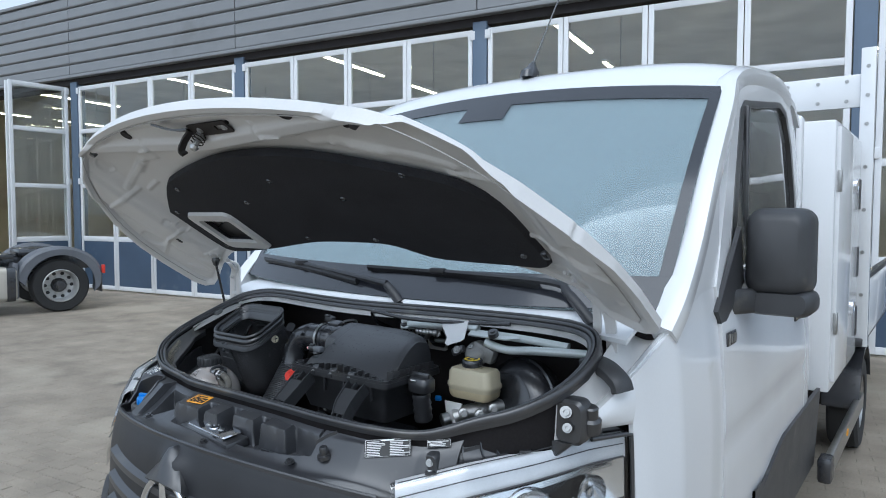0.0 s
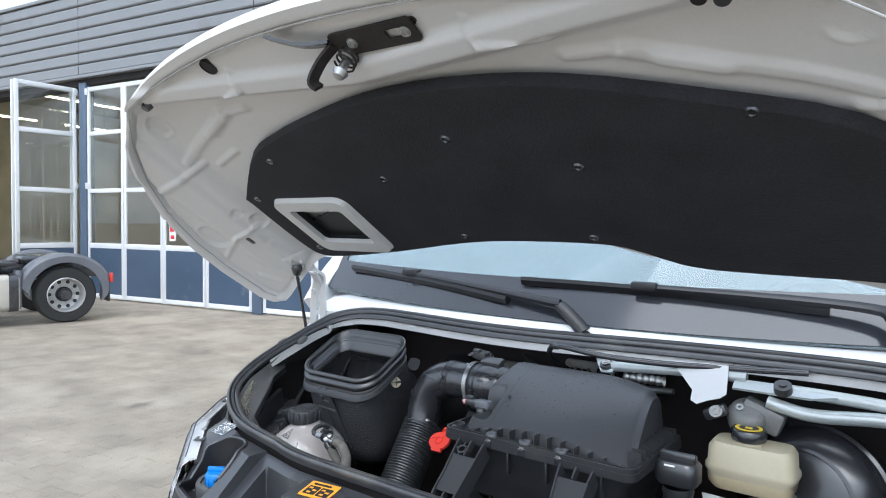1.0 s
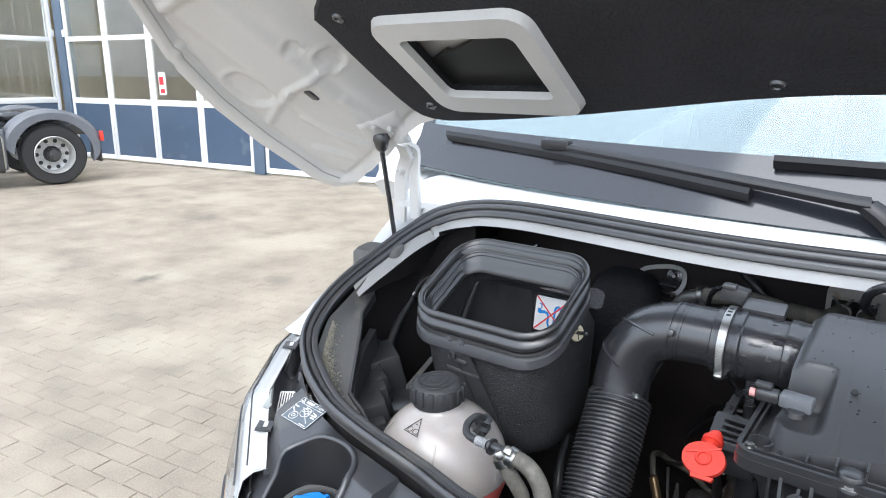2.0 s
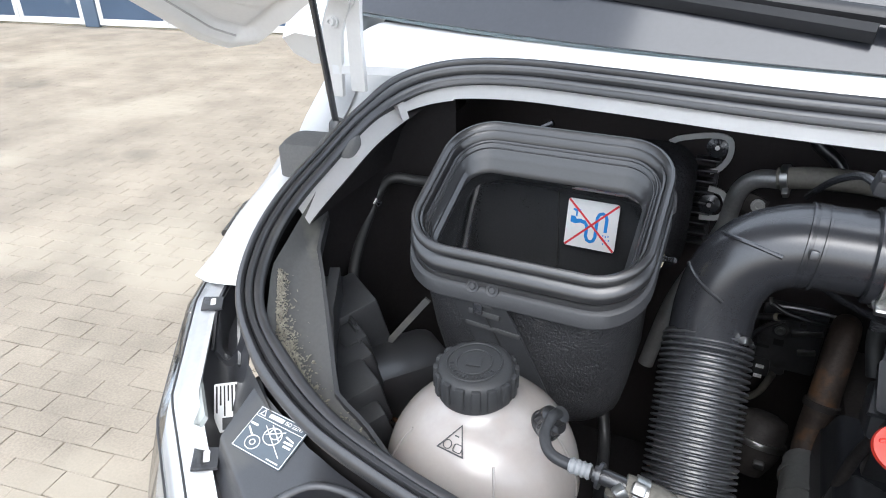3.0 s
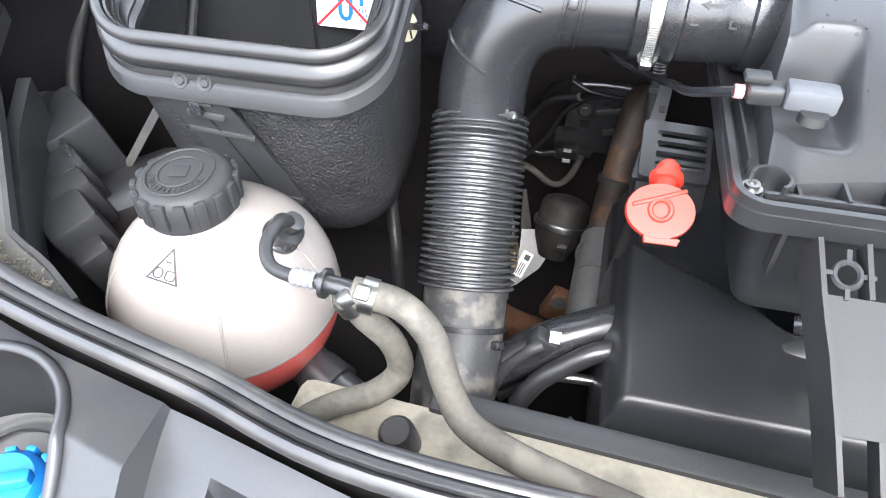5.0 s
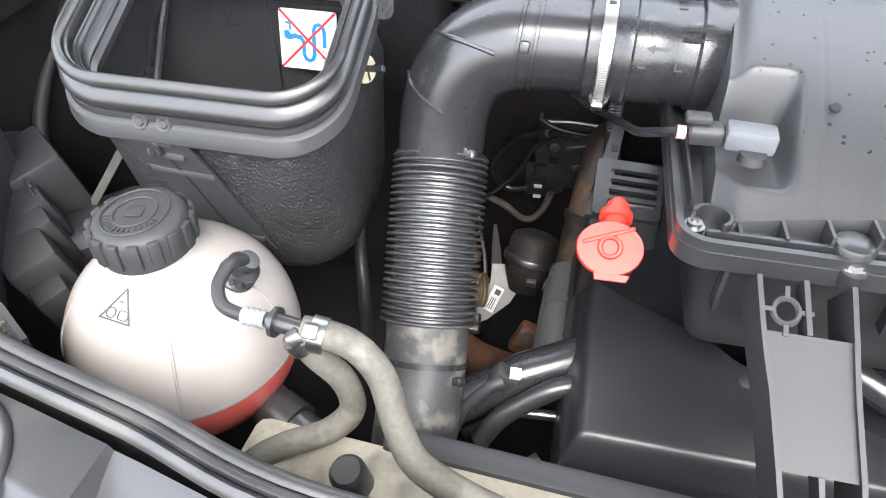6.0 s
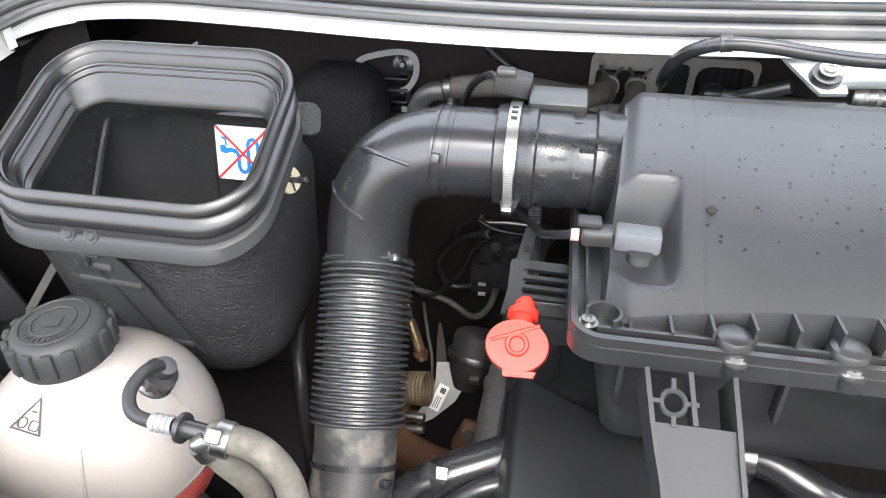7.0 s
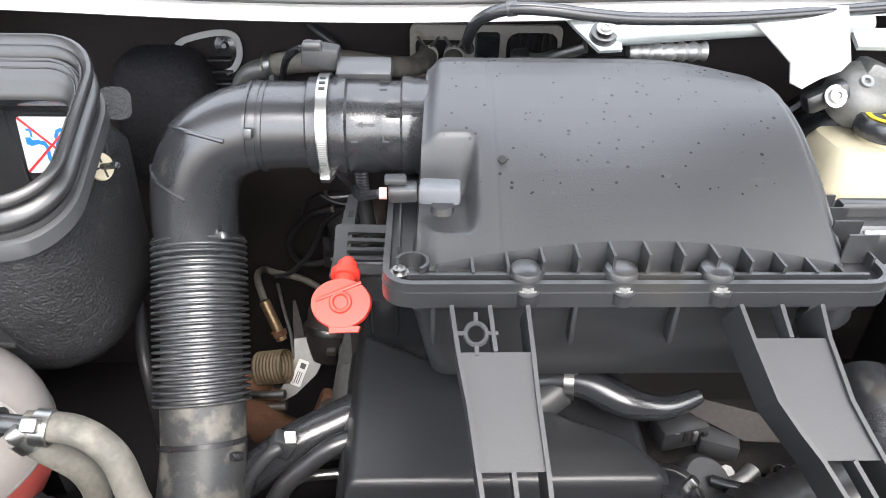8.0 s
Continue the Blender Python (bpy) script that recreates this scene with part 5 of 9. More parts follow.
part("recess_rim", tube(bmesh.new(), [(lambda a: (-0.478 + 0.0725 * math.cos(a), 0.232 + 0.0725 * math.sin(a), max(1.15, deck(-0.478 + 0.077 * math.cos(a), 0.232 + 0.077 * math.sin(a)))))(radians(-20 + 225 * k / 44)) for k in range(45)], 0.0042, 8, steps=0), CARR, car, smooth=60)
part("recess_wall", sheet(bmesh.new(), well_wall, 50, 4, 0.002, (0, 0, -1)), CARR, car, "smooth round wall of the filler recess", smooth=60)


def on_deck(x, y, lift=0.0):
    return Vector((x, y, deck(x, y) + lift))


def deck_plane(x, y, lift=0.0, turn=0.0, d=0.02):
    """A plane lying on the deck at x, y."""
    a, b = on_deck(x + d, y) - on_deck(x - d, y), on_deck(x, y + d) - on_deck(x, y - d)
    n = a.cross(b).normalized()
    return Matrix.Translation(on_deck(x, y) + n * lift) @ axes(n, (1, 0, 0)) @ Matrix.Rotation(radians(turn), 4, "Z")


part("front_lip", sweep(bmesh.new(), [Vector((x, front_y(x) - 0.002, 1.178 - 0.13 * x * x)) for x in [-0.56 + 1.12 * i / 30 for i in range(31)]], [(-0.006, -0.030), (0.006, -0.030), (0.006, 0.004), (0.002, 0.007), (-0.006, 0.004)], up=(0, 0, 1)), CARR, car)
for x in (-0.27, 0.045, 0.33):
    bolt(car, (x, front_y(x) + 0.030, 1.180), (0, -0.2, 1), 0.008, 0.008, PLASTIC)
part("screw_boss", L((0.075, front_y(0.075) + 0.008, 1.160), (0, -1, 0.3), ((0.010, 0), (0.010, 0.012), (0.006, 0.013), (0, 0.010)), 14), PLASTIC, car)
# bright catch plate with its window and holes
CM = Matrix.Translation((0.018, 0.166, 1.199)) @ Matrix.Rotation(radians(-6), 4, "Z") @ Matrix.Rotation(radians(6), 4, "X")
circ = lambda cx, cy, r: [(cx + r * math.cos(2 * math.pi * i / 20), cy + r * math.sin(2 * math.pi * i / 20)) for i in range(20)][::-1]
catch = part("catch_plate", P(rounded(0.192, 0.052, 0.006, 3), CM, 0.004, 0.98, (rounded(0.030, 0.026, 0.005, 3, -0.070, 0.004)[::-1], circ(0.008, 0.0, 0.0125))), CHROME, car, "bright steel bonnet catch plate")
for x, r in ((-0.024, 0.008), (0.040, 0.008)):
    part("rivet", L(CM @ Vector((x, 0, 0.004)), CM.to_3x3() @ Vector((0, 0, 1)), ((0, 0.004), (r * 0.6, 0.0035), (r, 0.001), (r, 0)), 16), STEEL, catch)
part("catch_ring", sweep(bmesh.new(), [CM @ Vector((0.008 + 0.0135 * math.cos(a), 0.0135 * math.sin(a), 0.004)) for a in [2 * math.pi * i / 24 for i in range(24)]], ring2(0.0022, 6), closed=True, up=(0, 0, 1)), CHROME, catch)
part("catch_fold", B(CM @ Vector((0.0, -0.027, -0.008)), (0.186, 0.003, 0.020), CM.to_3x3(), 0.001), CHROME, catch)
part("catch_seat", B((0.015, 0.166, 1.181), (0.25, 0.065, 0.024), CM.to_3x3(), 0.006), PLASTIC, car)
m = deck_plane(-0.118, 0.213, 0.001, 6, 0.008)
yl = part("orange_label", P(rounded(0.066, 0.044, 0.003, 2), m, 0.0006), ORANGE, car, "orange warning label with black symbols", smooth=0)
for k in (-1, 1):
    part("label_mark", P(rounded(0.026, 0.024, 0.002, 2, k * 0.0145, -0.004), m @ Matrix.Translation((0, 0, 0.0008)), 0.0003, 1.0, [rounded(0.009, 0.005, 0.001, 1, k * 0.0145 + a, -0.004 + b)[::-1] for a, b in ((-0.006, 0.006), (0.005, 0.001), (-0.003, -0.006))]), INK, yl, smooth=0)
part("label_mark", P(rounded(0.040, 0.005, 0.001, 1, -0.004, 0.0145), m @ Matrix.Translation((0, 0, 0.0008)), 0.0003), INK, yl, smooth=0)
part("wire_clip", TUBE_([(0.19, 0.188, 1.160), (0.23, 0.190, 1.162), (0.275, 0.196, 1.160), (0.31, 0.205, 1.155)], 0.002, 6), STEEL, car)
for x0, y0_, x1, y1_ in ((0.335, 0.19, 0.40, 0.245), (0.20, 0.178, 0.30, 0.182)):
    part("deck_rib", sweep(bmesh.new(), [on_deck(x0 + (x1 - x0) * t / 8, y0_ + (y1_ - y0_) * t / 8, 0.002) for t in range(9)], [(-0.0015, -0.004), (0.0015, -0.004), (0.0015, 0.005), (-0.0015, 0.005)], up=(0, 0, 1)), CARR, car)


def info_label(c, along, up_way, w, h, rows_, cols):
    n = Vector(along).cross(Vector(up_way)).normalized()
    m_ = Matrix.Translation(Vector(c) + n * 0.004) @ axes(n, along)
    lb = part("info_label", P(rounded(w, h, 0.002, 2), m_, 0.0005), INK, car, "black information label with white print", smooth=0)
    up_ = m_ @ Matrix.Translation((0, 0, 0.0006))
    part("print_frame", P(rounded(w * 0.97, h * 0.95, 0.001, 1), up_, 0.0002, 1.0, (rounded(w * 0.955, h * 0.925, 0.001, 1)[::-1],)), PAPER, lb, smooth=0)
    rv = random.Random(int(w * 1000))
    for k in range(cols):
        for i in range(rows_):
            ln = w / cols * rv.uniform(0.5, 0.84)
            xa, ya = -w / 2 + w / cols * (k + 0.10), h / 2 - h * (i + 1.55) / (rows_ + 1.6)
            part("print_line", P(rounded(ln, h / rows_ * 0.34, 0.0002, 1, xa + ln / 2, ya), up_, 0.0002), PAPER, lb, smooth=0)
    return up_, lb


up_, lb = info_label((0.539, 0.270, 1.228), (0.094, 0.055, 0.011), (-0.002, 0.022, 0.034), 0.108, 0.040, 9, 2)
part("print_title", P(rounded(0.030, 0.0032, 0.0004, 1, 0.0, 0.0172), up_, 0.0002), PAPER, lb, smooth=0)
up_, lb = info_label((0.637, 0.334, 1.242), (0.045, 0.030, 0.004), (-0.002, 0.022, 0.034), 0.054, 0.017, 4, 1)
part("print_mark", P([(-0.026, 0.002), (-0.020, 0.002), (-0.023, 0.007)], up_, 0.0002), PAPER, lb, smooth=0)
part("rubber_mount", L(on_deck(0.40, 0.205, -0.004), (0, -0.2, 1), ((0, 0), (0.018, 0), (0.017, 0.008), (0.010, 0.010), (0.010, 0.024), (0.008, 0.028), (0, 0.028)), 18), RUBBER, car)


def grille(u, v):
    x = (u - 0.5) * (1.14 + 0.06 * v)
    k = min(1, v / 0.35)
    y = front_y(x) - 0.006 - 0.022 * math.sin(k * math.pi / 2) - 0.03 * v
    z = 1.170 - 0.13 * x * x - 0.035 * k * k - 0.47 * v ** 1.3
    if v < 0.06:
        z += 0.008 * (1 - v / 0.06)
    hood = math.exp(-((x / 0.055) ** 4)) * math.exp(-((v - 0.16) / 0.09) ** 2)
    return (x, y - 0.025 * hood, z + 0.012 * hood)


GRILLEP = pbr("matt_black_grille", (0.018, 0.0185, 0.021), 0.5, vary=0.25, scale=8.0, bump=0.1, grain=450.0, spec=0.5)
gr = part("grille", sheet(bmesh.new(), grille, 60, 40, 0.012, (0, 1, 0)), GRILLEP, van, "black plastic radiator grille")
for i in range(6):
    z = 1.055 - 0.07 * i
    pts = [Vector((x, front_y(x) - 0.028 - 0.006 * i, z)) for x in [-0.42 + 0.84 * k / 20 for k in range(21)]]
    part("slat", sweep(bmesh.new(), pts, [(-0.02, -0.018), (0.02, -0.012), (0.02, 0.006), (0.0, 0.020), (-0.02, 0.014)], up=(0, 0, 1)), CARR, gr)
part("emblem_hood", loft(bmesh.new(), [[(dx * w, y - 0.012 * (1 - abs(dx)) * h, z + 0.014 * (1 - abs(dx)) * h) for dx in (-1, -0.6, -0.2, 0.2, 0.6, 1)] + [(w, y + 0.03, z - 0.03), (-w, y + 0.03, z - 0.03)] for y, z, w, h in ((0.028, 1.085, 0.085, 1.0), (0.048, 1.125, 0.050, 1.6), (0.066, 1.155, 0.026, 1.6), (0.080, 1.168, 0.014, 0.6))]), CARR, gr, "black hood moulded over the emblem", smooth=60)
em = part("emblem", sweep(bmesh.new(), [Vector((0.10 * math.cos(a), 0.030 + 0.012 * math.sin(a), 0.996 + 0.10 * math.sin(a))) for a in [2 * math.pi * i / 40 for i in range(40)]], ring2(0.010, 10), closed=True, up=(0, -1, 0)), CHROME, gr, "chrome ring emblem")
part("emblem_disc", L((0, 0.050, 0.996), (0, -1, 0.1), ((0, 0.01), (0.095, 0.0), (0.105, -0.03), (0.13, -0.06)), 36), SATIN, em)
for a in (90, 210, 330):
    d = Vector((math.cos(radians(a)), 0, math.sin(radians(a))))
    part("emblem_bar", loft(bmesh.new(), [[Vector((0, 0.032, 0.996)) + d * r + d.cross(Vector((0, 1, 0))) * q * w + Vector((0, -e, 0)) for q, e in ((-1, 0), (0, 0.012), (1, 0), (0, -0.004))] for r, w in ((0.0, 0.020), (0.05, 0.010), (0.097, 0.003))]), CHROME, em)
part("bumper", sheet(bmesh.new(), lambda u, v: ((u - 0.5) * 1.5, 0.0 + 0.42 * abs(u - 0.5) ** 2 * 2.4 - 0.04 * math.sin(v * math.pi), 0.86 - 0.51 * v), 30, 10, 0.02, (0, 1, 0)), GREYP, van, "dark grey plastic bumper")

# headlights: outer top edge of the lens from the grille to the wing
EDGE = ((0.0, (0.585, 0.225, 1.178)), (0.3, (0.712, 0.335, 1.216)), (0.6, (0.805, 0.470, 1.231)), (0.82, (0.874, 0.620, 1.238)), (1.0, (0.928, 0.735, 1.234)))


def lamp_edge(t):
    p = [lerp([(q, c[i]) for q, c in EDGE], t) for i in range(3)]
    return Vector(p)


def lamp_normal(t):
    d = lamp_edge(min(1, t + 0.12)) - lamp_edge(max(0, t - 0.12))
    return Vector((d.y, -d.x, 0)).normalized()


LAMPCHROME = pbr("lamp_reflector_chrome", (0.84, 0.85, 0.86), 0.16, metal=1.0, vary=0.05)
# White base colour carries the bright sky reflection of the lamp's chrome.
PALELENS = pbr("pale_lamp_band_sheen", (0.78, 0.79, 0.80), 0.22, metal=0.15, vary=0.10, scale=14.0, coat=0.6)
for sx in (1, -1):
    inset, drop_ = (0.020, 0.018) if sx > 0 else (0.032, 0.0)
    # The left band runs deeper, to whiten more of that lens.
    band_to = 0.34 if sx > 0 else 0.66

    def side(p):
        return Vector((sx * p.x, p.y, p.z))

    def lens(u, v, push=0.0):
        n = lamp_normal(u)
        bulge = 0.050 * (1 - 0.85 * u ** 4)
        if v < 0.16:                        # the top turns in towards the bonnet
            t = v / 0.16
            q = lamp_edge(u) + n * (-inset * (1 - t)) + Vector((0, 0, 0.010 * (1 - t * t) - drop_))
        else:
            t = (v - 0.16) / 0.84
            q = lamp_edge(u) + n * bulge * math.sin(t * math.pi / 2) + Vector((0, 0, -0.24 * t * (1 - 0.15 * u) - drop_))
        return side(q + n * push)
    lp = part("headlight", sheet(bmesh.new(), lens, 40, 24), LENS, van, "clear headlight with chrome reflectors", smooth=60)
    lp.visible_shadow = False
    part("light_band", sheet(bmesh.new(), lambda u, v: lens(0.02 + 0.96 * u, 0.01 + band_to * v, -0.006) + Vector((0, 0, -0.004)), 40, 8, 0.004, (0, 0, -1)), PALELENS, lp, "pale moulded band along the lamp's top, whitened for the sky's reflection")
    part("lens_seam", tube(bmesh.new(), [lens(0.02 + 0.94 * k / 30, band_to + 0.02, 0.001) for k in range(31)], 0.0022, 6, steps=0), RUBBER, lp)
    for vv_ in (0.10, 0.235):
        part("lens_line", tube(bmesh.new(), [lens(0.03 + 0.93 * k / 30, vv_, 0.001) for k in range(31)], 0.0012, 6, steps=0), GREYP, lp)
    for k_ in range(26):
        u_ = 0.08 + 0.84 * k_ / 25
        part("reflector_flute", tube(bmesh.new(), [lens(u_ + 0.01 * (q_ - 3), 0.48 + 0.07 * q_, -0.024 - 0.030 * math.sin((0.31 + 0.093 * q_) * math.pi)) for q_ in range(7)], 0.0045, 6, steps=1), LAMPCHROME, lp)
    part("light_strip", sheet(bmesh.new(), lambda u, v: lens(0.06 + 0.86 * u, 0.40 + 0.05 * v, -0.010), 30, 3, 0.006, (-sx * 0.5, 0.6, 0)), LAMPCHROME, lp)
    part("reflector_bowl", sheet(bmesh.new(), lambda u, v: lens(0.01 + 0.98 * u, 0.25 + 0.75 * v, -0.020 - 0.055 * math.sin(v * math.pi) * math.sin(u * math.pi) ** 0.5), 30, 16, 0.004, (0, 1, 0)), LAMPCHROME, lp, "chrome reflector")
    for u, v, r in ((0.22, 0.70, 0.062), (0.56, 0.68, 0.066), (0.82, 0.66, 0.040)):
        n = side(lamp_normal(u))
        c = lens(u, v, -0.022)
        part("projector", L(c, n + Vector((0, 0, 0.05)), ((r * 1.10, -0.030), (r * 1.10, 0.006), (r, 0.010), (r * 0.92, -0.004), (r * 0.6, -0.022), (0.014, -0.028), (0.014, -0.004), (0.010, 0.002), (0, 0.003)), 32), LAMPCHROME, lp)
    part("indicator", L(lens(0.36, 0.90, -0.02), side(lamp_normal(0.36)), ((0, 0.018), (0.012, 0.014), (0.017, 0.004), (0.017, -0.01)), 16), ORANGE, lp, "amber indicator bulb")
    # A black tube stands in for the shade in the gap beside the wing.
    rim = [lens(1.0, 1 - k / 12 * 0.84, 0.004) for k in range(13)] + [lens(1 - 0.18 * k / 6, 0.16, 0.004) + Vector((0, 0, 0.004)) for k in range(1, 7)]
    part("lamp_gap_line", tube(bmesh.new(), rim, 0.0055, 8, steps=0), RUBBER, lp, "thin black tube drawn for the dark gap round the lamp")
    # wing tip over the lamp's outer end
    def tip(u, v):
        y0 = 0.575 if sx > 0 else 0.508
        y = y0 + (0.745 - y0) * u
        a = Vector((lerp(TOPX, y) + wing_off(sx, y), y, lerp(TOPZ, y)))
        t = (0.80 + 0.20 * u) if sx > 0 else (0.66 + 0.34 * u)
        b = lamp_edge(t) + Vector((0.006 if sx > 0 else 0.006 - 0.03 * u, 0, 0.010))
        if v < 0.2:
            t = 1 - v / 0.2
            return side(a + Vector((-0.045 * t, 0, -0.035 * t * t)))
        v = (v - 0.2) / 0.8
        q = a.lerp(b, v)
        return side(q + Vector((0.010, -0.006, 0)) * math.sin(v * math.pi))
    part("wing_tip", sheet(bmesh.new(), tip, 12, 10, 0.008, (-sx, 0, -0.4)), WHITE, van, "glossy white tip of the front wing", smooth=60)
    # black top plate between lens and seal
    def plate(u, v):
        a = lamp_edge(u) + lamp_normal(u) * -inset + Vector((0, 0, 0.002 - drop_))
        sy = lerp(((0, 0.325), (0.35, 0.385), (0.7, 0.47), (1.0, 0.60)), u)
        sxx = lerp(((0, 0.575), (0.35, 0.668), (0.7, 0.765), (1.0, 0.825)), u) if sx > 0 else lerp(((0, 0.545), (0.35, 0.638), (0.7, 0.695), (1.0, 0.715)), u)
        b = Vector((sxx, sy, seal_z(sy) - 0.028))
        q = a.lerp(b, v)
        q.z -= (0.020 + (0.050 * within(0.16, 0.52, u, 0.06) * (1 - 0.4 * v) if sx < 0 else 0)) * math.sin(v * math.pi) * (1 - 0.5 * u) + 0.03 * within(0.52, 0.80, u, 0.03) * within(0.22, 0.62, v, 0.05)
        return side(q)
    lt = part("lamp_casing", sheet(bmesh.new(), plate, 60, 26, 0.005, (0, 0, -1)), CARR, van, "black plastic lamp casing beside the seal", smooth=40)
    for u in (0.18, 0.30, 0.40, 0.47, 0.86)[0 if sx > 0 else 3:]:
        part("casing_rib", sweep(bmesh.new(), [plate(u + 0.03 * t / 6, 0.12 + 0.76 * t / 6) for t in range(7)], [(-0.0016, -0.004), (0.0016, -0.004), (0.0016, 0.006), (-0.0016, 0.006)], up=(0, 0, 1)), CARR, lt)
    for v in (0.10, 0.66):
        part("casing_rib", sweep(bmesh.new(), [plate((0.12 if sx > 0 else 0.46) + (0.80 if sx > 0 else 0.46) * t / 20, v) for t in range(21)], [(-0.0016, -0.004), (0.0016, -0.004), (0.0016, 0.005), (-0.0016, 0.005)], up=(0, 0, 1)), CARR, lt)
    for u in (0.16, 0.58):
        q = plate(u, 0.02)
        tm = Matrix.Translation(q + Vector((0, 0, 0.004))) @ Matrix.Rotation(sx * radians(50), 4, "Z")
        tb = part("fixing_tab", P([(-0.016, -0.012), (0.012, -0.014), (0.016, 0.010), (-0.010, 0.012)], tm, 0.003, 0.96), CARR, lt)
        part("tab_slot", P(rounded(0.014, 0.006, 0.001, 1), tm @ Matrix.Translation((0, 0, 0.0034)), 0.0006), PAPER, tb)
ib = part("lamp_bracket", loft(bmesh.new(), [[(0.634 + dx * k + q * 0.3, 0.312 - q, 1.200 + dz * k) for dx, dz in rounded(0.030, 0.050, 0.010, 4)] for q, k in ((-0.02, 1.1), (0.006, 1.0), (0.010, 0.85))]), PLASTIC, van, "small black lamp bracket with a bolt")
bolt(ib, (0.636, 0.301, 1.207), (0.3, -0.9, 0.3), 0.006, 0.006)
# right-hand bracket of the lamp with two bolts
br = part("lamp_bracket", loft(bmesh.new(), [[(0.858 + dx * k, 0.551 + dy, 1.282 + dz * k) for dx, dz in rounded(0.072, 0.105, 0.020, 4)] for dy, k in ((0.030, 1), (-0.010, 1), (-0.018, 0.86))]), PLASTIC, van, "black lamp bracket with bolts")
for x, y, z, r in ((0.854, 0.530, 1.307, 0.0095), (0.860, 0.526, 1.272, 0.0075)):
    bo_ = bolt(br, (x, y, z), (0.25, -0.9, 0.35), r, 0.010)
    part("washer", L((x, y + 0.001, z), (0.25, -0.9, 0.35), ((r * 1.1, 0), (r * 1.7, 0), (r * 1.7, 0.003), (r * 1.1, 0.003)), 20), IRON, br)
part("buffer", L((0.892, 0.580, 1.285), (0.1, -0.2, 1), ((0.026, -0.03), (0.026, 0.0), (0.018, 0.006), (0.018, 0.030), (0.014, 0.034), (0, 0.034)), 20), RUBBER, br)
part("bracket_foot", loft(bmesh.new(), [[(0.835 + o + dx, 0.545 + dy, z) for dx, dy in rounded(w, 0.04, 0.012, 3)] for z, w, o in ((1.235, 0.07, 0.0), (1.215, 0.055, -0.012), (1.19, 0.035, -0.03))]), PLASTIC, br)


# ---- engine bay, right side: intake box ----
def tilt_ring(c, w, d, slope, r, n=5):
    """A rounded rectangle round c, w across and d deep along a plane that rises by slope towards the rear."""
    k = 1 / math.sqrt(1 + slope * slope)
    return [Vector((c[0] + a, c[1] + b * k, c[2] + b * k * slope)) for a, b in rounded(w, d, r, n)]


RIM = Vector((-0.4225, 0.602, 1.3875))
RIM_W, RIM_D, RIM_S = 0.243, 0.177, 0.52


def rim_ring(out, drop, r=0.050, n=9, cx=0.0):
    """The mouth's outline, pushed out by out and lowered by drop."""
    return tilt_ring((RIM.x + cx, RIM.y, RIM.z - drop), RIM_W + 2 * out, RIM_D + 2 * out, RIM_S, r + out, n)


bin_ = thing("intake_box", "black fleece-covered air intake box with an open rubber-lipped mouth", "air intake box", (-0.42, 0.64, 1.13))
BINFL = pbr("black_moulded_fleece", (0.030, 0.030, 0.032), 0.55, vary=0.45, scale=14.0, bump=1.0, grain=340.0, spec=0.5, deep=0.009, stain=(0.075, 0.073, 0.070), stain_at=0.62, stain_scale=40.0)
body_rings = [rim_ring(-0.006, 0.045, n=5), tilt_ring((-0.4240, 0.640, 1.293), 0.230, 0.212, 0.27, 0.055), tilt_ring((-0.423, 0.644, 1.235), 0.222, 0.202, 0.15, 0.056), tilt_ring((-0.418, 0.645, 1.185), 0.212, 0.190, 0.08, 0.056),
              tilt_ring((-0.414, 0.645, 1.150), 0.192, 0.174, 0.04, 0.055), tilt_ring((-0.413, 0.645, 1.134), 0.165, 0.150, 0.03, 0.05), tilt_ring((-0.412, 0.645, 1.127), 0.110, 0.100, 0.02, 0.04)]
bm = loft(bmesh.new(), body_rings, caps=False)
bm.faces.new([bm.verts.new(p) for p in body_rings[-1]])
part("shell", bm, BINFL, bin_, "grainy black moulded shell", smooth=60)
collar = [rim_ring(o, d) for o, d in ((-0.012, 0.033), (0.002, 0.034), (0.005, 0.036), (0.006, 0.048), (0.004, 0.051), (-0.010, 0.051))]
part("collar", loft(bmesh.new(), collar, caps=False), GREYP, bin_, "thin black plastic collar under the lip", smooth=35)
lip_rows = [(-0.024, 0.040), (-0.024, 0.033), (-0.020, 0.029), (-0.020, 0.026), (-0.0175, 0.023), (-0.0165, 0.019), (-0.0115, 0.0105), (-0.0112, 0.0135), (-0.0092, 0.0130), (-0.0085, 0.004), (-0.0065, 0.0025), (-0.0055, 0.004), (-0.0042, 0.0), (-0.001, -0.0025), (0.002, -0.0015),
            (0.0035, 0.0015), (0.003, 0.005), (-0.004, 0.0065), (-0.005, 0.010), (0.001, 0.0125), (0.004, 0.016), (0.0045, 0.021), (0.003, 0.024), (-0.005, 0.0250), (-0.005, 0.027), (0.0015, 0.028), (0.002, 0.032), (0.0, 0.034), (-0.010, 0.036)]
part("rim_lip", loft(bmesh.new(), [rim_ring(o, d) for o, d in lip_rows], caps=False), RUBBER, bin_, "ribbed rubber lip", smooth=42)
for o, d in ((-0.0125, 0.0125), (-0.0155, 0.0165)):
    part("lip_line", sweep(bmesh.new(), rim_ring(o, d), ring2(0.0009, 6), closed=True, up=(0, -0.46, 0.89)), RUBBER, bin_, smooth=60)
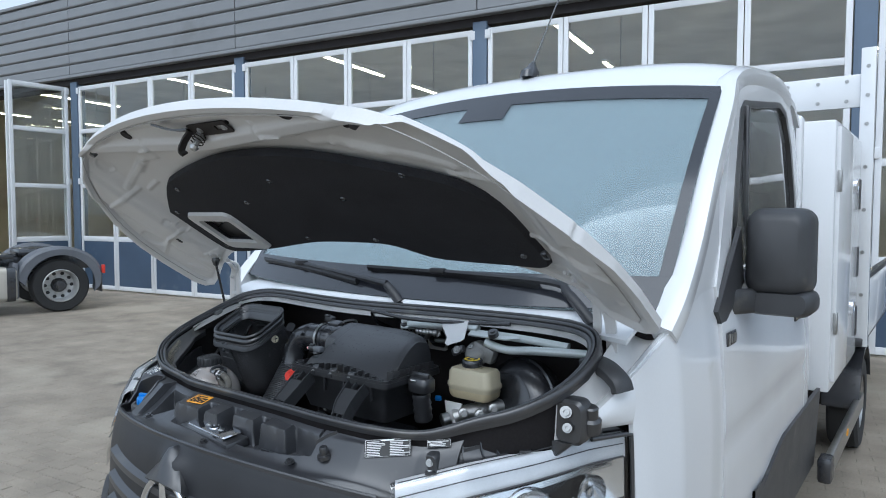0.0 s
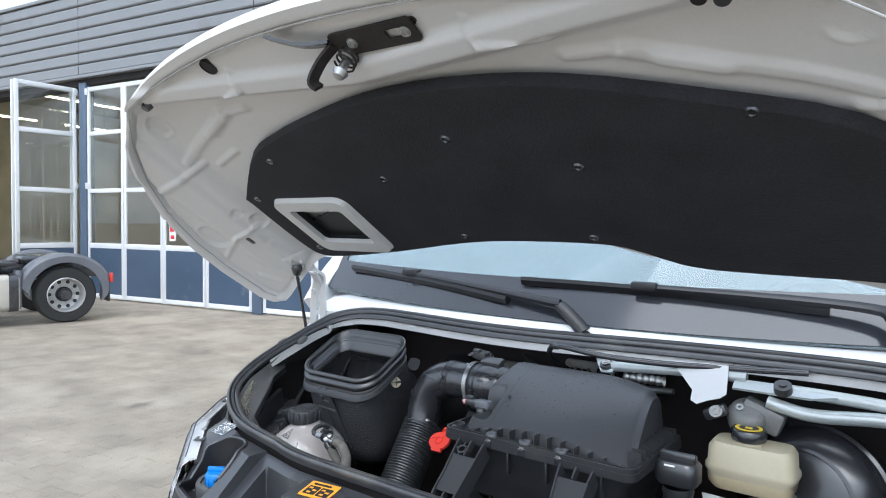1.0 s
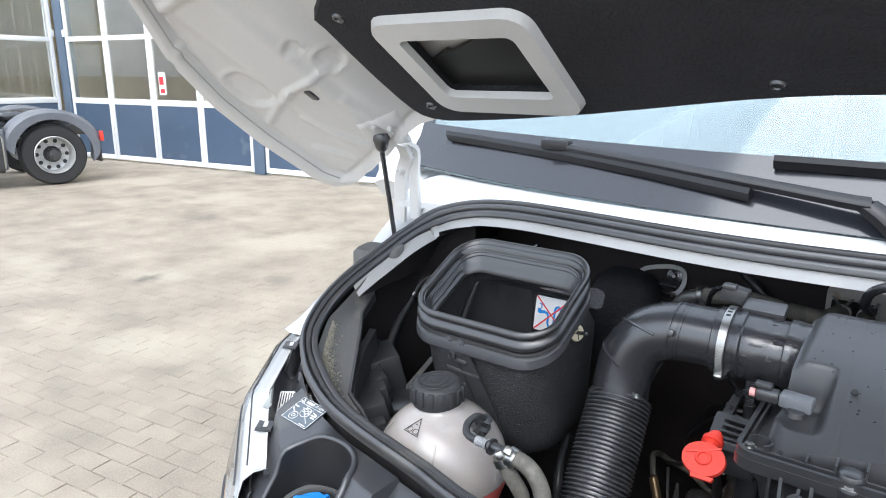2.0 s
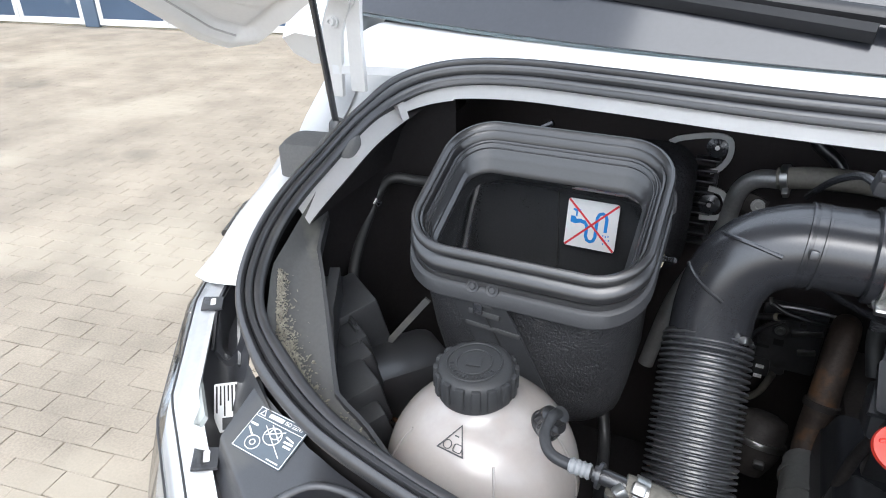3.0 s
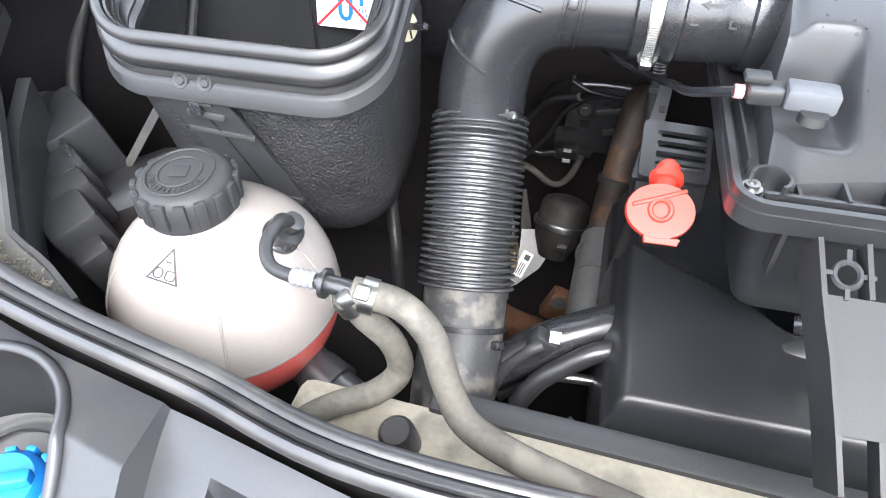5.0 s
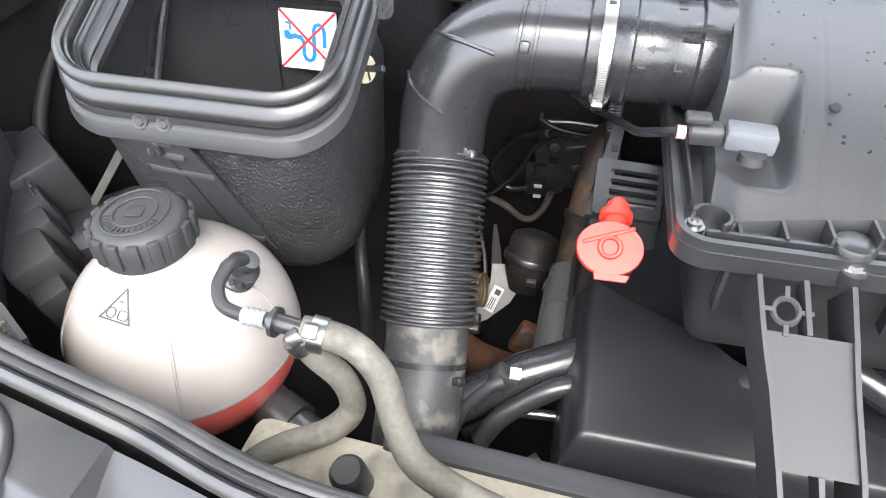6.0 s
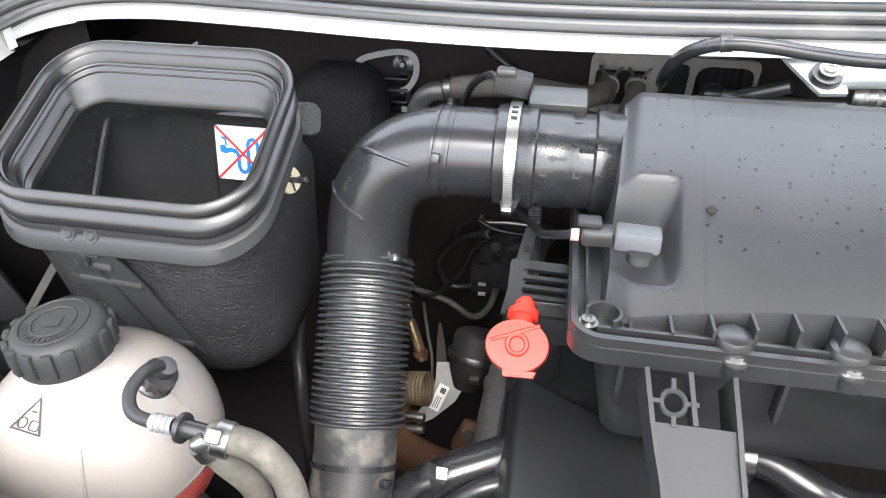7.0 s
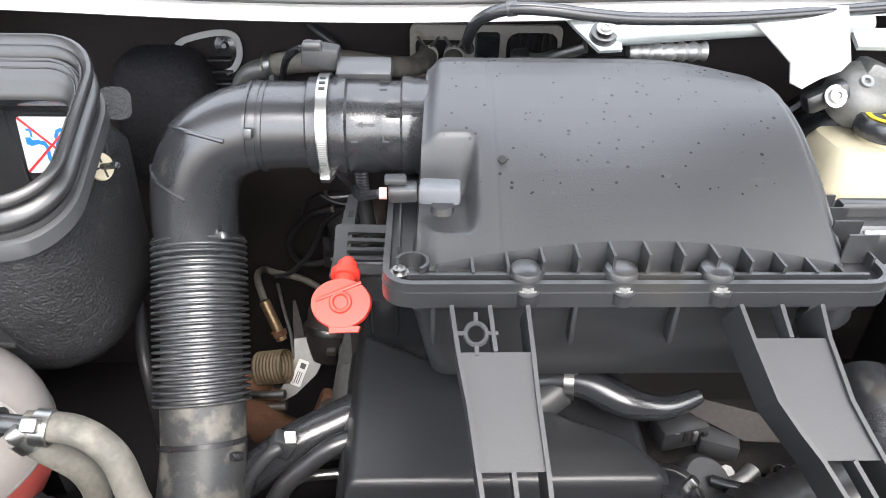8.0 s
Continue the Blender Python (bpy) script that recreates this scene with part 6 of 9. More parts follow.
inside = [rim_ring(-0.021, 0.032, n=5), rim_ring(-0.016, 0.046, n=5), tilt_ring((-0.4235, 0.633, 1.318), 0.214, 0.176, 0.35, 0.042), tilt_ring((-0.422, 0.634, 1.285), 0.206, 0.166, 0.22, 0.044), tilt_ring((-0.418, 0.638, 1.22), 0.184, 0.150, 0.1, 0.045),
          tilt_ring((-0.414, 0.640, 1.16), 0.145, 0.120, 0.03, 0.045), tilt_ring((-0.413, 0.635, 1.150), 0.08, 0.07, 0.0, 0.03)]
bm = loft(bmesh.new(), inside, caps=False)
bm.faces.new([bm.verts.new(p) for p in inside[-1]])
INBOX = pbr("smooth_black_liner", (0.036, 0.037, 0.039), 0.22, vary=0.25, scale=9.0, bump=0.05, grain=500.0, spec=1.0)
inn = part("inner_liner", bm, INBOX, bin_, "smooth black inside of the intake", smooth=60)
part("inner_rib", TUBE_([(-0.524, 0.700, 1.362), (-0.525, 0.670, 1.325), (-0.520, 0.632, 1.285)], 0.0042, 8), SATIN, inn)
part("inner_seam", TUBE_([(-0.434, 0.712, 1.362), (-0.432, 0.7165, 1.32), (-0.427, 0.708, 1.25)], 0.0012, 6), INK, inn)
ear = part("collar_ear", P(rounded(0.028, 0.034, 0.010, 4), Matrix.Translation((-0.313, 0.700, 1.358)) @ axes((0.45, -0.6, 0.65), (1, 0, 0.2)), 0.004), BINFL, bin_, "rounded plastic ear of the collar")
screw = part("push_nut", L((-0.3035, 0.6225, 1.3290), (1, -0.45, 0.3), ((0, 0.002), (0.012, 0.002), (0.013, 0.0)), 20), CREAM, bin_, "cream push nut on a black stud")
part("stud", L((-0.3025, 0.6225, 1.3290), (1, -0.45, 0.3), ((0, 0.022), (0.003, 0.021), (0.003, 0)), 10), SATIN, screw)
for k in range(4):
    part("nut_slit", B(Vector((-0.3015, 0.6217, 1.3297)) + axes((1, -0.45, 0.3)).to_3x3() @ Vector((0.007 * math.cos(k * math.pi / 2 + 0.5), 0.007 * math.sin(k * math.pi / 2 + 0.5), 0.0012)), (0.007, 0.0014, 0.001), axes((1, -0.45, 0.3)).to_3x3() @ Matrix.Rotation(k * math.pi / 2 + 0.5, 3, "Z")), INK, screw)


def bin_front(x, z):
    """The shell's front face at x, z."""
    return lerp(((1.15, 0.5610), (1.181, 0.5505), (1.222, 0.5435), (1.262, 0.5360), (1.300, 0.5255), (1.318, 0.5210)), z) - 0.0015


# Lighter grey puts the strap's glints into the colour of its bars.
ARMS_ = pbr("strap_grey", (0.055, 0.055, 0.056), 0.4, vary=0.15, scale=20.0)
strap = part("strap", sheet(bmesh.new(), lambda u, v: (-0.487 + 0.058 * u + 0.050 * v, bin_front(0, 1.300 - 0.13 * v), 1.300 - 0.13 * v), 4, 12, 0.003, (0, -1, 0.2)), GREYP, bin_, "flat black plastic strap")
for v in (0.04, 0.16):
    part("strap_bar", B((-0.458 + 0.050 * v, bin_front(0, 1.300 - 0.13 * v) - 0.003, 1.300 - 0.13 * v), (0.034, 0.004, 0.007), Matrix.Rotation(radians(4), 3, "Y"), 0.0015), ARMS_, strap)
for v in (0.31, 0.86):
    part("strap_bar", B((-0.458 + 0.050 * v, bin_front(0, 1.300 - 0.13 * v) - 0.003, 1.300 - 0.13 * v), (0.060, 0.004, 0.006), Matrix.Rotation(radians(4), 3, "Y"), 0.0015), ARMS_, strap, "paler edge bar of the strap, coloured for its glint")
part("strap_groove", sheet(bmesh.new(), lambda u, v: (-0.4588 + 0.0016 * u + 0.050 * v, bin_front(0, 1.300 - 0.13 * v) - 0.0036, 1.300 - 0.13 * v), 1, 12, 0.0006, (0, -1, 0.2)), INK, strap)
part("strap_catch", B((-0.455, bin_front(0, 1.288) - 0.005, 1.288), (0.010, 0.006, 0.014), None, 0.0015), SATIN, strap)
for x in (-0.461, -0.440):
    part("rivet", L((x, 0.5225, 1.312), (0, -1, 0.35), ((0, 0.003), (0.003, 0.003), (0.004, 0.0018), (0.0065, 0.0024), (0.0078, 0)), 16), GREYP, bin_)

# sticker: no hosing out
SM = Matrix.Translation((-0.389, 0.7060, 1.3125)) @ Matrix(((1, 0, 0, 0), (0, 0.16, -1, 0), (0, 0.99, 0.16, 0), (0, 0, 0, 1)))
stk = thing("warning_sticker", "white sticker with a blue tap and hose crossed out in red", "sticker", (-0.389, 0.7035, 1.3125))
part("backing", P(rounded(0.060, 0.058, 0.003, 2), SM, 0.0008), PAPER, stk, smooth=0)
for a in (44, -44):
    part("cross_bar", P([(-0.040, -0.0012), (0.040, -0.0012), (0.040, 0.0012), (-0.040, 0.0012)], SM @ Matrix.Translation((0, 0, 0.0011)) @ Matrix.Rotation(radians(a), 4, "Z"), 0.0003), REDINK, stk, smooth=0)
hose_p = [(-0.0125, 0.003), (-0.008, 0.003), (-0.005, -0.002), (-0.005, -0.014), (-0.003, -0.0185), (0.0005, -0.020), (0.004, -0.0185), (0.006, -0.014), (0.006, 0.010), (0.008, 0.0145), (0.0115, 0.016), (0.015, 0.0145), (0.017, 0.010), (0.017, -0.006)]
part("hose_mark", sweep(bmesh.new(), [SM @ Vector((x, y, 0.0012)) for x, y in hose_p], [(-0.0019, -0.0002), (0.0019, -0.0002), (0.0019, 0.0002), (-0.0019, 0.0002)], up=SM.to_3x3() @ Vector((0, 0, 1))), BLUEINK, stk, smooth=0)
part("tap_mark", P([(-0.025, 0.004), (-0.020, 0.004), (-0.018, 0.001), (-0.012, 0.002), (-0.008, -0.004), (-0.013, -0.003), (-0.020, -0.005), (-0.025, -0.003)], SM @ Matrix.Translation((0, 0.004, 0.001)), 0.0003), BLUEINK, stk, smooth=0)
part("tap_mark", P([(-0.0195, 0.008), (-0.0175, 0.008), (-0.0175, 0.014), (-0.014, 0.015), (-0.014, 0.017), (-0.023, 0.017), (-0.023, 0.015), (-0.0195, 0.014)], SM @ Matrix.Translation((0, 0.0, 0.001)), 0.0003), BLUEINK, stk, smooth=0)
for x, y in ((0.015, -0.010), (0.018, -0.011), (0.021, -0.010), (0.014, -0.015), (0.018, -0.016), (0.022, -0.015), (0.016, -0.020), (0.020, -0.020)):
    part("drop_mark", P(rounded(0.0012, 0.0022, 0.0004, 1, x, y), SM @ Matrix.Translation((0, 0, 0.001)), 0.0003), BLUEINK, stk, smooth=0)

# ---- intake hose: airflow tube, elbow, bellows, lower pipe ----
hose = thing("intake_hose", "black ribbed air intake hose bending down to the engine", "hose", (-0.225, 0.43, 0.95))
AX = (0.670, 1.350)
el = [(-0.095, *AX), (-0.150, AX[0], AX[1]), (-0.184, 0.669, 1.346), (-0.214, 0.667, 1.331), (-0.2335, 0.663, 1.303), (-0.2405, 0.657, 1.268), (-0.2410, 0.648, 1.230)]
part("elbow", TUBE_(el, 0.0412, 32, steps=8), SATIN, hose, "smooth black rubber elbow", smooth=80)
b0, b1 = Vector((-0.2410, 0.651, 1.232)), Vector((-0.2305, 0.545, 1.106))
ax = (b1 - b0).normalized()
ln = (b1 - b0).length
rows = []
RIBS = 26
for i in range(RIBS):
    h = ln * i / RIBS
    s = ln / RIBS
    rows += [(0.0385, h), (0.0440, h + s * 0.06), (0.0462, h + s * 0.16), (0.0468, h + s * 0.32), (0.0462, h + s * 0.48), (0.0440, h + s * 0.58), (0.0385, h + s * 0.66)]
part("bellows", L(b0, ax, rows, 48), BELLOWS, hose, "finely ribbed black bellows", smooth=62)
low_p = [b1 - ax * 0.006, b1 + ax * 0.045, (-0.226, 0.472, 1.035), (-0.224, 0.432, 0.975), (-0.222, 0.41, 0.90)]
part("lower_pipe", TUBE_(low_p, 0.0405, 28, steps=5), DUSTYPIPE, hose, "dusty grey lower pipe")


def band_clamp(parent, c, axis, r, w, material, lug, name="hose_clamp", label=""):
    cl = part(name, L(Vector(c) - Vector(axis).normalized() * w / 2, axis, ((r - 0.001, 0), (r + 0.0014, 0), (r + 0.0014, w), (r - 0.001, w)), 40), material, parent, label)
    d = Vector(lug).normalized()
    part("clamp_lug", B(Vector(c) + d * (r + 0.005), (0.010, 0.010, max(w, 0.008)), axes(axis, d).to_3x3(), 0.002), material, cl)
    return cl


band_clamp(hose, b0 + ax * 0.001, ax, 0.0432, 0.006, STEEL, (0.75, -0.55, 0.5), label="thin steel hose clamp")
band_clamp(hose, b1 + ax * 0.034, ax, 0.0420, 0.005, SATIN, (0.9, -0.6, 0.2))
band_clamp(hose, (-0.168, AX[0], AX[1] - 0.001), (-1, 0, 0.08), 0.0416, 0.006, SATIN, (0, -0.95, 0.25))
for dx in (-0.007, 0.007):
    part("mould_ring", L((-0.168 + dx, AX[0], AX[1] - 0.001), (-1, 0, 0.08), ((0.0405, -0.002), (0.0432, -0.0012), (0.0432, 0.0012), (0.0405, 0.002)), 40), SATIN, hose)
big = band_clamp(hose, (-0.104, *AX), (-1, 0, 0), 0.0475, 0.010, STEEL, (0, -0.75, -0.65), label="bright steel screw clamp")
for k in range(20):
    a = radians(172 + 2.6 * k)
    part("band_notch", B((-0.104, AX[0] + 0.0492 * math.cos(a), AX[1] + 0.0492 * math.sin(a)), (0.0075, 0.0009, 0.0012), Matrix.Rotation(a - math.pi / 2, 3, "X")), ALU, big)
part("clamp_screw", L((-0.104, AX[0] - 0.0420, AX[1] - 0.026), (0, 0.5, -0.86), [(0.0058 - 0.0010 * (i % 2), 0.0012 * i) for i in range(10)], 14), STEEL, big, "threaded clamp screw")
bolt(big, (-0.103, AX[0] - 0.034, AX[1] - 0.031), (0.1, 0.5, -0.8), 0.0055, 0.010, STEEL)
for k in range(3):
    a = radians(98 + 9 * k)
    part("band_slot", B((-0.104, AX[0] + 0.0491 * math.cos(a), AX[1] + 0.0491 * math.sin(a)), (0.0055, 0.0028, 0.0008), Matrix.Rotation(a - math.pi / 2, 3, "X")), INK, big)
part("cuff", L((-0.120, *AX), (1, 0, 0), ((0.0425, 0), (0.046, 0.002), (0.046, 0.028), (0.0475, 0.030), (0.0475, 0.036), (0.045, 0.038)), 40), SATIN, hose)
for pts in (((-0.2575, 0.655, 1.362), (-0.250, 0.635, 1.370), (-0.228, 0.624, 1.365), (-0.192, 0.625, 1.352)), ((-0.2865, 0.655, 1.318), (-0.280, 0.625, 1.318), (-0.262, 0.610, 1.310), (-0.233, 0.604, 1.298))):
    c = []
    for p in pts:
        p = Vector(p)
        q = min((Vector(e) for e in curve_points(el, 10)), key=lambda e: (e - p).length)
        c.append(q + (p - q).normalized() * 0.0412)
    part("mould_rib", tube(bmesh.new(), c, 0.0024, 8), SATIN, hose)
maf = thing("airflow_meter", "black airflow meter tube with a plugged-in sensor", "airflow meter", (-0.05, 0.661, 1.285))
part("meter_tube", L((-0.088, *AX), (1, 0, 0), ((0.040, -0.012), (0.0445, 0.0), (0.0445, 0.034), (0.043, 0.036), (0.043, 0.054), (0.047, 0.056), (0.047, 0.064), (0.0455, 0.066), (0.0455, 0.110)), 44), SATIN, maf, "black plastic meter tube", smooth=50)
part("sensor_base", B((-0.066, 0.6760, 1.3900), (0.046, 0.040, 0.010), Matrix.Rotation(radians(20), 3, "X"), 0.003), PLASTIC, maf)
sn = part("sensor", B((-0.068, 0.6840, 1.4000), (0.052, 0.028, 0.012), Matrix.Rotation(radians(20), 3, "X"), 0.004), PLASTIC, maf, "black sensor block")
for i in range(4):
    part("sensor_fin", B((-0.066, 0.657 - 0.003 * i, 1.390 - 0.003 * i), (0.040, 0.003, 0.002)), GREYP, sn)
cn = part("plug", B((-0.110, 0.7020, 1.4080), (0.034, 0.024, 0.020), Matrix.Rotation(radians(10), 3, "Y"), 0.003), GREYP, maf, "grey cable plug")
part("plug_lock", B((-0.116, 0.6940, 1.4190), (0.018, 0.012, 0.008), None, 0.002), PLASTIC, cn)
part("cable", TUBE_([(-0.122, 0.708, 1.405), (-0.135, 0.732, 1.405), (-0.155, 0.76, 1.385), (-0.17, 0.80, 1.35)], 0.004, 8), SATIN, cn)
for x in (-0.078, -0.050):
    part("meter_mark", P([(0, 0), (0.006, 0), (0.006, 0.0015), (0.0015, 0.0015), (0.0015, 0.006), (0, 0.006)], Matrix.Translation((x, 0.6265, 1.352)) @ Matrix(((1, 0, 0, 0), (0, 0.26, -0.96, 0), (0, 0.96, 0.26, 0), (0, 0, 0, 1))), 0.0012), GREYP, maf)
AM = Matrix.Translation((-0.064, 0.6285, 1.368)) @ Matrix(((1, 0, 0, 0), (0, 0.42, -0.91, 0), (0, 0.91, 0.42, 0), (0, 0, 0, 1)))
part("flow_arrow", P([(-0.009, 0.0), (-0.003, 0.0032), (-0.003, 0.0012), (0.008, 0.0012), (0.008, -0.0012), (-0.003, -0.0012), (-0.003, -0.0032)], AM, 0.0012), GREYP, maf)
for dz in (0.0, 0.007):
    part("meter_rail", B((-0.02, 0.633 + dz * 0.6, 1.376 + dz), (0.05, 0.003, 0.003)), SATIN, maf)

# ---- air filter housing ----
fh = thing("air_filter_housing", "large black plastic air filter housing with a humped bolted lid", "air filter housing", (0.15, 0.58, 1.18))
LPROF = ((0.492, 1.3235), (0.51, 1.3345), (0.53, 1.346), (0.55, 1.357), (0.57, 1.367), (0.59, 1.3765), (0.61, 1.3855), (0.63, 1.3935), (0.65, 1.4005), (0.672, 1.406), (0.69, 1.404), (0.705, 1.392), (0.712, 1.372))


def step(a, b, t):
    t = min(1, max(0, (t - a) / (b - a)))
    return t * t * (3 - 2 * t)


def lid(u, v):
    y = 0.492 + 0.22 * v
    xl, xr = -0.024 + 0.012 * v, 0.328 - 0.026 * v
    x = xl + (xr - xl) * u
    front = 1.301 + 0.026 * math.sin(math.pi * min(1, max(0, u)))
    z = lerp(LPROF, y) - (1.327 - front) * (1 - step(0.475, 0.61, y))
    side = min(u, 1 - u)
    z -= 0.012 * (1 - step(0, 0.06, side)) ** 2
    if v > 0.6:
        z -= 0.020 * (max(0, u - 0.62) / 0.38) ** 2 * step(0.6, 0.9, v)
    notch = (1 - step(0.016, 0.030, x + 0.10 * max(0, abs(y - 0.545) - 0.024))) * (1 - step(0.572, 0.586, y)) * step(0.503, 0.517, y)
    z = z * (1 - notch) + min(z, 1.318) * notch
    z -= 0.0009 * math.exp(-((x - 0.042) / 0.0013) ** 2) * (1 - notch)
    return (x, y, z)


LIDP = pbr("matt_black_lid", (0.040, 0.041, 0.045), 0.40, vary=0.2, scale=6.0, bump=0.2, grain=600.0, spec=0.9, stain=(0.075, 0.074, 0.072), stain_at=0.66, stain_scale=26.0)
bm = sheet(bmesh.new(), lid, 200, 130)
part("lid", bm, LIDP, fh, "smooth humped black lid with water spots", smooth=50)
bm = bmesh.new()
nu, nv = 60, 30
per = [lid(i / nu, 0) for i in range(nu)] + [lid(1, j / nv) for j in range(nv)] + [lid(1 - i / nu, 1) for i in range(nu)] + [lid(0, 1 - j / nv) for j in range(nv)]
cxy = Vector((0.148, 0.60))
loft(bm, [[Vector(p) for p in per], [Vector((p[0] + (0.004 if p[0] > cxy.x else -0.004), p[1] + (0.002 if p[1] > cxy.y else -0.002), 1.296)) for p in per]], caps=False)
part("lid_skirt", bm, LIDP, fh, smooth=30)
fl_out = rounded(0.395, 0.255, 0.022, 5, 0.148, 0.5875)
part("flange", P(fl_out, Matrix.Translation((0, 0, 1.284)), 0.013), PLASTIC, fh, "black flange round the lid", smooth=30)
part("flange_lip", sweep(bmesh.new(), [Vector((x, y, 1.299)) for x, y in rounded(0.388, 0.248, 0.020, 5, 0.148, 0.5875)], [(-0.0025, -0.004), (0.0025, -0.004), (0.0025, 0.006), (-0.0025, 0.006)], closed=True, up=(0, 0, 1)), PLASTIC, fh, smooth=30)
part("flange_lip", sweep(bmesh.new(), [Vector((-0.03 + 0.355 * i / 20, 0.473, 1.299)) for i in range(21)], [(-0.0015, -0.002), (0.0015, -0.002), (0.0015, 0.007), (-0.0015, 0.007)], up=(0, 0, 1)), PLASTIC, fh, smooth=30)
lower = [[Vector((0.148 + a * k, 0.586 + b * k2, z)) for a, b in rounded(0.37, 0.225, 0.02, 4)] for z, k, k2 in ((1.284, 1, 1), (1.268, 0.985, 0.98), (1.262, 0.95, 0.94), (1.225, 0.91, 0.88), (1.205, 0.89, 0.85), (1.175, 0.86, 0.74))]
part("lower_shell", loft(bmesh.new(), lower), PLASTIC, fh, "black lower shell", smooth=40)
for x in (0.0605, 0.133, 0.207):
    bo = part("boss", L((x, 0.4760, 1.290), (0, 0, 1), ((0.0135, 0.0), (0.0135, 0.016), (0.0122, 0.0195), (0.0085, 0.0215), (0.004, 0.0222), (0, 0.0223)), 22), PLASTIC, fh, smooth=40)
    part("bolt_seat", L((x, 0.4635, 1.288), (0, -0.1, 1), ((0.0085, 0), (0.0085, 0.0100), (0.007, 0.0105), (0, 0.0105)), 18), PLASTIC, bo)
    bolt(bo, (x, 0.4635, 1.298), (0, -0.25, 1), 0.0048, 0.004, ALU)
for i in range(13):
    u = 0.05 + 0.90 * i / 12
    x, y, z = lid(u, 0.0)
    part("rib", B((x, 0.482, (1.297 + z) / 2 - 0.002), (0.0022, 0.020, z - 1.297 + 0.004)), PLASTIC, fh, smooth=0)
for i in range(9):
    part("side_rib", B((0.330, 0.50 + 0.022 * i, 1.311), (0.024, 0.002, 0.026)), PLASTIC, fh, smooth=0)
part("lid_mark", L((0.047, 0.557, 1.3605), (0, -0.5, 0.85), ((0, 0.0015), (0.0035, 0.0015), (0.004, 0)), 12), INK, fh)
part("corner_cup", sweep(bmesh.new(), [Vector((-0.026 + 0.012 * math.cos(a), 0.484 + 0.012 * math.sin(a), 1.303)) for a in [radians(-60 + 15 * i) for i in range(16)]], [(-0.0012, -0.008), (0.0012, -0.008), (0.0012, 0.008), (-0.0012, 0.008)], up=(0, 0, 1)), PLASTIC, fh)
bolt(fh, (-0.036, 0.484, 1.299), (0, 0, 1), 0.005, 0.005)
cv = part("pressure_sensor", B((-0.004, 0.5405, 1.340), (0.034, 0.020, 0.016), Matrix.Rotation(radians(-4), 3, "Z"), 0.003), pbr("grey_sensor_plastic", (0.13, 0.137, 0.15), 0.45, vary=0.15, scale=30.0), fh, "grey sensor in a recess of the lid")
part("sensor_plug", B((-0.034, 0.542, 1.339), (0.024, 0.018, 0.013), Matrix.Rotation(radians(4), 3, "Z"), 0.003), PLASTIC, cv)
part("plug_clip", B((-0.040, 0.546, 1.348), (0.018, 0.012, 0.006), None, 0.002), GREYP, cv)
part("pink_seal", L((-0.047, 0.541, 1.338), (-1, 0, 0), ((0, 0), (0.005, 0), (0.005, 0.006), (0, 0.006)), 10), pbr("pink_seal", (0.7, 0.35, 0.33), 0.5), cv)
part("sensor_cable", TUBE_([(-0.052, 0.541, 1.338), (-0.062, 0.556, 1.328), (-0.074, 0.590, 1.308), (-0.084, 0.640, 1.288), (-0.103, 0.745, 1.242), (-0.130, 0.805, 1.228), (-0.15, 0.86, 1.22)], 0.0038, 8), SATIN, cv)
part("sensor_foot", L((-0.002, 0.528, 1.329), (0, 0, 1), ((0, 0), (0.010, 0), (0.009, 0.006), (0, 0.006)), 16), PLASTIC, cv)


ARMG = pbr("grey_arm_plastic", (0.036, 0.037, 0.040), 0.52, vary=0.12, scale=9.0, bump=0.1, grain=500.0)


def arm(name, pts, w0, w1, label):
    """A sloping bracket: a flat web with raised edges, open between ribs at both ends."""
    line_ = [Vector(p) for p in pts]
    n = len(line_)
    wid = [w0 + (w1 - w0) * i / (n - 1) for i in range(n)]
    mid_ = [(line_[i], wid[i]) for i in range(1, n - 1)]
    web = loft(bmesh.new(), [[p + Vector((-w / 2, 0, 0)), p + Vector((w / 2, 0, 0)), p + Vector((w / 2, 0.003, -0.003)), p + Vector((-w / 2, 0.003, -0.003))] for p, w in mid_])
    a = part(name, web, ARMG, fh, label, smooth=20)
    flat = [(-0.0016, -0.012), (0.0016, -0.012), (0.0016, 0.003), (-0.0016, 0.003)]
    tall = [(-0.0016, -0.034), (0.0016, -0.034), (0.0016, 0.003), (-0.0016, 0.003)]
    for s_ in (-0.5, 0.5):
        part("arm_edge", sweep(bmesh.new(), [p + Vector((w * s_, 0, 0)) for p, w in zip(line_, wid)], tall, up=(0, -0.7, 0.7)), ARMG, a, smooth=0)
    for i0 in (0, n - 2):
        part("arm_rib", sweep(bmesh.new(), [line_[i0], line_[i0 + 1]], flat, up=(0, -0.7, 0.7)), ARMG, a, smooth=0)
    return a


arm("support_arm", [(0.031, 0.450, 1.293), (0.034, 0.421, 1.274), (0.036, 0.405, 1.263), (0.038, 0.390, 1.2535), (0.042, 0.352, 1.230), (0.045, 0.325, 1.210)], 0.056, 0.044, "grey plastic support arm with openings")
arm("support_arm", [(0.2485, 0.450, 1.293), (0.2505, 0.429, 1.279), (0.2575, 0.391, 1.254), (0.266, 0.372, 1.242), (0.274, 0.357, 1.232), (0.288, 0.327, 1.210)], 0.061, 0.038, "grey plastic support arm with openings")
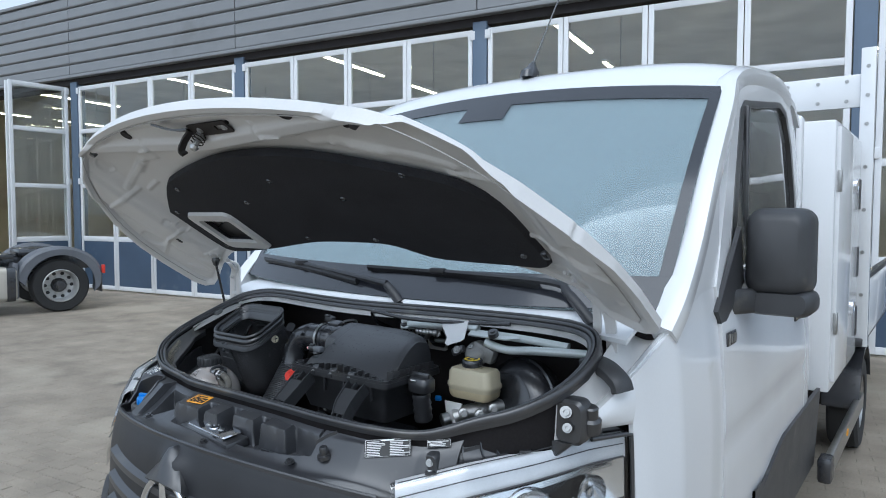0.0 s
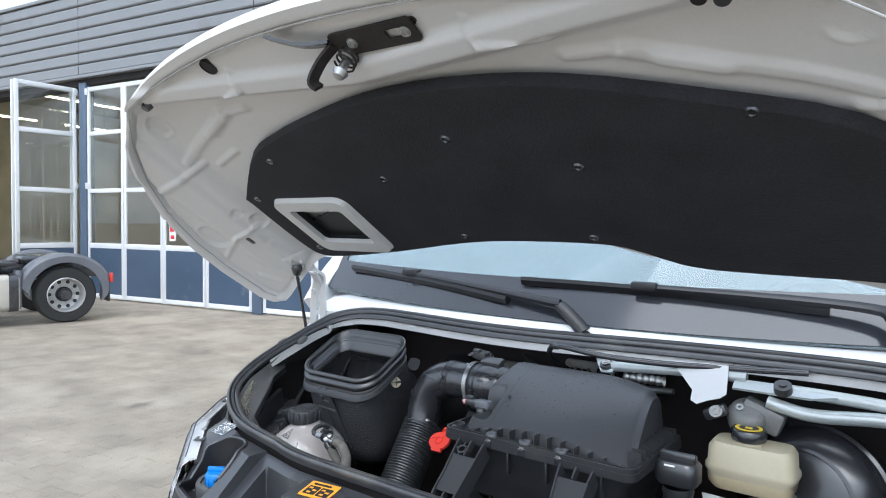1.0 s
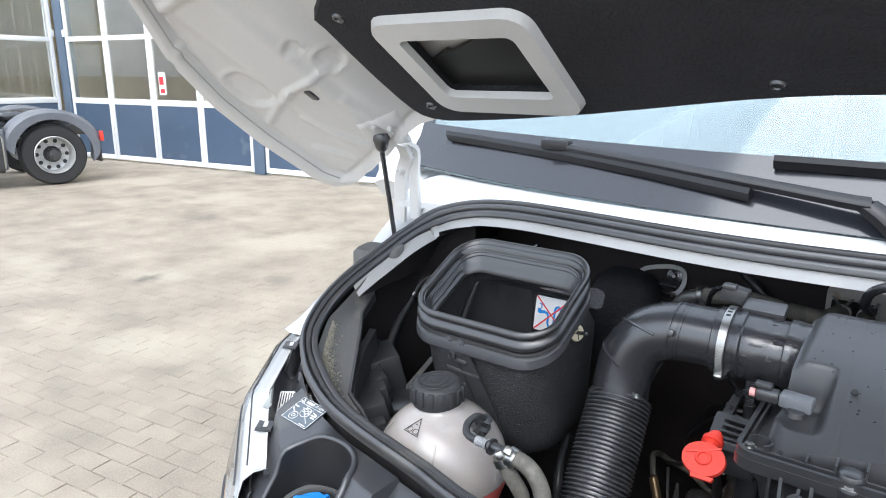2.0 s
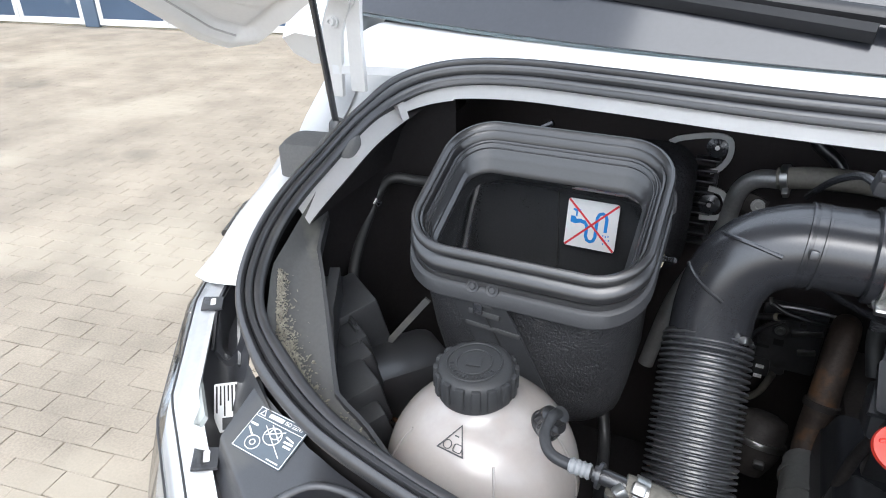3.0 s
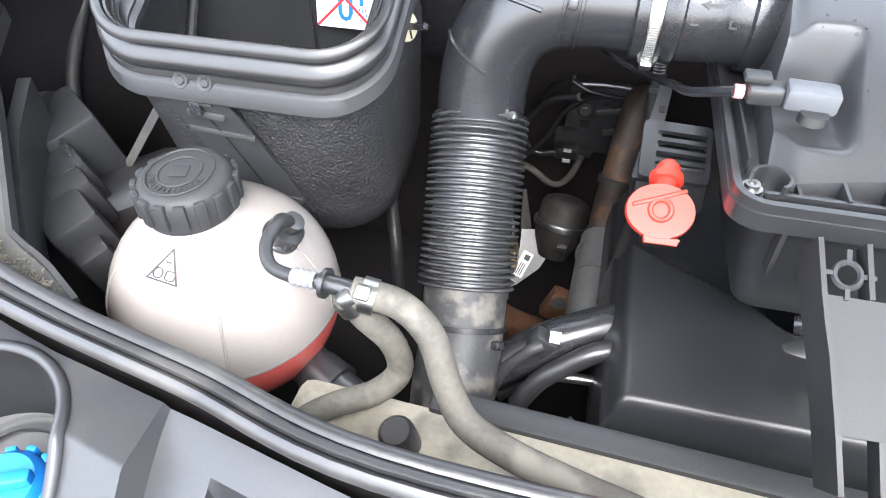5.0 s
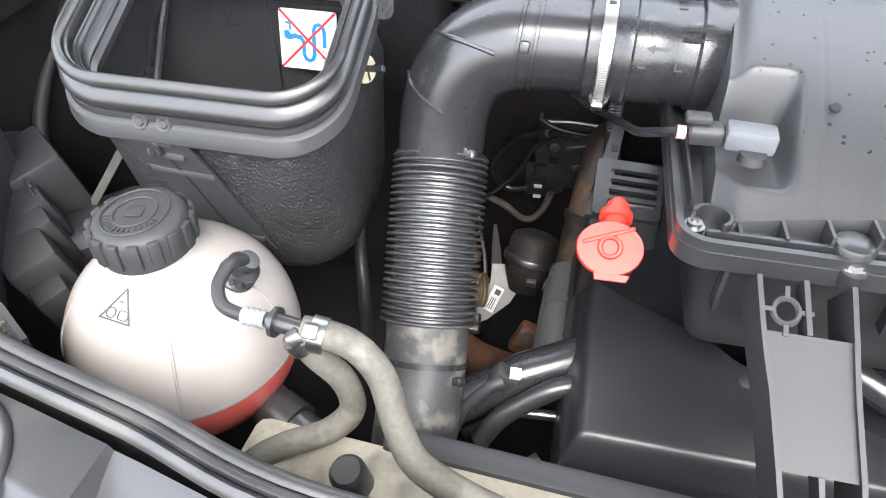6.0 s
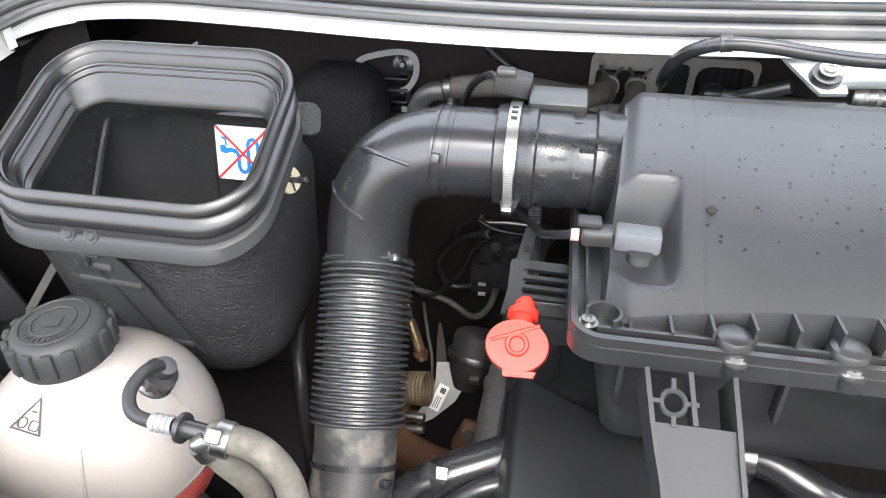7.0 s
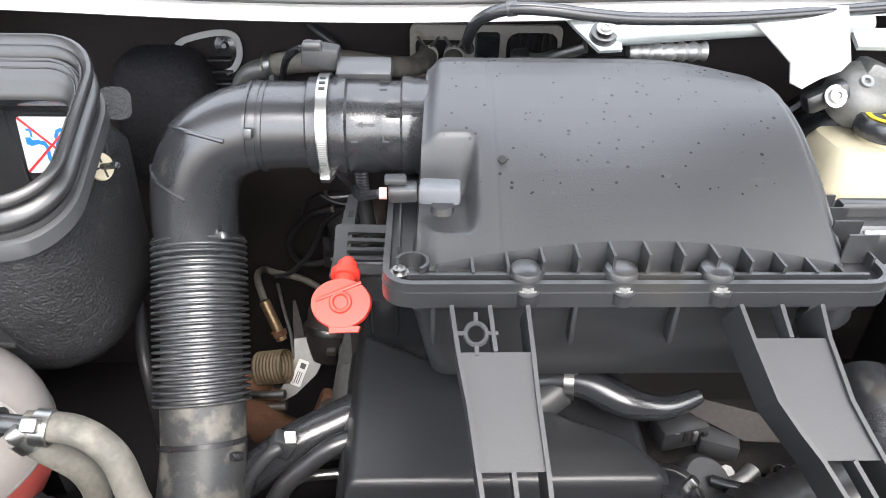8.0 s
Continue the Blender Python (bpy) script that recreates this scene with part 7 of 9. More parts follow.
part("arm_ring", sweep(bmesh.new(), [Vector((0.0205 + 0.0078 * math.cos(a), 0.4325 + 0.0068 * math.sin(a), 1.2815 + 0.0045 * math.sin(a))) for a in [2 * math.pi * i / 16 for i in range(16)]], ring2(0.0020, 6), closed=True, up=(0, -0.3, 0.9)), ARMG, fh)
for x0, x1, y0, y1 in ((-0.040, -0.034, 0.505, 0.600), (0.336, 0.341, 0.490, 0.640)):
    part("flange_web", B(((x0 + x1) / 2, (y0 + y1) / 2, 1.302), (0.002, y1 - y0, 0.014)), PLASTIC, fh, smooth=0)
for x in (0.090, 0.170, 0.245):
    part("flange_ledge", B((x, 0.4665, 1.2975), (0.045, 0.006, 0.005), None, 0.001), PLASTIC, fh)
for x in (-0.01, 0.10, 0.18, 0.285):
    part("shell_rib", B((x, 0.472, 1.262), (0.004, 0.012, 0.040), None, 0.001), PLASTIC, fh)
for a in (0.0, 1.57, 3.14, 4.71):
    dx, dy = math.cos(a), math.sin(a)
    part("ring_spoke", B((0.0205 + 0.0115 * dx, 0.4325 + 0.0100 * dy, 1.2815 + 0.0066 * dy), (0.009 if abs(dx) > 0.5 else 0.003, 0.003 if abs(dx) > 0.5 else 0.008, 0.003), Matrix.Rotation(radians(33), 3, "X")), ARMG, fh)
fh.location += Vector((0.004, 0.008, 0.004))

# ---- engine cover and dipstick ----
def cover(u, v):
    x = -0.092 + 0.32 * u
    y = 0.440 + 0.330 * v
    z = 1.108 + 0.11 * (y - 0.48)
    d = min(u * 0.32, v * 0.33, (1 - u) * 0.32)
    z -= 0.030 * (1 - step(0, 0.022, d)) ** 2
    z -= 0.05 * step(0.195, 0.245, x + 0.75 * max(0, y - 0.47) + 1.2 * max(0, y - 0.50))
    z -= 0.006 * step(0.035, 0.060, x) * step(0.48, 0.53, y)
    return (x, y, z)


ec = thing("engine_cover", "flat matt black plastic engine cover", "engine cover", (0.05, 0.52, 1.0))
ECOV = pbr("black_engine_cover", (0.026, 0.027, 0.030), 0.34, vary=0.25, scale=7.0, bump=0.15, grain=500.0, spec=0.55, stain=(0.05, 0.05, 0.048), stain_at=0.66, stain_scale=20.0)
part("top", sheet(bmesh.new(), cover, 110, 90, 0.004, (0, 0, -1)), ECOV, ec, smooth=60)
bm = bmesh.new()
per = [cover(0, 1 - j / 30) for j in range(30)] + [cover(i / 40, 0) for i in range(41)]
loft(bm, [[Vector(p) for p in per], [Vector((p[0] - 0.004, p[1] - 0.008, p[2] - 0.02)) for p in per], [Vector((p[0] - 0.002, p[1] - 0.012, 0.98)) for p in per]], closed_ring=False)
part("side", bm, ECOV, ec, smooth=60)
dp = thing("oil_dipstick", "bright red plastic oil dipstick handle", "dipstick", (-0.083, 0.52, 1.24))
DM = Matrix.Translation((-0.081, 0.510, 1.260)) @ axes((-0.02, -0.66, 0.75), (1, 0, 0))
disc = [(0.0252 * math.cos(a), 0.0205 * math.sin(a) * (1.0 if math.sin(a) > 0 else 1.06)) for a in [2 * math.pi * i / 40 for i in range(40)]]
part("handle", P(disc, DM, 0.005, 0.96), RED, dp, "round red handle")
part("handle_ring", sweep(bmesh.new(), [DM @ Vector((0.0075 * math.cos(a), 0.0075 * math.sin(a), 0.0055)) for a in [2 * math.pi * i / 24 for i in range(24)]], ring2(0.002, 6), closed=True, up=(0, -0.6, 0.78)), RED, dp)
part("handle_rib", B(DM @ Vector((-0.002, 0.009, 0.0055)), (0.040, 0.003, 0.003), DM.to_3x3() @ Matrix.Rotation(radians(22), 3, "Z"), 0.001), RED, dp)
part("neck", TUBE_([DM @ Vector((0.001, 0.016, -0.004)), DM @ Vector((0.002, 0.026, -0.006)), DM @ Vector((0.003, 0.036, -0.010))], 0.0088, 14), RED, dp)
part("neck_collar", L(DM @ Vector((0.002, 0.026, -0.006)), DM.to_3x3() @ Vector((0.05, 1, -0.3)), ((0.008, -0.003), (0.0125, -0.003), (0.0125, 0.003), (0.008, 0.003)), 18), RED, dp)
part("neck_tip", TUBE_([DM @ Vector((0.003, 0.034, -0.010)), DM @ Vector((0.003, 0.041, -0.012))], 0.0050, 12, steps=0), RED, dp)
part("handle_tail", P([(-0.010, -0.019), (0.017, -0.0195), (0.015, -0.0245), (-0.009, -0.0250)], DM, 0.0045, 0.95), RED, dp)
part("tube", TUBE_([DM @ Vector((0.003, 0.036, -0.010)), (-0.080, 0.56, 1.25), (-0.085, 0.62, 1.15), (-0.09, 0.66, 1.0)], 0.006, 10), IRON, dp)
mt = thing("plastic_bracket", "black slotted plastic cable bracket beside the dipstick", "bracket", (-0.07, 0.6, 1.2))
part("frame", P(rounded(0.056, 0.052, 0.004, 2), Matrix.Translation((-0.068, 0.594, 1.256)) @ axes((0.05, -0.5, 0.86), (1, 0, 0)), 0.006, 1.0, [rounded(0.040, 0.0058, 0.001, 1, 0.004, -0.014 + 0.0095 * i)[::-1] for i in range(4)]), PLASTIC, mt)
post = part("frame_post", loft(bmesh.new(), [[Vector((x0, y, z)), Vector((x1, y, z)), Vector((x1, y + 0.004, z - 0.006)), Vector((x0, y + 0.004, z - 0.006))] for x0, x1, y, z in ((-0.0998, -0.0850, 0.572, 1.2435), (-0.0930, -0.0800, 0.610, 1.2660), (-0.0860, -0.0755, 0.648, 1.2880))]), PLASTIC, mt, "slotted cable strip", smooth=0)
for k in range(3):
    part("strip_slot", B((-0.0915 + 0.0045 * k, 0.586 + 0.021 * k, 1.2527 + 0.0122 * k), (0.005, 0.006, 0.0012), Matrix.Rotation(radians(30), 3, "X")), INK, post)
part("frame_box", B((-0.066, 0.600, 1.228), (0.060, 0.044, 0.045), Matrix.Rotation(radians(-14), 3, "X"), 0.006), PLASTIC, mt)
part("frame_leg", B((-0.055, 0.650, 1.170), (0.030, 0.018, 0.120), None, 0.005), PLASTIC, mt)
cdt = solid("cable_conduit", L((-0.083, 0.738, 1.300), (0.06, -0.14, -0.99), [(0.0078 - 0.0014 * (i % 2), 0.0016 * i) for i in range(40)], 16), RUBBER, "black corrugated cable conduit below the airflow meter", "conduit")
part("sheath", TUBE_([(-0.079, 0.729, 1.240), (-0.077, 0.726, 1.22), (-0.070, 0.715, 1.19)], 0.0088, 14), INK, cdt)

# ---- coolant tank ----
tk = thing("coolant_tank", "round milky plastic coolant tank with pink coolant and black cap", "coolant tank", (-0.417, 0.447, 1.07))
TC, TR = Vector((-0.417, 0.447, 1.160)), 0.094
UPT = Vector((0.0, -0.02, 1)).normalized()
rows = [(TR * math.cos(radians(a)), TR * math.sin(radians(a))) for a in range(-2, 68, 5)] + [(0.034, 0.0885), (0.030, 0.094), (0.030, 0.104), (0, 0.104)]
part("upper_shell", L(TC, UPT, rows, 56), TANK, tk, "milky translucent upper shell", smooth=60)
part("seam", L(TC + UPT * (-TR * math.sin(radians(2))), UPT, ((TR * 0.97, -0.002), (TR * 1.0, -0.002), (TR * 1.006, 0.0), (TR * 1.0, 0.002), (TR * 0.97, 0.002)), 56), TANK, tk)
rows = [(0, -TR)] + [(TR * math.cos(radians(a)) * 0.995, TR * math.sin(radians(a)) * 0.995) for a in range(-87, -1, 5)]
part("lower_shell", L(TC, UPT, rows, 56), COOLANT, tk, "lower shell tinted by pink coolant", smooth=60)
cap_c = TC + Vector((-0.006, -0.002, 0.096))
crow = ((0, 0.030), (0.010, 0.0300), (0.027, 0.0295), (0.030, 0.0285), (0.0335, 0.026), (0.0355, 0.022), (0.0365, 0.004), (0.036, 0.0), (0, 0.0))
CAPM = pbr("cap_plastic", (0.034, 0.035, 0.037), 0.55, vary=0.2, scale=20.0, bump=0.2, grain=500.0)
cap = part("cap", L(cap_c, (-0.05, -0.10, 1), crow, 48), CAPM, tk, "black ribbed screw cap", smooth=40)
for i in range(16):
    a = 2 * math.pi * i / 16
    part("cap_rib", B(cap_c + Vector((0.0362 * math.cos(a) - 0.0007, 0.0362 * math.sin(a) - 0.0013, 0.0135)), (0.005, 0.0085, 0.022), Matrix.Rotation(a, 3, "Z"), 0.0015), CAPM, cap)
for r, z in ((0.025, 0.0300), (0.016, 0.0302)):
    part("cap_ring", sweep(bmesh.new(), [cap_c + Vector((r * math.cos(a) - 0.0015, r * math.sin(a) - 0.003, z + 0.05 * r * math.cos(a) + 0.1 * r * math.sin(a))) for a in [2 * math.pi * i / 36 for i in range(36)]], ring2(0.0008, 6), closed=True, up=(0, 0, 1)), CAPM, cap)
part("cap_symbol", B(cap_c + Vector((-0.0015, -0.003, 0.0305)), (0.013, 0.013, 0.001), Matrix.Rotation(radians(12), 3, "Z"), 0.0004), CAPM, cap)
for k in range(14):
    a = radians(200 + k * 11)
    part("cap_print", B(cap_c + Vector((0.0205 * math.cos(a) - 0.0015, 0.0205 * math.sin(a) - 0.003, 0.0303 + 0.0205 * (0.05 * math.cos(a) + 0.1 * math.sin(a)))), (0.0012, 0.004, 0.0008), Matrix.Rotation(a + math.pi / 2, 3, "Z")), GREYP, cap, smooth=0)


def on_tank(az, elv, lift=0.0):
    a, e = radians(az), radians(elv)
    d = Vector((math.cos(a) * math.cos(e), math.sin(a) * math.cos(e), math.sin(e)))
    return TC + d * (TR + lift), d


for az in (-62, 0, -140):
    pts = [on_tank(az + (e - 20) * 0.06, e, 0.0002)[0] for e in range(2, 50, 6)]
    part("mould_rib", tube(bmesh.new(), pts, 0.0012, 6, steps=2), TANK, tk)
p, d = on_tank(-94, 55, 0.0006)
TM = Matrix.Translation(p) @ axes(d, (1, -0.15, 0))
tri_o = [(-0.0135, -0.012), (0.0135, -0.012), (0.0, 0.014)]
tl = part("warning_triangle", P(tri_o, TM, 0.0004, 1.0, ([(-0.0115, -0.0108), (0.0115, -0.0108), (0, 0.0118)][::-1],)), GREYP, tk, "grey printed warning triangle", smooth=0)
part("mark", P([(0.0042 * math.cos(a) - 0.005, 0.0042 * math.sin(a) - 0.0062) for a in [2 * math.pi * i / 16 for i in range(16)]], TM, 0.0005, 1.0, ([(0.0034 * math.cos(a) - 0.005, 0.0034 * math.sin(a) - 0.0062) for a in [2 * math.pi * i / 16 for i in range(16)]][::-1],)), GREYP, tl, smooth=0)
part("mark", P(rounded(0.0085, 0.0075, 0.002, 2, 0.0052, -0.0062), TM, 0.0005, 1.0, (rounded(0.007, 0.006, 0.0015, 2, 0.0052, -0.0062)[::-1],)), GREYP, tl, smooth=0)
part("mark", P(rounded(0.004, 0.0012, 0.0003, 1, 0, 0.003), TM, 0.0005), GREYP, tl, smooth=0)
vp, vd = Vector((-0.352, 0.447, 1.240)), Vector((0.62, 0.0, 0.80))
vl = part("valve", L(vp - vd * 0.018, vd, ((0, 0), (0.015, 0.0), (0.015, 0.010), (0.0125, 0.012), (0.0125, 0.018), (0.0135, 0.019), (0.0135, 0.022), (0.008, 0.024), (0.008, 0.033), (0, 0.034)), 24), PLASTIC, tk, "black hose valve")
for a in range(0, 360, 30):
    q = axes(vd).to_3x3() @ Vector((0.0126 * math.cos(radians(a)), 0.0126 * math.sin(radians(a)), 0))
    part("valve_rib", B(vp - vd * 0.003 + q, (0.003, 0.003, 0.008), axes(vd).to_3x3(), 0.0008), PLASTIC, vl)
part("small_hose", TUBE_([(-0.346, 0.444, 1.253), (-0.347, 0.428, 1.262), (-0.347, 0.408, 1.2605), (-0.338, 0.394, 1.256), (-0.322, 0.389, 1.255), (-0.308, 0.388, 1.256)], 0.0048, 12), GREYP, vl, "thin black bleed hose")
part("hose_sleeve", L((-0.320, 0.3885, 1.2555), (1, -0.08, 0.05), [(0.0055 + 0.0012 * (i % 2), 0.0022 * i) for i in range(9)], 16), pbr("milky_sleeve", (0.26, 0.27, 0.28), 0.3, vary=0.15, scale=40.0), vl, "milky ribbed sleeve")
tee = part("tee_piece", TUBE_([(-0.300, 0.387, 1.2565), (-0.285, 0.385, 1.257), (-0.262, 0.382, 1.256)], 0.0065, 14), PLASTIC, vl, "black hose tee piece")
part("tee_collar", L((-0.297, 0.3865, 1.2565), (1, -0.1, 0), ((0.006, 0), (0.0105, 0), (0.0105, 0.003), (0.006, 0.003)), 18), PLASTIC, vl)
for nm, pts, r in (("return_hose", [(-0.276, 0.3835, 1.2565), (-0.245, 0.385, 1.250), (-0.222, 0.378, 1.232), (-0.207, 0.360, 1.208), (-0.190, 0.343, 1.195), (-0.160, 0.332, 1.188), (-0.12, 0.325, 1.18), (-0.06, 0.32, 1.165), (0.0, 0.325, 1.13)], 0.0102),
                   ("return_hose", [(-0.282, 0.384, 1.252), (-0.270, 0.385, 1.232), (-0.252, 0.386, 1.208), (-0.246, 0.380, 1.185), (-0.262, 0.370, 1.168), (-0.290, 0.358, 1.160), (-0.312, 0.345, 1.150), (-0.33, 0.34, 1.12)], 0.0095)):
    h = solid(nm, TUBE_(pts, r, 16), OLDHOSE, "dusty grey-green rubber coolant hose", "hose", "coolant hoses")
    a, b = Vector(pts[0]), Vector(pts[1])
    band_clamp(h, a.lerp(b, 0.35), (b - a), r + 0.0008, 0.010, STEEL, (0, -0.6, 0.8))
lf = part("tank_outlet", TUBE_([(-0.345, 0.425, 1.11), (-0.322, 0.412, 1.105), (-0.295, 0.402, 1.095)], 0.019, 18), PLASTIC, tk, "black outlet elbow")
part("outlet_cuff", L((-0.322, 0.412, 1.105), (0.9, -0.4, -0.1), ((0.019, -0.012), (0.0225, -0.012), (0.0225, 0.012), (0.019, 0.012)), 20), RUBBER, lf)

# ---- bulkhead fittings ----
hp_ = thing("heater_plate", "pale grey pipe plate on the bulkhead with two clipped hoses", "plate", (0.03, 0.985, 1.33))
HP = Matrix.Translation((0.072, 0.9800, 1.330)) @ axes((0, -0.985, -0.156), (1, 0, 0))
part("plate", P(rounded(0.205, 0.082, 0.010, 4), HP, 0.006, 1.0, (rounded(0.064, 0.050, 0.006, 3, -0.063, -0.005)[::-1], rounded(0.070, 0.062, 0.016, 4, 0.063, 0.0)[::-1])), pbr("pale_grey_plastic", (0.50, 0.48, 0.44), 0.55, vary=0.12, scale=18.0, bump=0.2, stain=(0.36, 0.27, 0.18), stain_at=0.60, stain_scale=38.0), hp_)
for cx, w, h in ((-0.063, 0.068, 0.054), (0.063, 0.074, 0.066)):
    part("plate_back", P(rounded(w, h, 0.006, 3, cx, -0.004), HP @ Matrix.Translation((0, 0, -0.001)), 0.002), DARK, hp_)
for x in (-0.006, 0.029):
    h = part("heater_hose", TUBE_([(x, 0.978, 1.333), (x - 0.001, 0.966, 1.330), (x - 0.003, 0.945, 1.322)] + ([(x - 0.02, 0.90, 1.29)] if x > 0 else []), 0.0125, 14), OLDHOSE, hp_, "brown dusty heater hose")
    for s in (-1, 1):
        part("clip_ear", sweep(bmesh.new(), [Vector((x + s * 0.005, 0.962, 1.343)), Vector((x + s * 0.009, 0.958, 1.350)), Vector((x + s * 0.013, 0.955, 1.357))], [(-0.003, -0.001), (0.003, -0.001), (0.003, 0.001), (-0.003, 0.001)]), STEEL, h)
    part("clip_band", L((x, 0.968, 1.330), (-0.05, -1, -0.25), ((0.0125, 0), (0.0140, 0), (0.0140, 0.007), (0.0125, 0.007)), 24), UNDER, h)
vv = thing("expansion_valve", "dark wet valve block and aluminium air-conditioning pipes on the bulkhead", "valve", (0.14, 0.975, 1.32))
WETBLK = pbr("wet_dark_casting", (0.022, 0.026, 0.028), 0.2, vary=0.5, scale=60.0, bump=0.6, grain=240.0, stain=(0.10, 0.11, 0.10), stain_at=0.60, stain_scale=60.0, deep=0.004)
part("block", P(rounded(0.034, 0.060, 0.006, 3, 0.002, 0.002), HP @ Matrix.Translation((0, 0, 0.005)), 0.010, 0.9), WETBLK, vv)
bolt(vv, HP @ Vector((0.002, -0.018, 0.015)), (0, -0.985, -0.1), 0.006, 0.006, ALU)
for i in range(6):
    part("fin", B(HP @ Vector((0.036 + 0.010 * i, 0.016, 0.004)), (0.003, 0.008, 0.024)), INK, vv)
for pts in ([(0.120, 0.93, 1.338), (0.138, 0.915, 1.341), (0.156, 0.895, 1.353), (0.185, 0.88, 1.368)], [(0.165, 0.925, 1.338), (0.20, 0.905, 1.340), (0.27, 0.90, 1.345)]):
    part("ac_pipe", TUBE_(pts, 0.0080, 12), ALU, vv)
    part("valve_cap", L(pts[0], (-1, -0.1, 0.0), ((0.0085, -0.004), (0.0125, -0.002), (0.0130, 0.012), (0.0110, 0.018), (0, 0.018)), 18), PLASTIC, vv)
vh = thing("vacuum_hose", "thin black hose strung below the cowl", "hose", (0.10, 0.72, 1.44))
part("hose", TUBE_([(0.040, 0.84, 1.375), (0.034, 0.785, 1.400), (0.042, 0.748, 1.430), (0.068, 0.724, 1.447), (0.105, 0.718, 1.448), (0.147, 0.720, 1.443), (0.20, 0.728, 1.438), (0.30, 0.745, 1.436), (0.42, 0.765, 1.440), (0.55, 0.78, 1.447)], 0.0062, 12), SATIN, vh)
part("hose_clip", L((0.066, 0.7255, 1.4465), (0.95, -0.15, 0.15), ((0.006, 0), (0.0076, 0.0005), (0.0076, 0.010), (0.006, 0.0105)), 16), PLASTIC, vh, "flat black clip on the hose")

wl_ = thing("wiper_linkage", "pale zinc wiper linkage with motor below the cowl", "wiper linkage", (0.42, 0.78, 1.32))
part("link_rod", TUBE_([(0.172, 0.764, 1.410), (0.22, 0.764, 1.415), (0.35, 0.765, 1.424), (0.45, 0.765, 1.426)], 0.0105, 14), ZINC, wl_, "pale zinc tube")
part("link_plate", P([(-0.060, 0.070), (-0.012, 0.060), (0.018, 0.014), (0.018, -0.016), (-0.006, -0.018), (-0.028, 0.014)], Matrix.Translation((0.172, 0.762, 1.408)) @ axes((0, -0.5, 0.85), (1, 0, 0)), 0.004), ZINC, wl_)
part("link_bush", L((0.172, 0.762, 1.411), (0, -0.5, 0.85), ((0, 0.012), (0.006, 0.012), (0.006, 0.009), (0.0135, 0.008), (0.0145, 0.003), (0.0145, -0.006), (0, -0.006)), 24), RUBBER, wl_)
bolt(wl_, (0.172, 0.756, 1.421), (0, -0.5, 0.85), 0.006, 0.004, ALU)
part("link_rod", TUBE_([(0.50, 0.76, 1.415), (0.62, 0.765, 1.412), (0.74, 0.77, 1.405)], 0.011, 14), ZINC, wl_)
part("link_rod", TUBE_([(0.49, 0.745, 1.392), (0.56, 0.745, 1.380), (0.66, 0.75, 1.388), (0.80, 0.76, 1.395)], 0.012, 14), ZINC, wl_)
part("link_plate", P([(-0.07, -0.012), (0.06, -0.012), (0.10, 0.0), (0.06, 0.014), (-0.07, 0.014)], Matrix.Translation((0.50, 0.752, 1.412)) @ axes((0, -0.5, 0.85), (1, 0, 0)), 0.005), ZINC, wl_)
part("link_bush", L((0.515, 0.745, 1.420), (0, -0.5, 0.85), ((0, 0.012), (0.007, 0.012), (0.007, 0.009), (0.015, 0.008), (0.016, -0.006), (0, -0.006)), 24), RUBBER, wl_)
part("link_spring", L((0.205, 0.775, 1.392), (1, 0.05, 0), [(0.008 + 0.003 * (i % 2), 0.0065 * i) for i in range(14)], 16), ALU, wl_)
MOTORG = pbr("dull_motor_casting", (0.20, 0.20, 0.195), 0.5, metal=0.4, vary=0.25, scale=30.0, bump=0.3, grain=250.0)
mo = part("motor", L((0.455, 0.76, 1.345), (0.1, -0.6, 0.75), ((0, 0), (0.035, 0), (0.037, 0.020), (0.030, 0.034), (0.018, 0.040), (0, 0.042)), 28), MOTORG, wl_, "dull cast wiper motor")
part("motor_gear", B((0.48, 0.755, 1.362), (0.075, 0.035, 0.045), Matrix.Rotation(radians(20), 3, "Y"), 0.008), MOTORG, mo)
bolt(mo, (0.446, 0.735, 1.372), (0, -0.6, 0.75), 0.007, 0.008)
wb = thing("white_shield", "white sheet-metal shield plate hanging below the cowl", "shield plate", (0.38, 0.735, 1.37))
part("plate", P([(-0.065, 0.050), (0.046, 0.054), (0.050, -0.002), (0.040, -0.012), (0.018, -0.020), (0.0, -0.030), (-0.012, -0.024), (-0.012, -0.004), (-0.034, 0.020)], Matrix.Translation((0.372, 0.735, 1.398)) @ axes((0, -0.85, 0.5), (1, 0, 0)), 0.003), WHITE, wb)
part("bracket", B((0.405, 0.728, 1.362), (0.045, 0.02, 0.022), Matrix.Rotation(radians(-25), 3, "Y"), 0.006), PLASTIC, wb)
bolt(wb, (0.408, 0.716, 1.366), (0, -0.8, 0.5), 0.008, 0.006)

# ---- brake reservoir and booster ----
rs = thing("brake_reservoir", "cream plastic brake fluid reservoir with a black and yellow cap", "brake fluid reservoir", (0.475, 0.70, 1.18))
rr = [[Vector((0.475 + a * k, 0.71 + b * k, z)) for a, b in rounded(0.152, 0.085, 0.022, 4)] for z, k in ((1.238, 0.80), (1.246, 0.90), (1.266, 0.94), (1.272, 1.0), (1.280, 1.0), (1.286, 0.95), (1.312, 0.93), (1.322, 0.84))]
part("body", loft(bmesh.new(), rr), CREAM, rs, "cream reservoir body", smooth=50)
part("fluid", loft(bmesh.new(), [[Vector((0.475 + a * k, 0.71 + b * k, z)) for a, b in rounded(0.152, 0.085, 0.022, 4)] for z, k in ((1.2385, 0.815), (1.247, 0.915), (1.262, 0.952))], caps=False), AMBERP, rs, "amber fluid level", smooth=50)
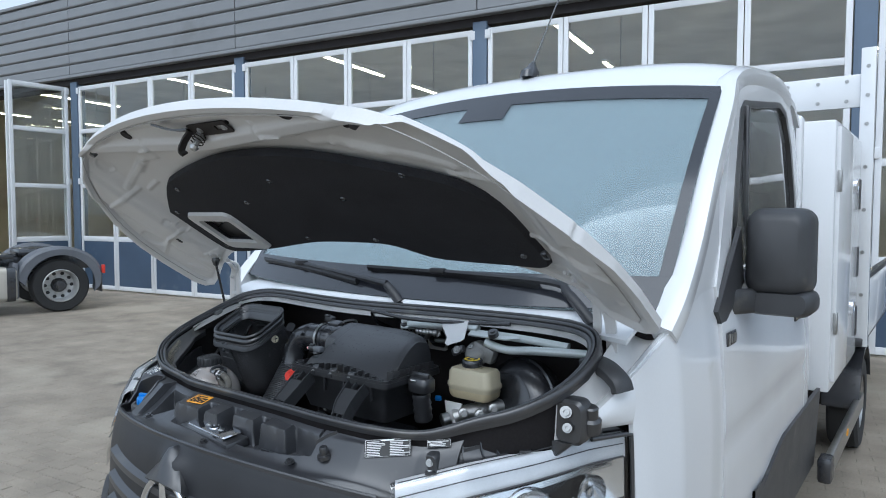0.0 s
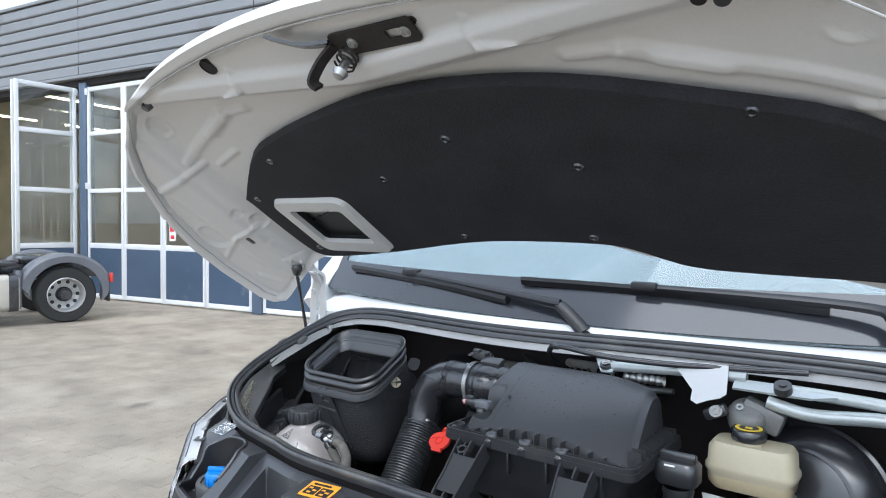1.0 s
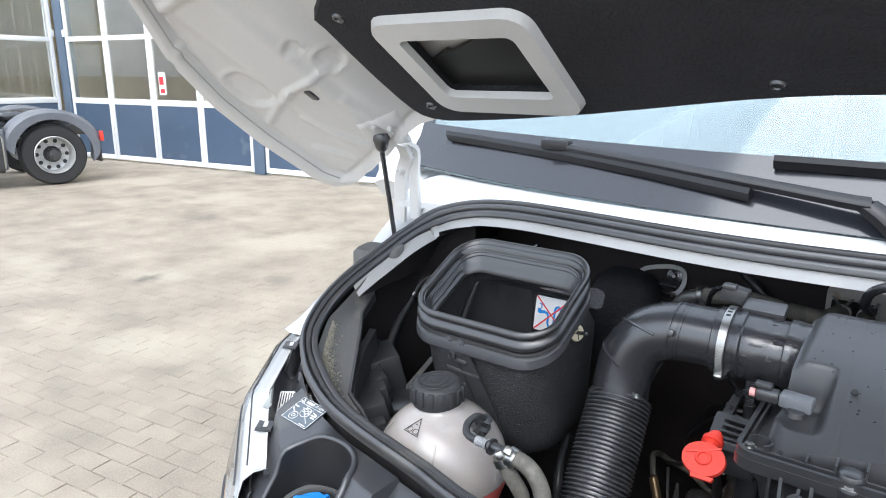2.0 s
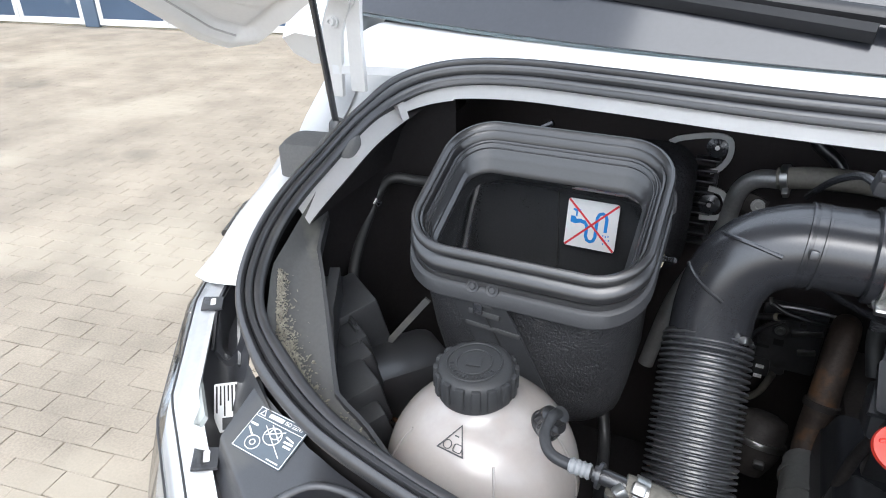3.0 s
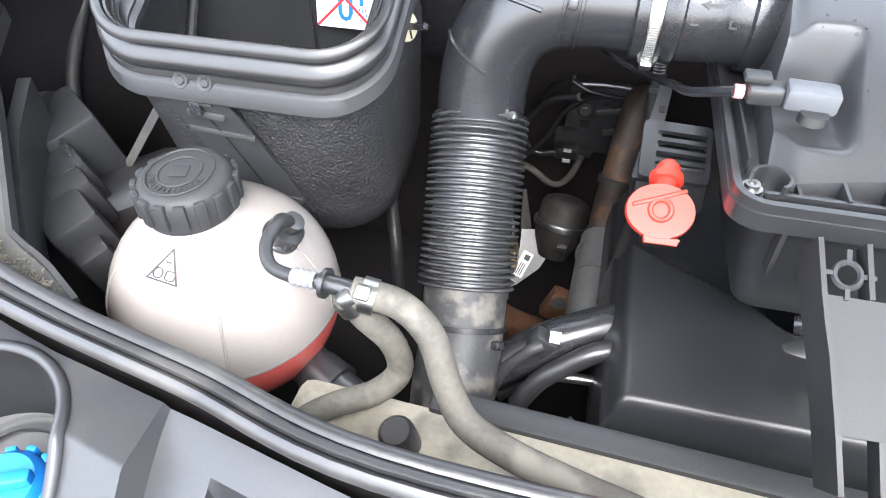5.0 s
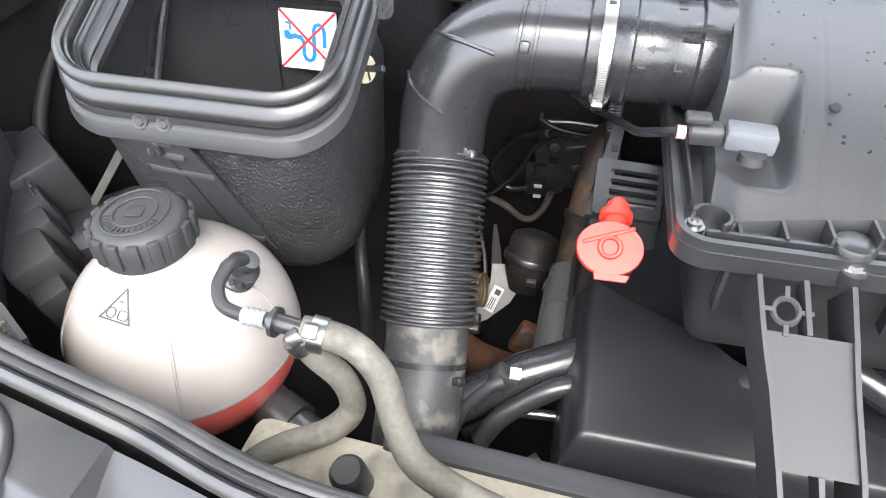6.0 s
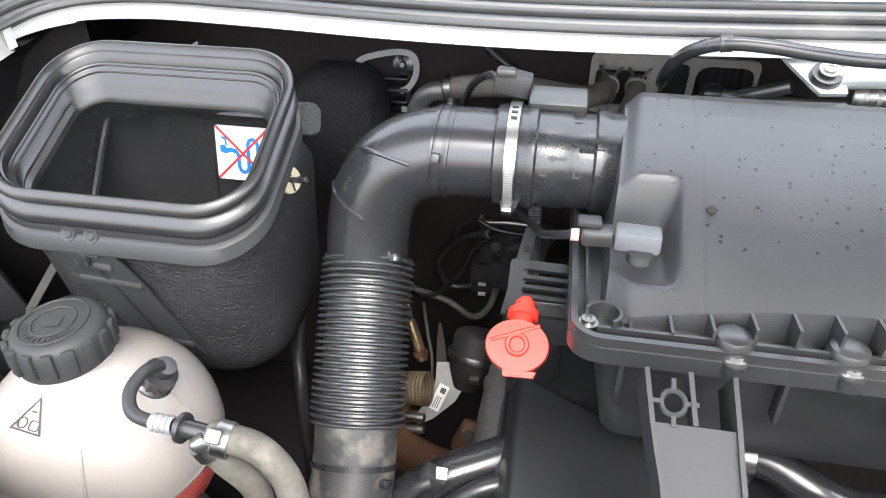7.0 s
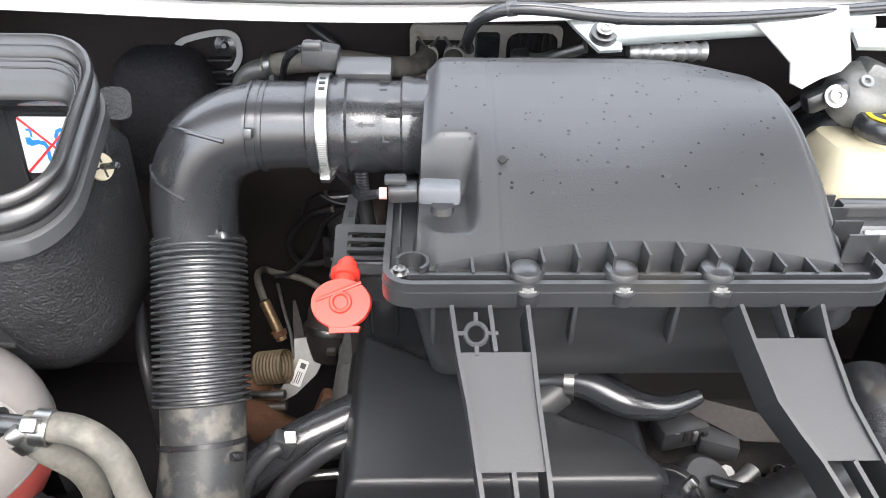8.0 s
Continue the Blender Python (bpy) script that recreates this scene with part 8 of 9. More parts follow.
part("neck", L((0.468, 0.709, 1.318), (0, 0, 1), ((0.026, 0), (0.025, 0.012), (0, 0.012)), 24), CREAM, rs)
bc = part("cap", L((0.468, 0.709, 1.328), (0, -0.05, 1), ((0.029, 0), (0.030, 0.003), (0.030, 0.016), (0.027, 0.020), (0, 0.020)), 32), SATIN, rs, "black cap with yellow print")
part("cap_print", sweep(bmesh.new(), [Vector((0.468 + 0.020 * math.cos(a), 0.708 + 0.020 * math.sin(a), 1.3485)) for a in [2 * math.pi * i / 28 for i in range(28)]], [(-0.003, -0.0005), (0.003, -0.0005), (0.003, 0.0005), (-0.003, 0.0005)], closed=True, up=(0, 0, 1)), YELLOW, bc)
part("cap_symbol", B((0.468, 0.708, 1.3485), (0.012, 0.009, 0.001)), YELLOW, bc)
part("bracket", P([(-0.03, 0.0), (0.03, 0.0), (0.018, -0.06), (-0.010, -0.07)], Matrix.Translation((0.43, 0.672, 1.225)) @ axes((0, -1, 0.2), (1, 0, 0)), 0.004), PAPER, rs)
mc = part("master_cylinder", TUBE_([(0.435, 0.665, 1.182), (0.47, 0.70, 1.196), (0.53, 0.78, 1.205)], 0.024, 20), ALU, rs, "cast aluminium master cylinder")
for x, y, z in ((0.475, 0.655, 1.205), (0.51, 0.685, 1.20), (0.545, 0.70, 1.22)):
    part("port", L((x, y, z), (0.6, -0.7, 0.2), ((0.014, -0.02), (0.014, 0.012), (0.008, 0.014), (0.008, 0.03), (0, 0.03)), 14), ALU, mc)
part("end_cap", L((0.415, 0.648, 1.175), (-0.5, -0.7, -0.2), ((0.020, -0.015), (0.021, 0.006), (0.017, 0.010), (0, 0.010)), 20), STEEL, mc)
part("hose_tip", L((0.385, 0.67, 1.228), (-1, -0.3, 0), ((0.006, 0), (0.008, 0.004), (0.008, 0.016), (0, 0.016)), 12), BLUE, rs)
bo = thing("brake_booster", "large round black brake booster", "brake booster", (0.545, 0.80, 1.07))
BAX = (-0.25, -0.95, 0.15)
part("shell", L((0.545, 0.80, 1.205), BAX, ((0.0, -0.10), (0.11, -0.10), (0.135, -0.08), (0.138, -0.045), (0.136, -0.03), (0.128, 0.0), (0.10, 0.022), (0.06, 0.035), (0, 0.038)), 56), SATIN, bo, smooth=60)
part("crimp", L((0.545, 0.80, 1.205), BAX, ((0.136, -0.046), (0.142, -0.042), (0.142, -0.032), (0.136, -0.029)), 56), SATIN, bo)
part("step_ring", L((0.545, 0.80, 1.205), BAX, ((0.098, 0.020), (0.100, 0.0255), (0.094, 0.0275), (0.090, 0.022)), 56), SATIN, bo)
fc = thing("oil_filler", "black oil filler neck with a grip cap", "oil filler", (0.372, 0.585, 1.2))
part("neck", L((0.385, 0.590, 1.185), (0, -0.15, 1), [(0.024 + 0.003 * (i % 2), 0.010 * i) for i in range(9)], 24), PLASTIC, fc)
part("cap", loft(bmesh.new(), [[Vector((0.385 + a * k, 0.580 + b * k, z)) for a, b in rounded(0.072, 0.055, 0.018, 4)] for z, k in ((1.268, 0.9), (1.273, 1), (1.300, 1), (1.307, 0.85))]), PLASTIC, fc)
part("grip", B((0.385, 0.578, 1.313), (0.062, 0.014, 0.016), None, 0.004), PLASTIC, fc)
part("cap_label", B((0.378, 0.5525, 1.303), (0.018, 0.002, 0.003), Matrix.Rotation(radians(-30), 3, "X")), PAPER, fc)
solid("charge_pipe", TUBE_([(0.45, 0.56, 1.09), (0.43, 0.50, 1.105), (0.405, 0.44, 1.08), (0.385, 0.40, 1.02)], 0.046, 28), SATIN, "broad black charge air pipe", "pipe")
cr = thing("corrugated_duct", "black corrugated air duct", "hose", (0.28, 0.41, 1.05))
part("bellows", L((0.22, 0.40, 1.06), (0.9, 0.25, 0.15), [(0.040 + 0.005 * (i % 2), 0.007 * i) for i in range(24)], 32), RUBBER, cr, smooth=80)
part("cuff", L((0.205, 0.396, 1.0575), (0.9, 0.25, 0.15), ((0.040, 0), (0.047, 0.001), (0.047, 0.016), (0.041, 0.018)), 32), SATIN, cr)
ch = thing("crankcase_hose", "black rubber breather hose with a steel clamp", "hose", (0.15, 0.55, 1.08))
part("hose", TUBE_([(0.075, 0.575, 1.105), (0.115, 0.566, 1.118), (0.150, 0.556, 1.124), (0.185, 0.538, 1.116), (0.225, 0.532, 1.112), (0.262, 0.542, 1.118)], 0.017, 18, scale=lambda t: 1 - 0.55 * max(0, t - 0.6) / 0.4), SATIN, ch)
part("pipe", TUBE_([(0.06, 0.54, 1.09), (0.10, 0.548, 1.10), (0.125, 0.560, 1.112)], 0.019, 16), GREYP, ch)
band_clamp(ch, (0.135, 0.561, 1.122), (1, -0.25, 0.1), 0.0182, 0.010, STEEL, (0, -0.3, 1))
cl = thing("engine_wiring", "dark connectors, brackets and pipes down in front of the engine", "wiring", (0.28, 0.52, 0.95))
part("connector", B((0.262, 0.560, 1.050), (0.055, 0.030, 0.028), Matrix.Rotation(radians(12), 3, "Z"), 0.004), PLASTIC, cl)
part("connector", B((0.300, 0.545, 1.045), (0.040, 0.026, 0.024), Matrix.Rotation(radians(-20), 3, "Z"), 0.004), GREYP, cl)
for i in range(5):
    part("pin_slot", B((0.243 + 0.010 * i, 0.5445, 1.056), (0.005, 0.003, 0.012), Matrix.Rotation(radians(12), 3, "Z")), ALU if i % 2 else INK, cl)
part("bracket", P([(-0.06, 0.0), (0.05, 0.012), (0.062, -0.008), (0.01, -0.026), (-0.055, -0.016)], Matrix.Translation((0.325, 0.565, 1.065)) @ axes((-0.1, -0.5, 0.86), (1, -0.5, 0)), 0.005), IRON, cl, "dark bent bracket")
part("canister", L((0.262, 0.505, 1.02), (0.2, -0.4, 0.9), ((0, -0.03), (0.026, -0.03), (0.030, 0.0), (0.030, 0.028), (0.024, 0.036), (0, 0.037)), 24), GREYP, cl, "grey sensor canister")
part("canister_cable", TUBE_([(0.27, 0.49, 1.055), (0.30, 0.475, 1.06), (0.335, 0.49, 1.05), (0.36, 0.52, 1.03)], 0.006, 10), SATIN, cl)
part("fitting", TUBE_([(0.282, 0.500, 1.03), (0.302, 0.494, 1.045), (0.320, 0.505, 1.05)], 0.009, 12), ALU, cl)
part("wide_pipe", TUBE_([(0.20, 0.44, 1.07), (0.225, 0.475, 1.05), (0.245, 0.51, 1.00), (0.25, 0.53, 0.95)], 0.030, 22), SATIN, cl, "wide black pipe with steel clamp")
band_clamp(cl, (0.222, 0.472, 1.052), (0.5, 0.75, -0.4), 0.0310, 0.012, STEEL, (0.4, -0.2, 0.9))
for k, (x, y, z, mt__) in enumerate(((0.350, 0.480, 1.02, RUST), (0.375, 0.470, 1.03, BEIGE), (0.33, 0.462, 1.01, IRON), (0.36, 0.45, 1.0, GREYP))):
    part("wire", TUBE_([(x - 0.05, y + 0.02, z), (x - 0.02, y + 0.008 * k, z + 0.012), (x + 0.02, y, z + 0.008), (x + 0.06, y - 0.012, z - 0.01)], 0.0065 - 0.001 * (k % 3), 8), mt__, cl)
part("block_face", B((0.30, 0.60, 0.90), (0.28, 0.12, 0.20), None, 0.015), IRON, cl)
for x in (0.20, 0.26, 0.32, 0.38):
    part("block_bolt", L((x, 0.545, 0.995), (0, -0.5, 1), ((0, 0.008), (0.008, 0.008), (0.009, 0)), 8), ALU, cl)


# ---- plates and blocks between seal and tank ----
dust = pbr("dusty_grey_sheet", (0.085, 0.085, 0.084), 0.55, vary=0.2, scale=9.0, bump=0.3, grain=240.0, stain=(0.15, 0.145, 0.125), stain_at=0.56, stain_scale=14.0)


def funnel(u, v):
    a = Vector((lerp(((0, -0.688), (0.3, -0.672), (0.55, -0.630), (0.8, -0.562), (1, -0.478)), u), lerp(((0, 0.600), (0.3, 0.475), (0.55, 0.405), (0.8, 0.362), (1, 0.330)), u), 0))
    a.z = seal_z(a.y) - 0.012
    b = Vector((lerp(((0, -0.688), (0.2, -0.655), (0.4, -0.630), (0.6, -0.580), (0.8, -0.534), (0.9, -0.497), (1, -0.458)), u), lerp(((0, 0.602), (0.2, 0.535), (0.4, 0.505), (0.6, 0.441), (0.8, 0.382), (0.9, 0.368), (1, 0.344)), u), lerp(((0, 1.314), (0.2, 1.303), (0.4, 1.290), (0.6, 1.270), (0.8, 1.252), (0.9, 1.246), (1, 1.242)), u)))
    p = a.lerp(b, v)
    p.z -= 0.012 * math.sin(v * math.pi)
    return p


af = thing("air_guide", "dusty grey plastic air guide inside the seal", "air guide", (-0.62, 0.48, 1.2))
part("guide_sheet", sheet(bmesh.new(), funnel, 24, 10, 0.003, (0.3, 0.2, -1)), dust, af, smooth=60)
part("guide_edge", sweep(bmesh.new(), [funnel(i / 24, 1.0) for i in range(25)], [(-0.002, -0.012), (0.002, -0.012), (0.002, 0.004), (-0.002, 0.004)], up=(0, 0, 1)), GREYP, af)
rnd = random.Random(5)
bm = bmesh.new()
for i in range(1900):
    u = 0.30 + 0.70 * rnd.random() ** 0.9
    p = funnel(u, min(0.97, abs(rnd.gauss(0.0, 0.06 + 0.40 * u * u * rnd.random())) + 0.10 + 0.25 * u * u)) + Vector((0, 0, 0.002))
    s = rnd.uniform(0.0005, 0.0018)
    box(bm, p, (s * rnd.uniform(0.8, 3), s, s * 0.4), Euler((rnd.uniform(-1, 1), rnd.uniform(-1, 1), rnd.uniform(0, 3))).to_matrix())
solid("leaf_litter", bm, pbr("dry_litter", (0.25, 0.235, 0.19), 0.95, vary=0.4, scale=200.0), "dry crumbs of leaves caught along the seal", "litter", kind="stuff", smooth=0)
sb = thing("stepped_duct", "stepped black plastic headlamp casing below the air guide", "lamp casing", (-0.60, 0.52, 1.1))
for c, size in (((-0.650, 0.578, 1.190), (0.080, 0.062, 0.070)), ((-0.628, 0.545, 1.172), (0.085, 0.030, 0.078)), ((-0.603, 0.510, 1.178), (0.062, 0.040, 0.055)), ((-0.578, 0.476, 1.172), (0.072, 0.044, 0.060)), ((-0.545, 0.452, 1.160), (0.040, 0.030, 0.045))):
    part("block", B(c, size, Matrix.Rotation(radians(-36), 3, "Z") @ Matrix.Rotation(radians(14), 3, "X"), 0.005, 2), GREYP, sb)
for c, size in (((-0.642, 0.556, 1.214), (0.070, 0.004, 0.010)), ((-0.634, 0.548, 1.210), (0.070, 0.004, 0.010)), ((-0.622, 0.536, 1.206), (0.070, 0.004, 0.010))):
    part("block_rib", B(c, size, Matrix.Rotation(radians(-36), 3, "Z") @ Matrix.Rotation(radians(14), 3, "X"), 0.0015), GREYP, sb)
part("edge_band", sweep(bmesh.new(), [Vector((-0.652, 0.560, 1.245)), Vector((-0.622, 0.498, 1.232)), Vector((-0.580, 0.435, 1.218)), Vector((-0.545, 0.392, 1.205))], [(-0.004, -0.030), (0.004, -0.030), (0.006, 0.028), (-0.006, 0.028)], up=(0, 0, 1)), PLASTIC, sb)
part("casing", B((-0.615, 0.525, 1.09), (0.09, 0.24, 0.15), Matrix.Rotation(radians(-38), 3, "Z"), 0.02), PLASTIC, sb)
part("arch", sweep(bmesh.new(), curve_points([(-0.668, 0.560, 1.235), (-0.682, 0.590, 1.228), (-0.692, 0.612, 1.205), (-0.690, 0.620, 1.175)], 6), [(-0.012, -0.006), (0.012, -0.006), (0.012, 0.006), (-0.012, 0.006)]), GREYP, sb)
part("bolt_foot", B((-0.672, 0.598, 1.170), (0.040, 0.034, 0.030), Matrix.Rotation(radians(-36), 3, "Z"), 0.006), GREYP, sb)
bolt(sb, (-0.680, 0.604, 1.184), (0.2, -0.3, 0.9), 0.0075, 0.006, ALU)
solid("white_strap", sheet(bmesh.new(), lambda u, v: (-0.640 + 0.088 * u + 0.007 * v, 0.572 + 0.02 * u, 1.115 + 0.120 * u - 0.004 * v), 8, 2, 0.003, (0, 1, 0)), dust, "thin dusty white sheet-metal edge behind the lamp casing", "sheet edge")
ha = thing("wiring_harness", "taped black wiring harness along the inner wing", "cable", (-0.66, 0.68, 1.25))
part("cable", TUBE_([(-0.55, 0.735, 1.322), (-0.632, 0.740, 1.316), (-0.668, 0.730, 1.318), (-0.684, 0.720, 1.300), (-0.690, 0.700, 1.272), (-0.688, 0.668, 1.245), (-0.680, 0.635, 1.215), (-0.660, 0.60, 1.17)], 0.0072, 12), INK, ha)
for c, d in (((-0.687, 0.712, 1.287), (-0.3, -0.6, -0.7)),):
    part("tape_tie", L(c, d, ((0.0072, -0.004), (0.0088, -0.004), (0.0088, 0.004), (0.0072, 0.004)), 14), SATIN, ha)
part("cable", TUBE_([(-0.47, 0.80, 1.40), (-0.49, 0.80, 1.385), (-0.482, 0.80, 1.36), (-0.468, 0.80, 1.345)], 0.004, 8), SATIN, ha)
for i, (c, k) in enumerate(((RUST, 0.0), (BEIGE, 0.012), (SATIN, 0.024), (IRON, -0.01))):
    part("wire", TUBE_([(-0.60, 0.50 + k, 1.09), (-0.575, 0.515 + k, 1.105 - k), (-0.545, 0.52 + k, 1.10), (-0.52, 0.52 + k, 1.08)], 0.0035, 8), c, ha)

# ---- bulkhead clips and the padded block ----
bk = thing("bulkhead_pad", "black padded block with slotted edge on the bulkhead", "insulation", (-0.35, 0.97, 1.1))
part("pad", loft(bmesh.new(), [[Vector((-0.365 + a * k, 0.985 - q, 1.235 + b * k)) for a, b in rounded(0.13, 0.20, 0.045, 6)] for q, k in ((0, 1), (0.03, 1), (0.055, 0.9), (0.065, 0.7))]), FLEECE, bk, smooth=60)
for i in range(9):
    part("fin", B((-0.290, 0.985, 1.185 + 0.0165 * i), (0.032, 0.022, 0.003), None, 0.0008), PLASTIC, bk)
part("fin_post", B((-0.275, 0.993, 1.25), (0.006, 0.012, 0.16)), PLASTIC, bk)
for (x, y, z), pts in (((-0.280, 0.990, 1.334), [(-0.345, 0.985, 1.334), (-0.330, 0.983, 1.343), (-0.290, 0.983, 1.352), (-0.266, 0.983, 1.348), (-0.262, 0.983, 1.325), (-0.272, 0.983, 1.305), (-0.285, 0.983, 1.298)]),
                       ((-0.277, 0.982, 1.250), [(-0.282, 0.977, 1.275), (-0.262, 0.977, 1.270), (-0.254, 0.977, 1.250), (-0.262, 0.977, 1.232), (-0.288, 0.977, 1.228)])):
    st = part("stud", L((x, y, z), (0, -1, 0.2), ((0, 0.014), (0.004, 0.014), (0.005, 0.008), (0.015, 0.006), (0.016, 0)), 18), SATIN, bk)
    part("stud_tip", L((x, y - 0.012, z + 0.002), (0, -1, 0.2), ((0, 0.004), (0.003, 0.004), (0.0035, 0)), 10), STEEL, st)
    part("white_edge", sweep(bmesh.new(), curve_points(pts, 4), [(-0.004, -0.0012), (0.004, -0.0012), (0.004, 0.0012), (-0.004, 0.0012)], up=(0, -1, 0)), UNDER, bk)
solid("grommet_cable", TUBE_([(-0.17, 0.995, 1.365), (-0.145, 0.985, 1.348), (-0.125, 0.98, 1.330), (-0.118, 0.97, 1.30)], 0.009, 12), RUBBER, "black cable leaving a bulkhead grommet", "cable")
hh = thing("heater_pipe", "aluminium pipe and rubber heater hose across the bulkhead", "pipe", (-0.25, 0.88, 1.1))
part("metal_pipe", TUBE_([(-0.190, 0.865, 1.342), (-0.222, 0.880, 1.334), (-0.242, 0.890, 1.308), (-0.250, 0.895, 1.255), (-0.270, 0.895, 1.20), (-0.30, 0.89, 1.12), (-0.32, 0.87, 1.02)], 0.0115, 14), ALU, hh)
part("rubber_hose", TUBE_([(-0.200, 0.862, 1.345), (-0.160, 0.855, 1.354), (-0.110, 0.865, 1.352), (-0.06, 0.895, 1.337), (-0.025, 0.930, 1.326), (-0.006, 0.966, 1.330)], 0.0135, 16), OLDHOSE, hh, "dusty rubber heater hose")
band_clamp(hh, (-0.192, 0.860, 1.347), (1, -0.2, 0.25), 0.0155, 0.008, STEEL, (0.1, -0.8, -0.6))
part("pipe_tab", B((-0.222, 0.900, 1.292), (0.035, 0.006, 0.028), Matrix.Rotation(radians(20), 3, "Y"), 0.004), IRON, hh)
bolt(hh, (-0.215, 0.895, 1.292), (0, -1, 0.2), 0.006, 0.006)

# ---- down beside the engine ----
eg = thing("engine_flank", "oily engine flank with turbo, brackets and cables", "engine", (-0.16, 0.78, 0.8))
TX = Vector((0.12, 0.42, 0.90)).normalized()
TB = Vector((-0.150, 0.838, 0.962))
part("turbo", L(TB, TX, ((0.020, -0.050), (0.032, -0.022), (0.036, -0.004), (0.036, 0.004), (0.0345, 0.006), (0.0345, 0.026), (0.031, 0.034), (0.020, 0.039), (0, 0.040)), 36), IRON, eg, "dark turbo actuator can", smooth=50)
part("turbo_band", L(TB, TX, ((0.0355, -0.0055), (0.0385, -0.0045), (0.0392, 0.0), (0.0385, 0.0045), (0.0355, 0.0055)), 36), STEEL, eg, "bright clamp band", smooth=50)
part("turbo_lug", B(TB + Vector((0.006, -0.041, -0.010)), (0.014, 0.010, 0.010), None, 0.002), STEEL, eg)
DULLB = pbr("dull_bracket", (0.17, 0.17, 0.165), 0.42, metal=0.35, vary=0.2, scale=20.0, bump=0.2)
BR = Matrix.Translation((-0.194, 0.807, 0.909)) @ axes((0.15, -0.75, 0.6), (1, 0, 0))
bkt = part("bracket", P([(-0.010, 0.045), (-0.009, 0.018), (-0.014, -0.004), (-0.027, -0.026), (-0.042, -0.038), (-0.044, -0.046), (-0.032, -0.050), (-0.006, -0.036), (0.023, -0.008), (0.034, 0.015), (0.048, 0.051)], BR, 0.003), DULLB, eg, "bent aluminium bracket", smooth=0)
part("bracket_horn", P([(-0.010, 0.040), (0.006, 0.042), (0.000, 0.070), (-0.010, 0.105), (-0.014, 0.104), (-0.013, 0.075)], BR @ Matrix.Rotation(radians(-14), 4, "X"), 0.003), IRON, bkt, smooth=0)
LBM = BR @ Matrix.Translation((-0.001, -0.005, 0.0034)) @ Matrix.Rotation(radians(-20), 4, "Z")
part("label", P(rounded(0.016, 0.039, 0.001, 1), LBM, 0.0005), PAPER, bkt)
part("label_block", P(rounded(0.008, 0.008, 0.0005, 1, 0.001, 0.011), LBM @ Matrix.Translation((0, 0, 0.0008)), 0.0003), INK, bkt)
for i in range(3):
    part("label_line", P(rounded(0.0012, 0.018, 0.0003, 1, -0.003 + 0.003 * i, -0.007), LBM @ Matrix.Translation((0, 0, 0.0008)), 0.0003), INK, bkt)
bolt(bkt, BR @ Vector((-0.034, -0.037, 0.003)), BR.to_3x3() @ Vector((0, 0, 1)), 0.007, 0.006, RUST)
part("heat_shield", TUBE_([(-0.096, 0.775, 0.995), (-0.099, 0.735, 0.992), (-0.101, 0.690, 0.985), (-0.103, 0.640, 0.970), (-0.105, 0.60, 0.95)], 0.026, 24), DULLB, eg, "dull cast charge pipe")
for y_, r_ in ((0.752, 0.0285), (0.712, 0.0275)):
    part("shield_lip", L((-0.0985, y_, 0.990), (-0.04, -1, -0.12), ((0.024, -0.004), (r_, -0.003), (r_, 0.003), (0.024, 0.004)), 28), DULLB, eg)
part("corrugated_sleeve", L((-0.250, 0.792, 0.925), (0.9, -0.1, 0.2), [(0.0235 + 0.0012 * (i % 2), 0.0026 * i) for i in range(18)], 24), pbr("tan_sleeve", (0.15, 0.11, 0.065), 0.6, vary=0.35, scale=60.0, bump=0.3), eg, "tan corrugated sleeve")
for dz in (0.0, 0.022):
    part("pipe_ring", TUBE_([(-0.265, 0.760, 0.905 - dz), (-0.235, 0.748, 0.915 - dz), (-0.205, 0.745, 0.920 - dz)], 0.0065, 10), STEEL, eg)
bolt(part("rusty_lug", B((-0.138, 0.708, 0.935), (0.034, 0.020, 0.050), Matrix.Rotation(radians(20), 3, "Y"), 0.006), RUST, eg, "rusty lug"), (-0.137, 0.699, 0.950), (0, -0.8, 0.6), 0.007, 0.007, IRON)
part("exhaust", TUBE_([(-0.262, 0.80, 0.895), (-0.256, 0.765, 0.880), (-0.240, 0.735, 0.875), (-0.205, 0.72, 0.865), (-0.16, 0.72, 0.85)], 0.027, 20), RUST, eg, "rusty brown exhaust pipe")
part("exhaust_neck", TUBE_([(-0.070, 0.93, 1.12), (-0.078, 0.885, 1.135), (-0.085, 0.848, 1.115), (-0.091, 0.815, 1.07), (-0.096, 0.795, 1.02), (-0.097, 0.770, 0.99)], 0.019, 20), pbr("heat_stained_iron", (0.055, 0.040, 0.032), 0.6, metal=0.4, vary=0.5, scale=30.0, bump=0.5, grain=200.0, stain=(0.14, 0.075, 0.04), stain_at=0.56, stain_scale=30.0), eg, "brown heat-stained exhaust neck")
part("neck_band", L((-0.091, 0.815, 1.07), (-0.1, -0.35, -0.93), ((0.019, 0), (0.0225, 0.001), (0.0225, 0.009), (0.019, 0.010)), 24), IRON, eg)
part("block_wall", B((-0.01, 0.74, 0.90), (0.12, 0.46, 0.34), None, 0.02), IRON, eg)
o2 = part("sensor", TUBE_([(-0.262, 0.912, 0.955), (-0.245, 0.894, 0.922), (-0.236, 0.884, 0.900)], 0.0085, 12), pbr("tarnished_brass", (0.30, 0.21, 0.12), 0.4, metal=0.7, vary=0.3, scale=40.0), eg, "tarnished exhaust sensor")
part("sensor_nut", L((-0.242, 0.891, 0.914), (0.3, -0.4, -0.85), ((0.008, 0), (0.0125, 0.001), (0.0125, 0.010), (0.008, 0.011)), 6), RUST, o2)
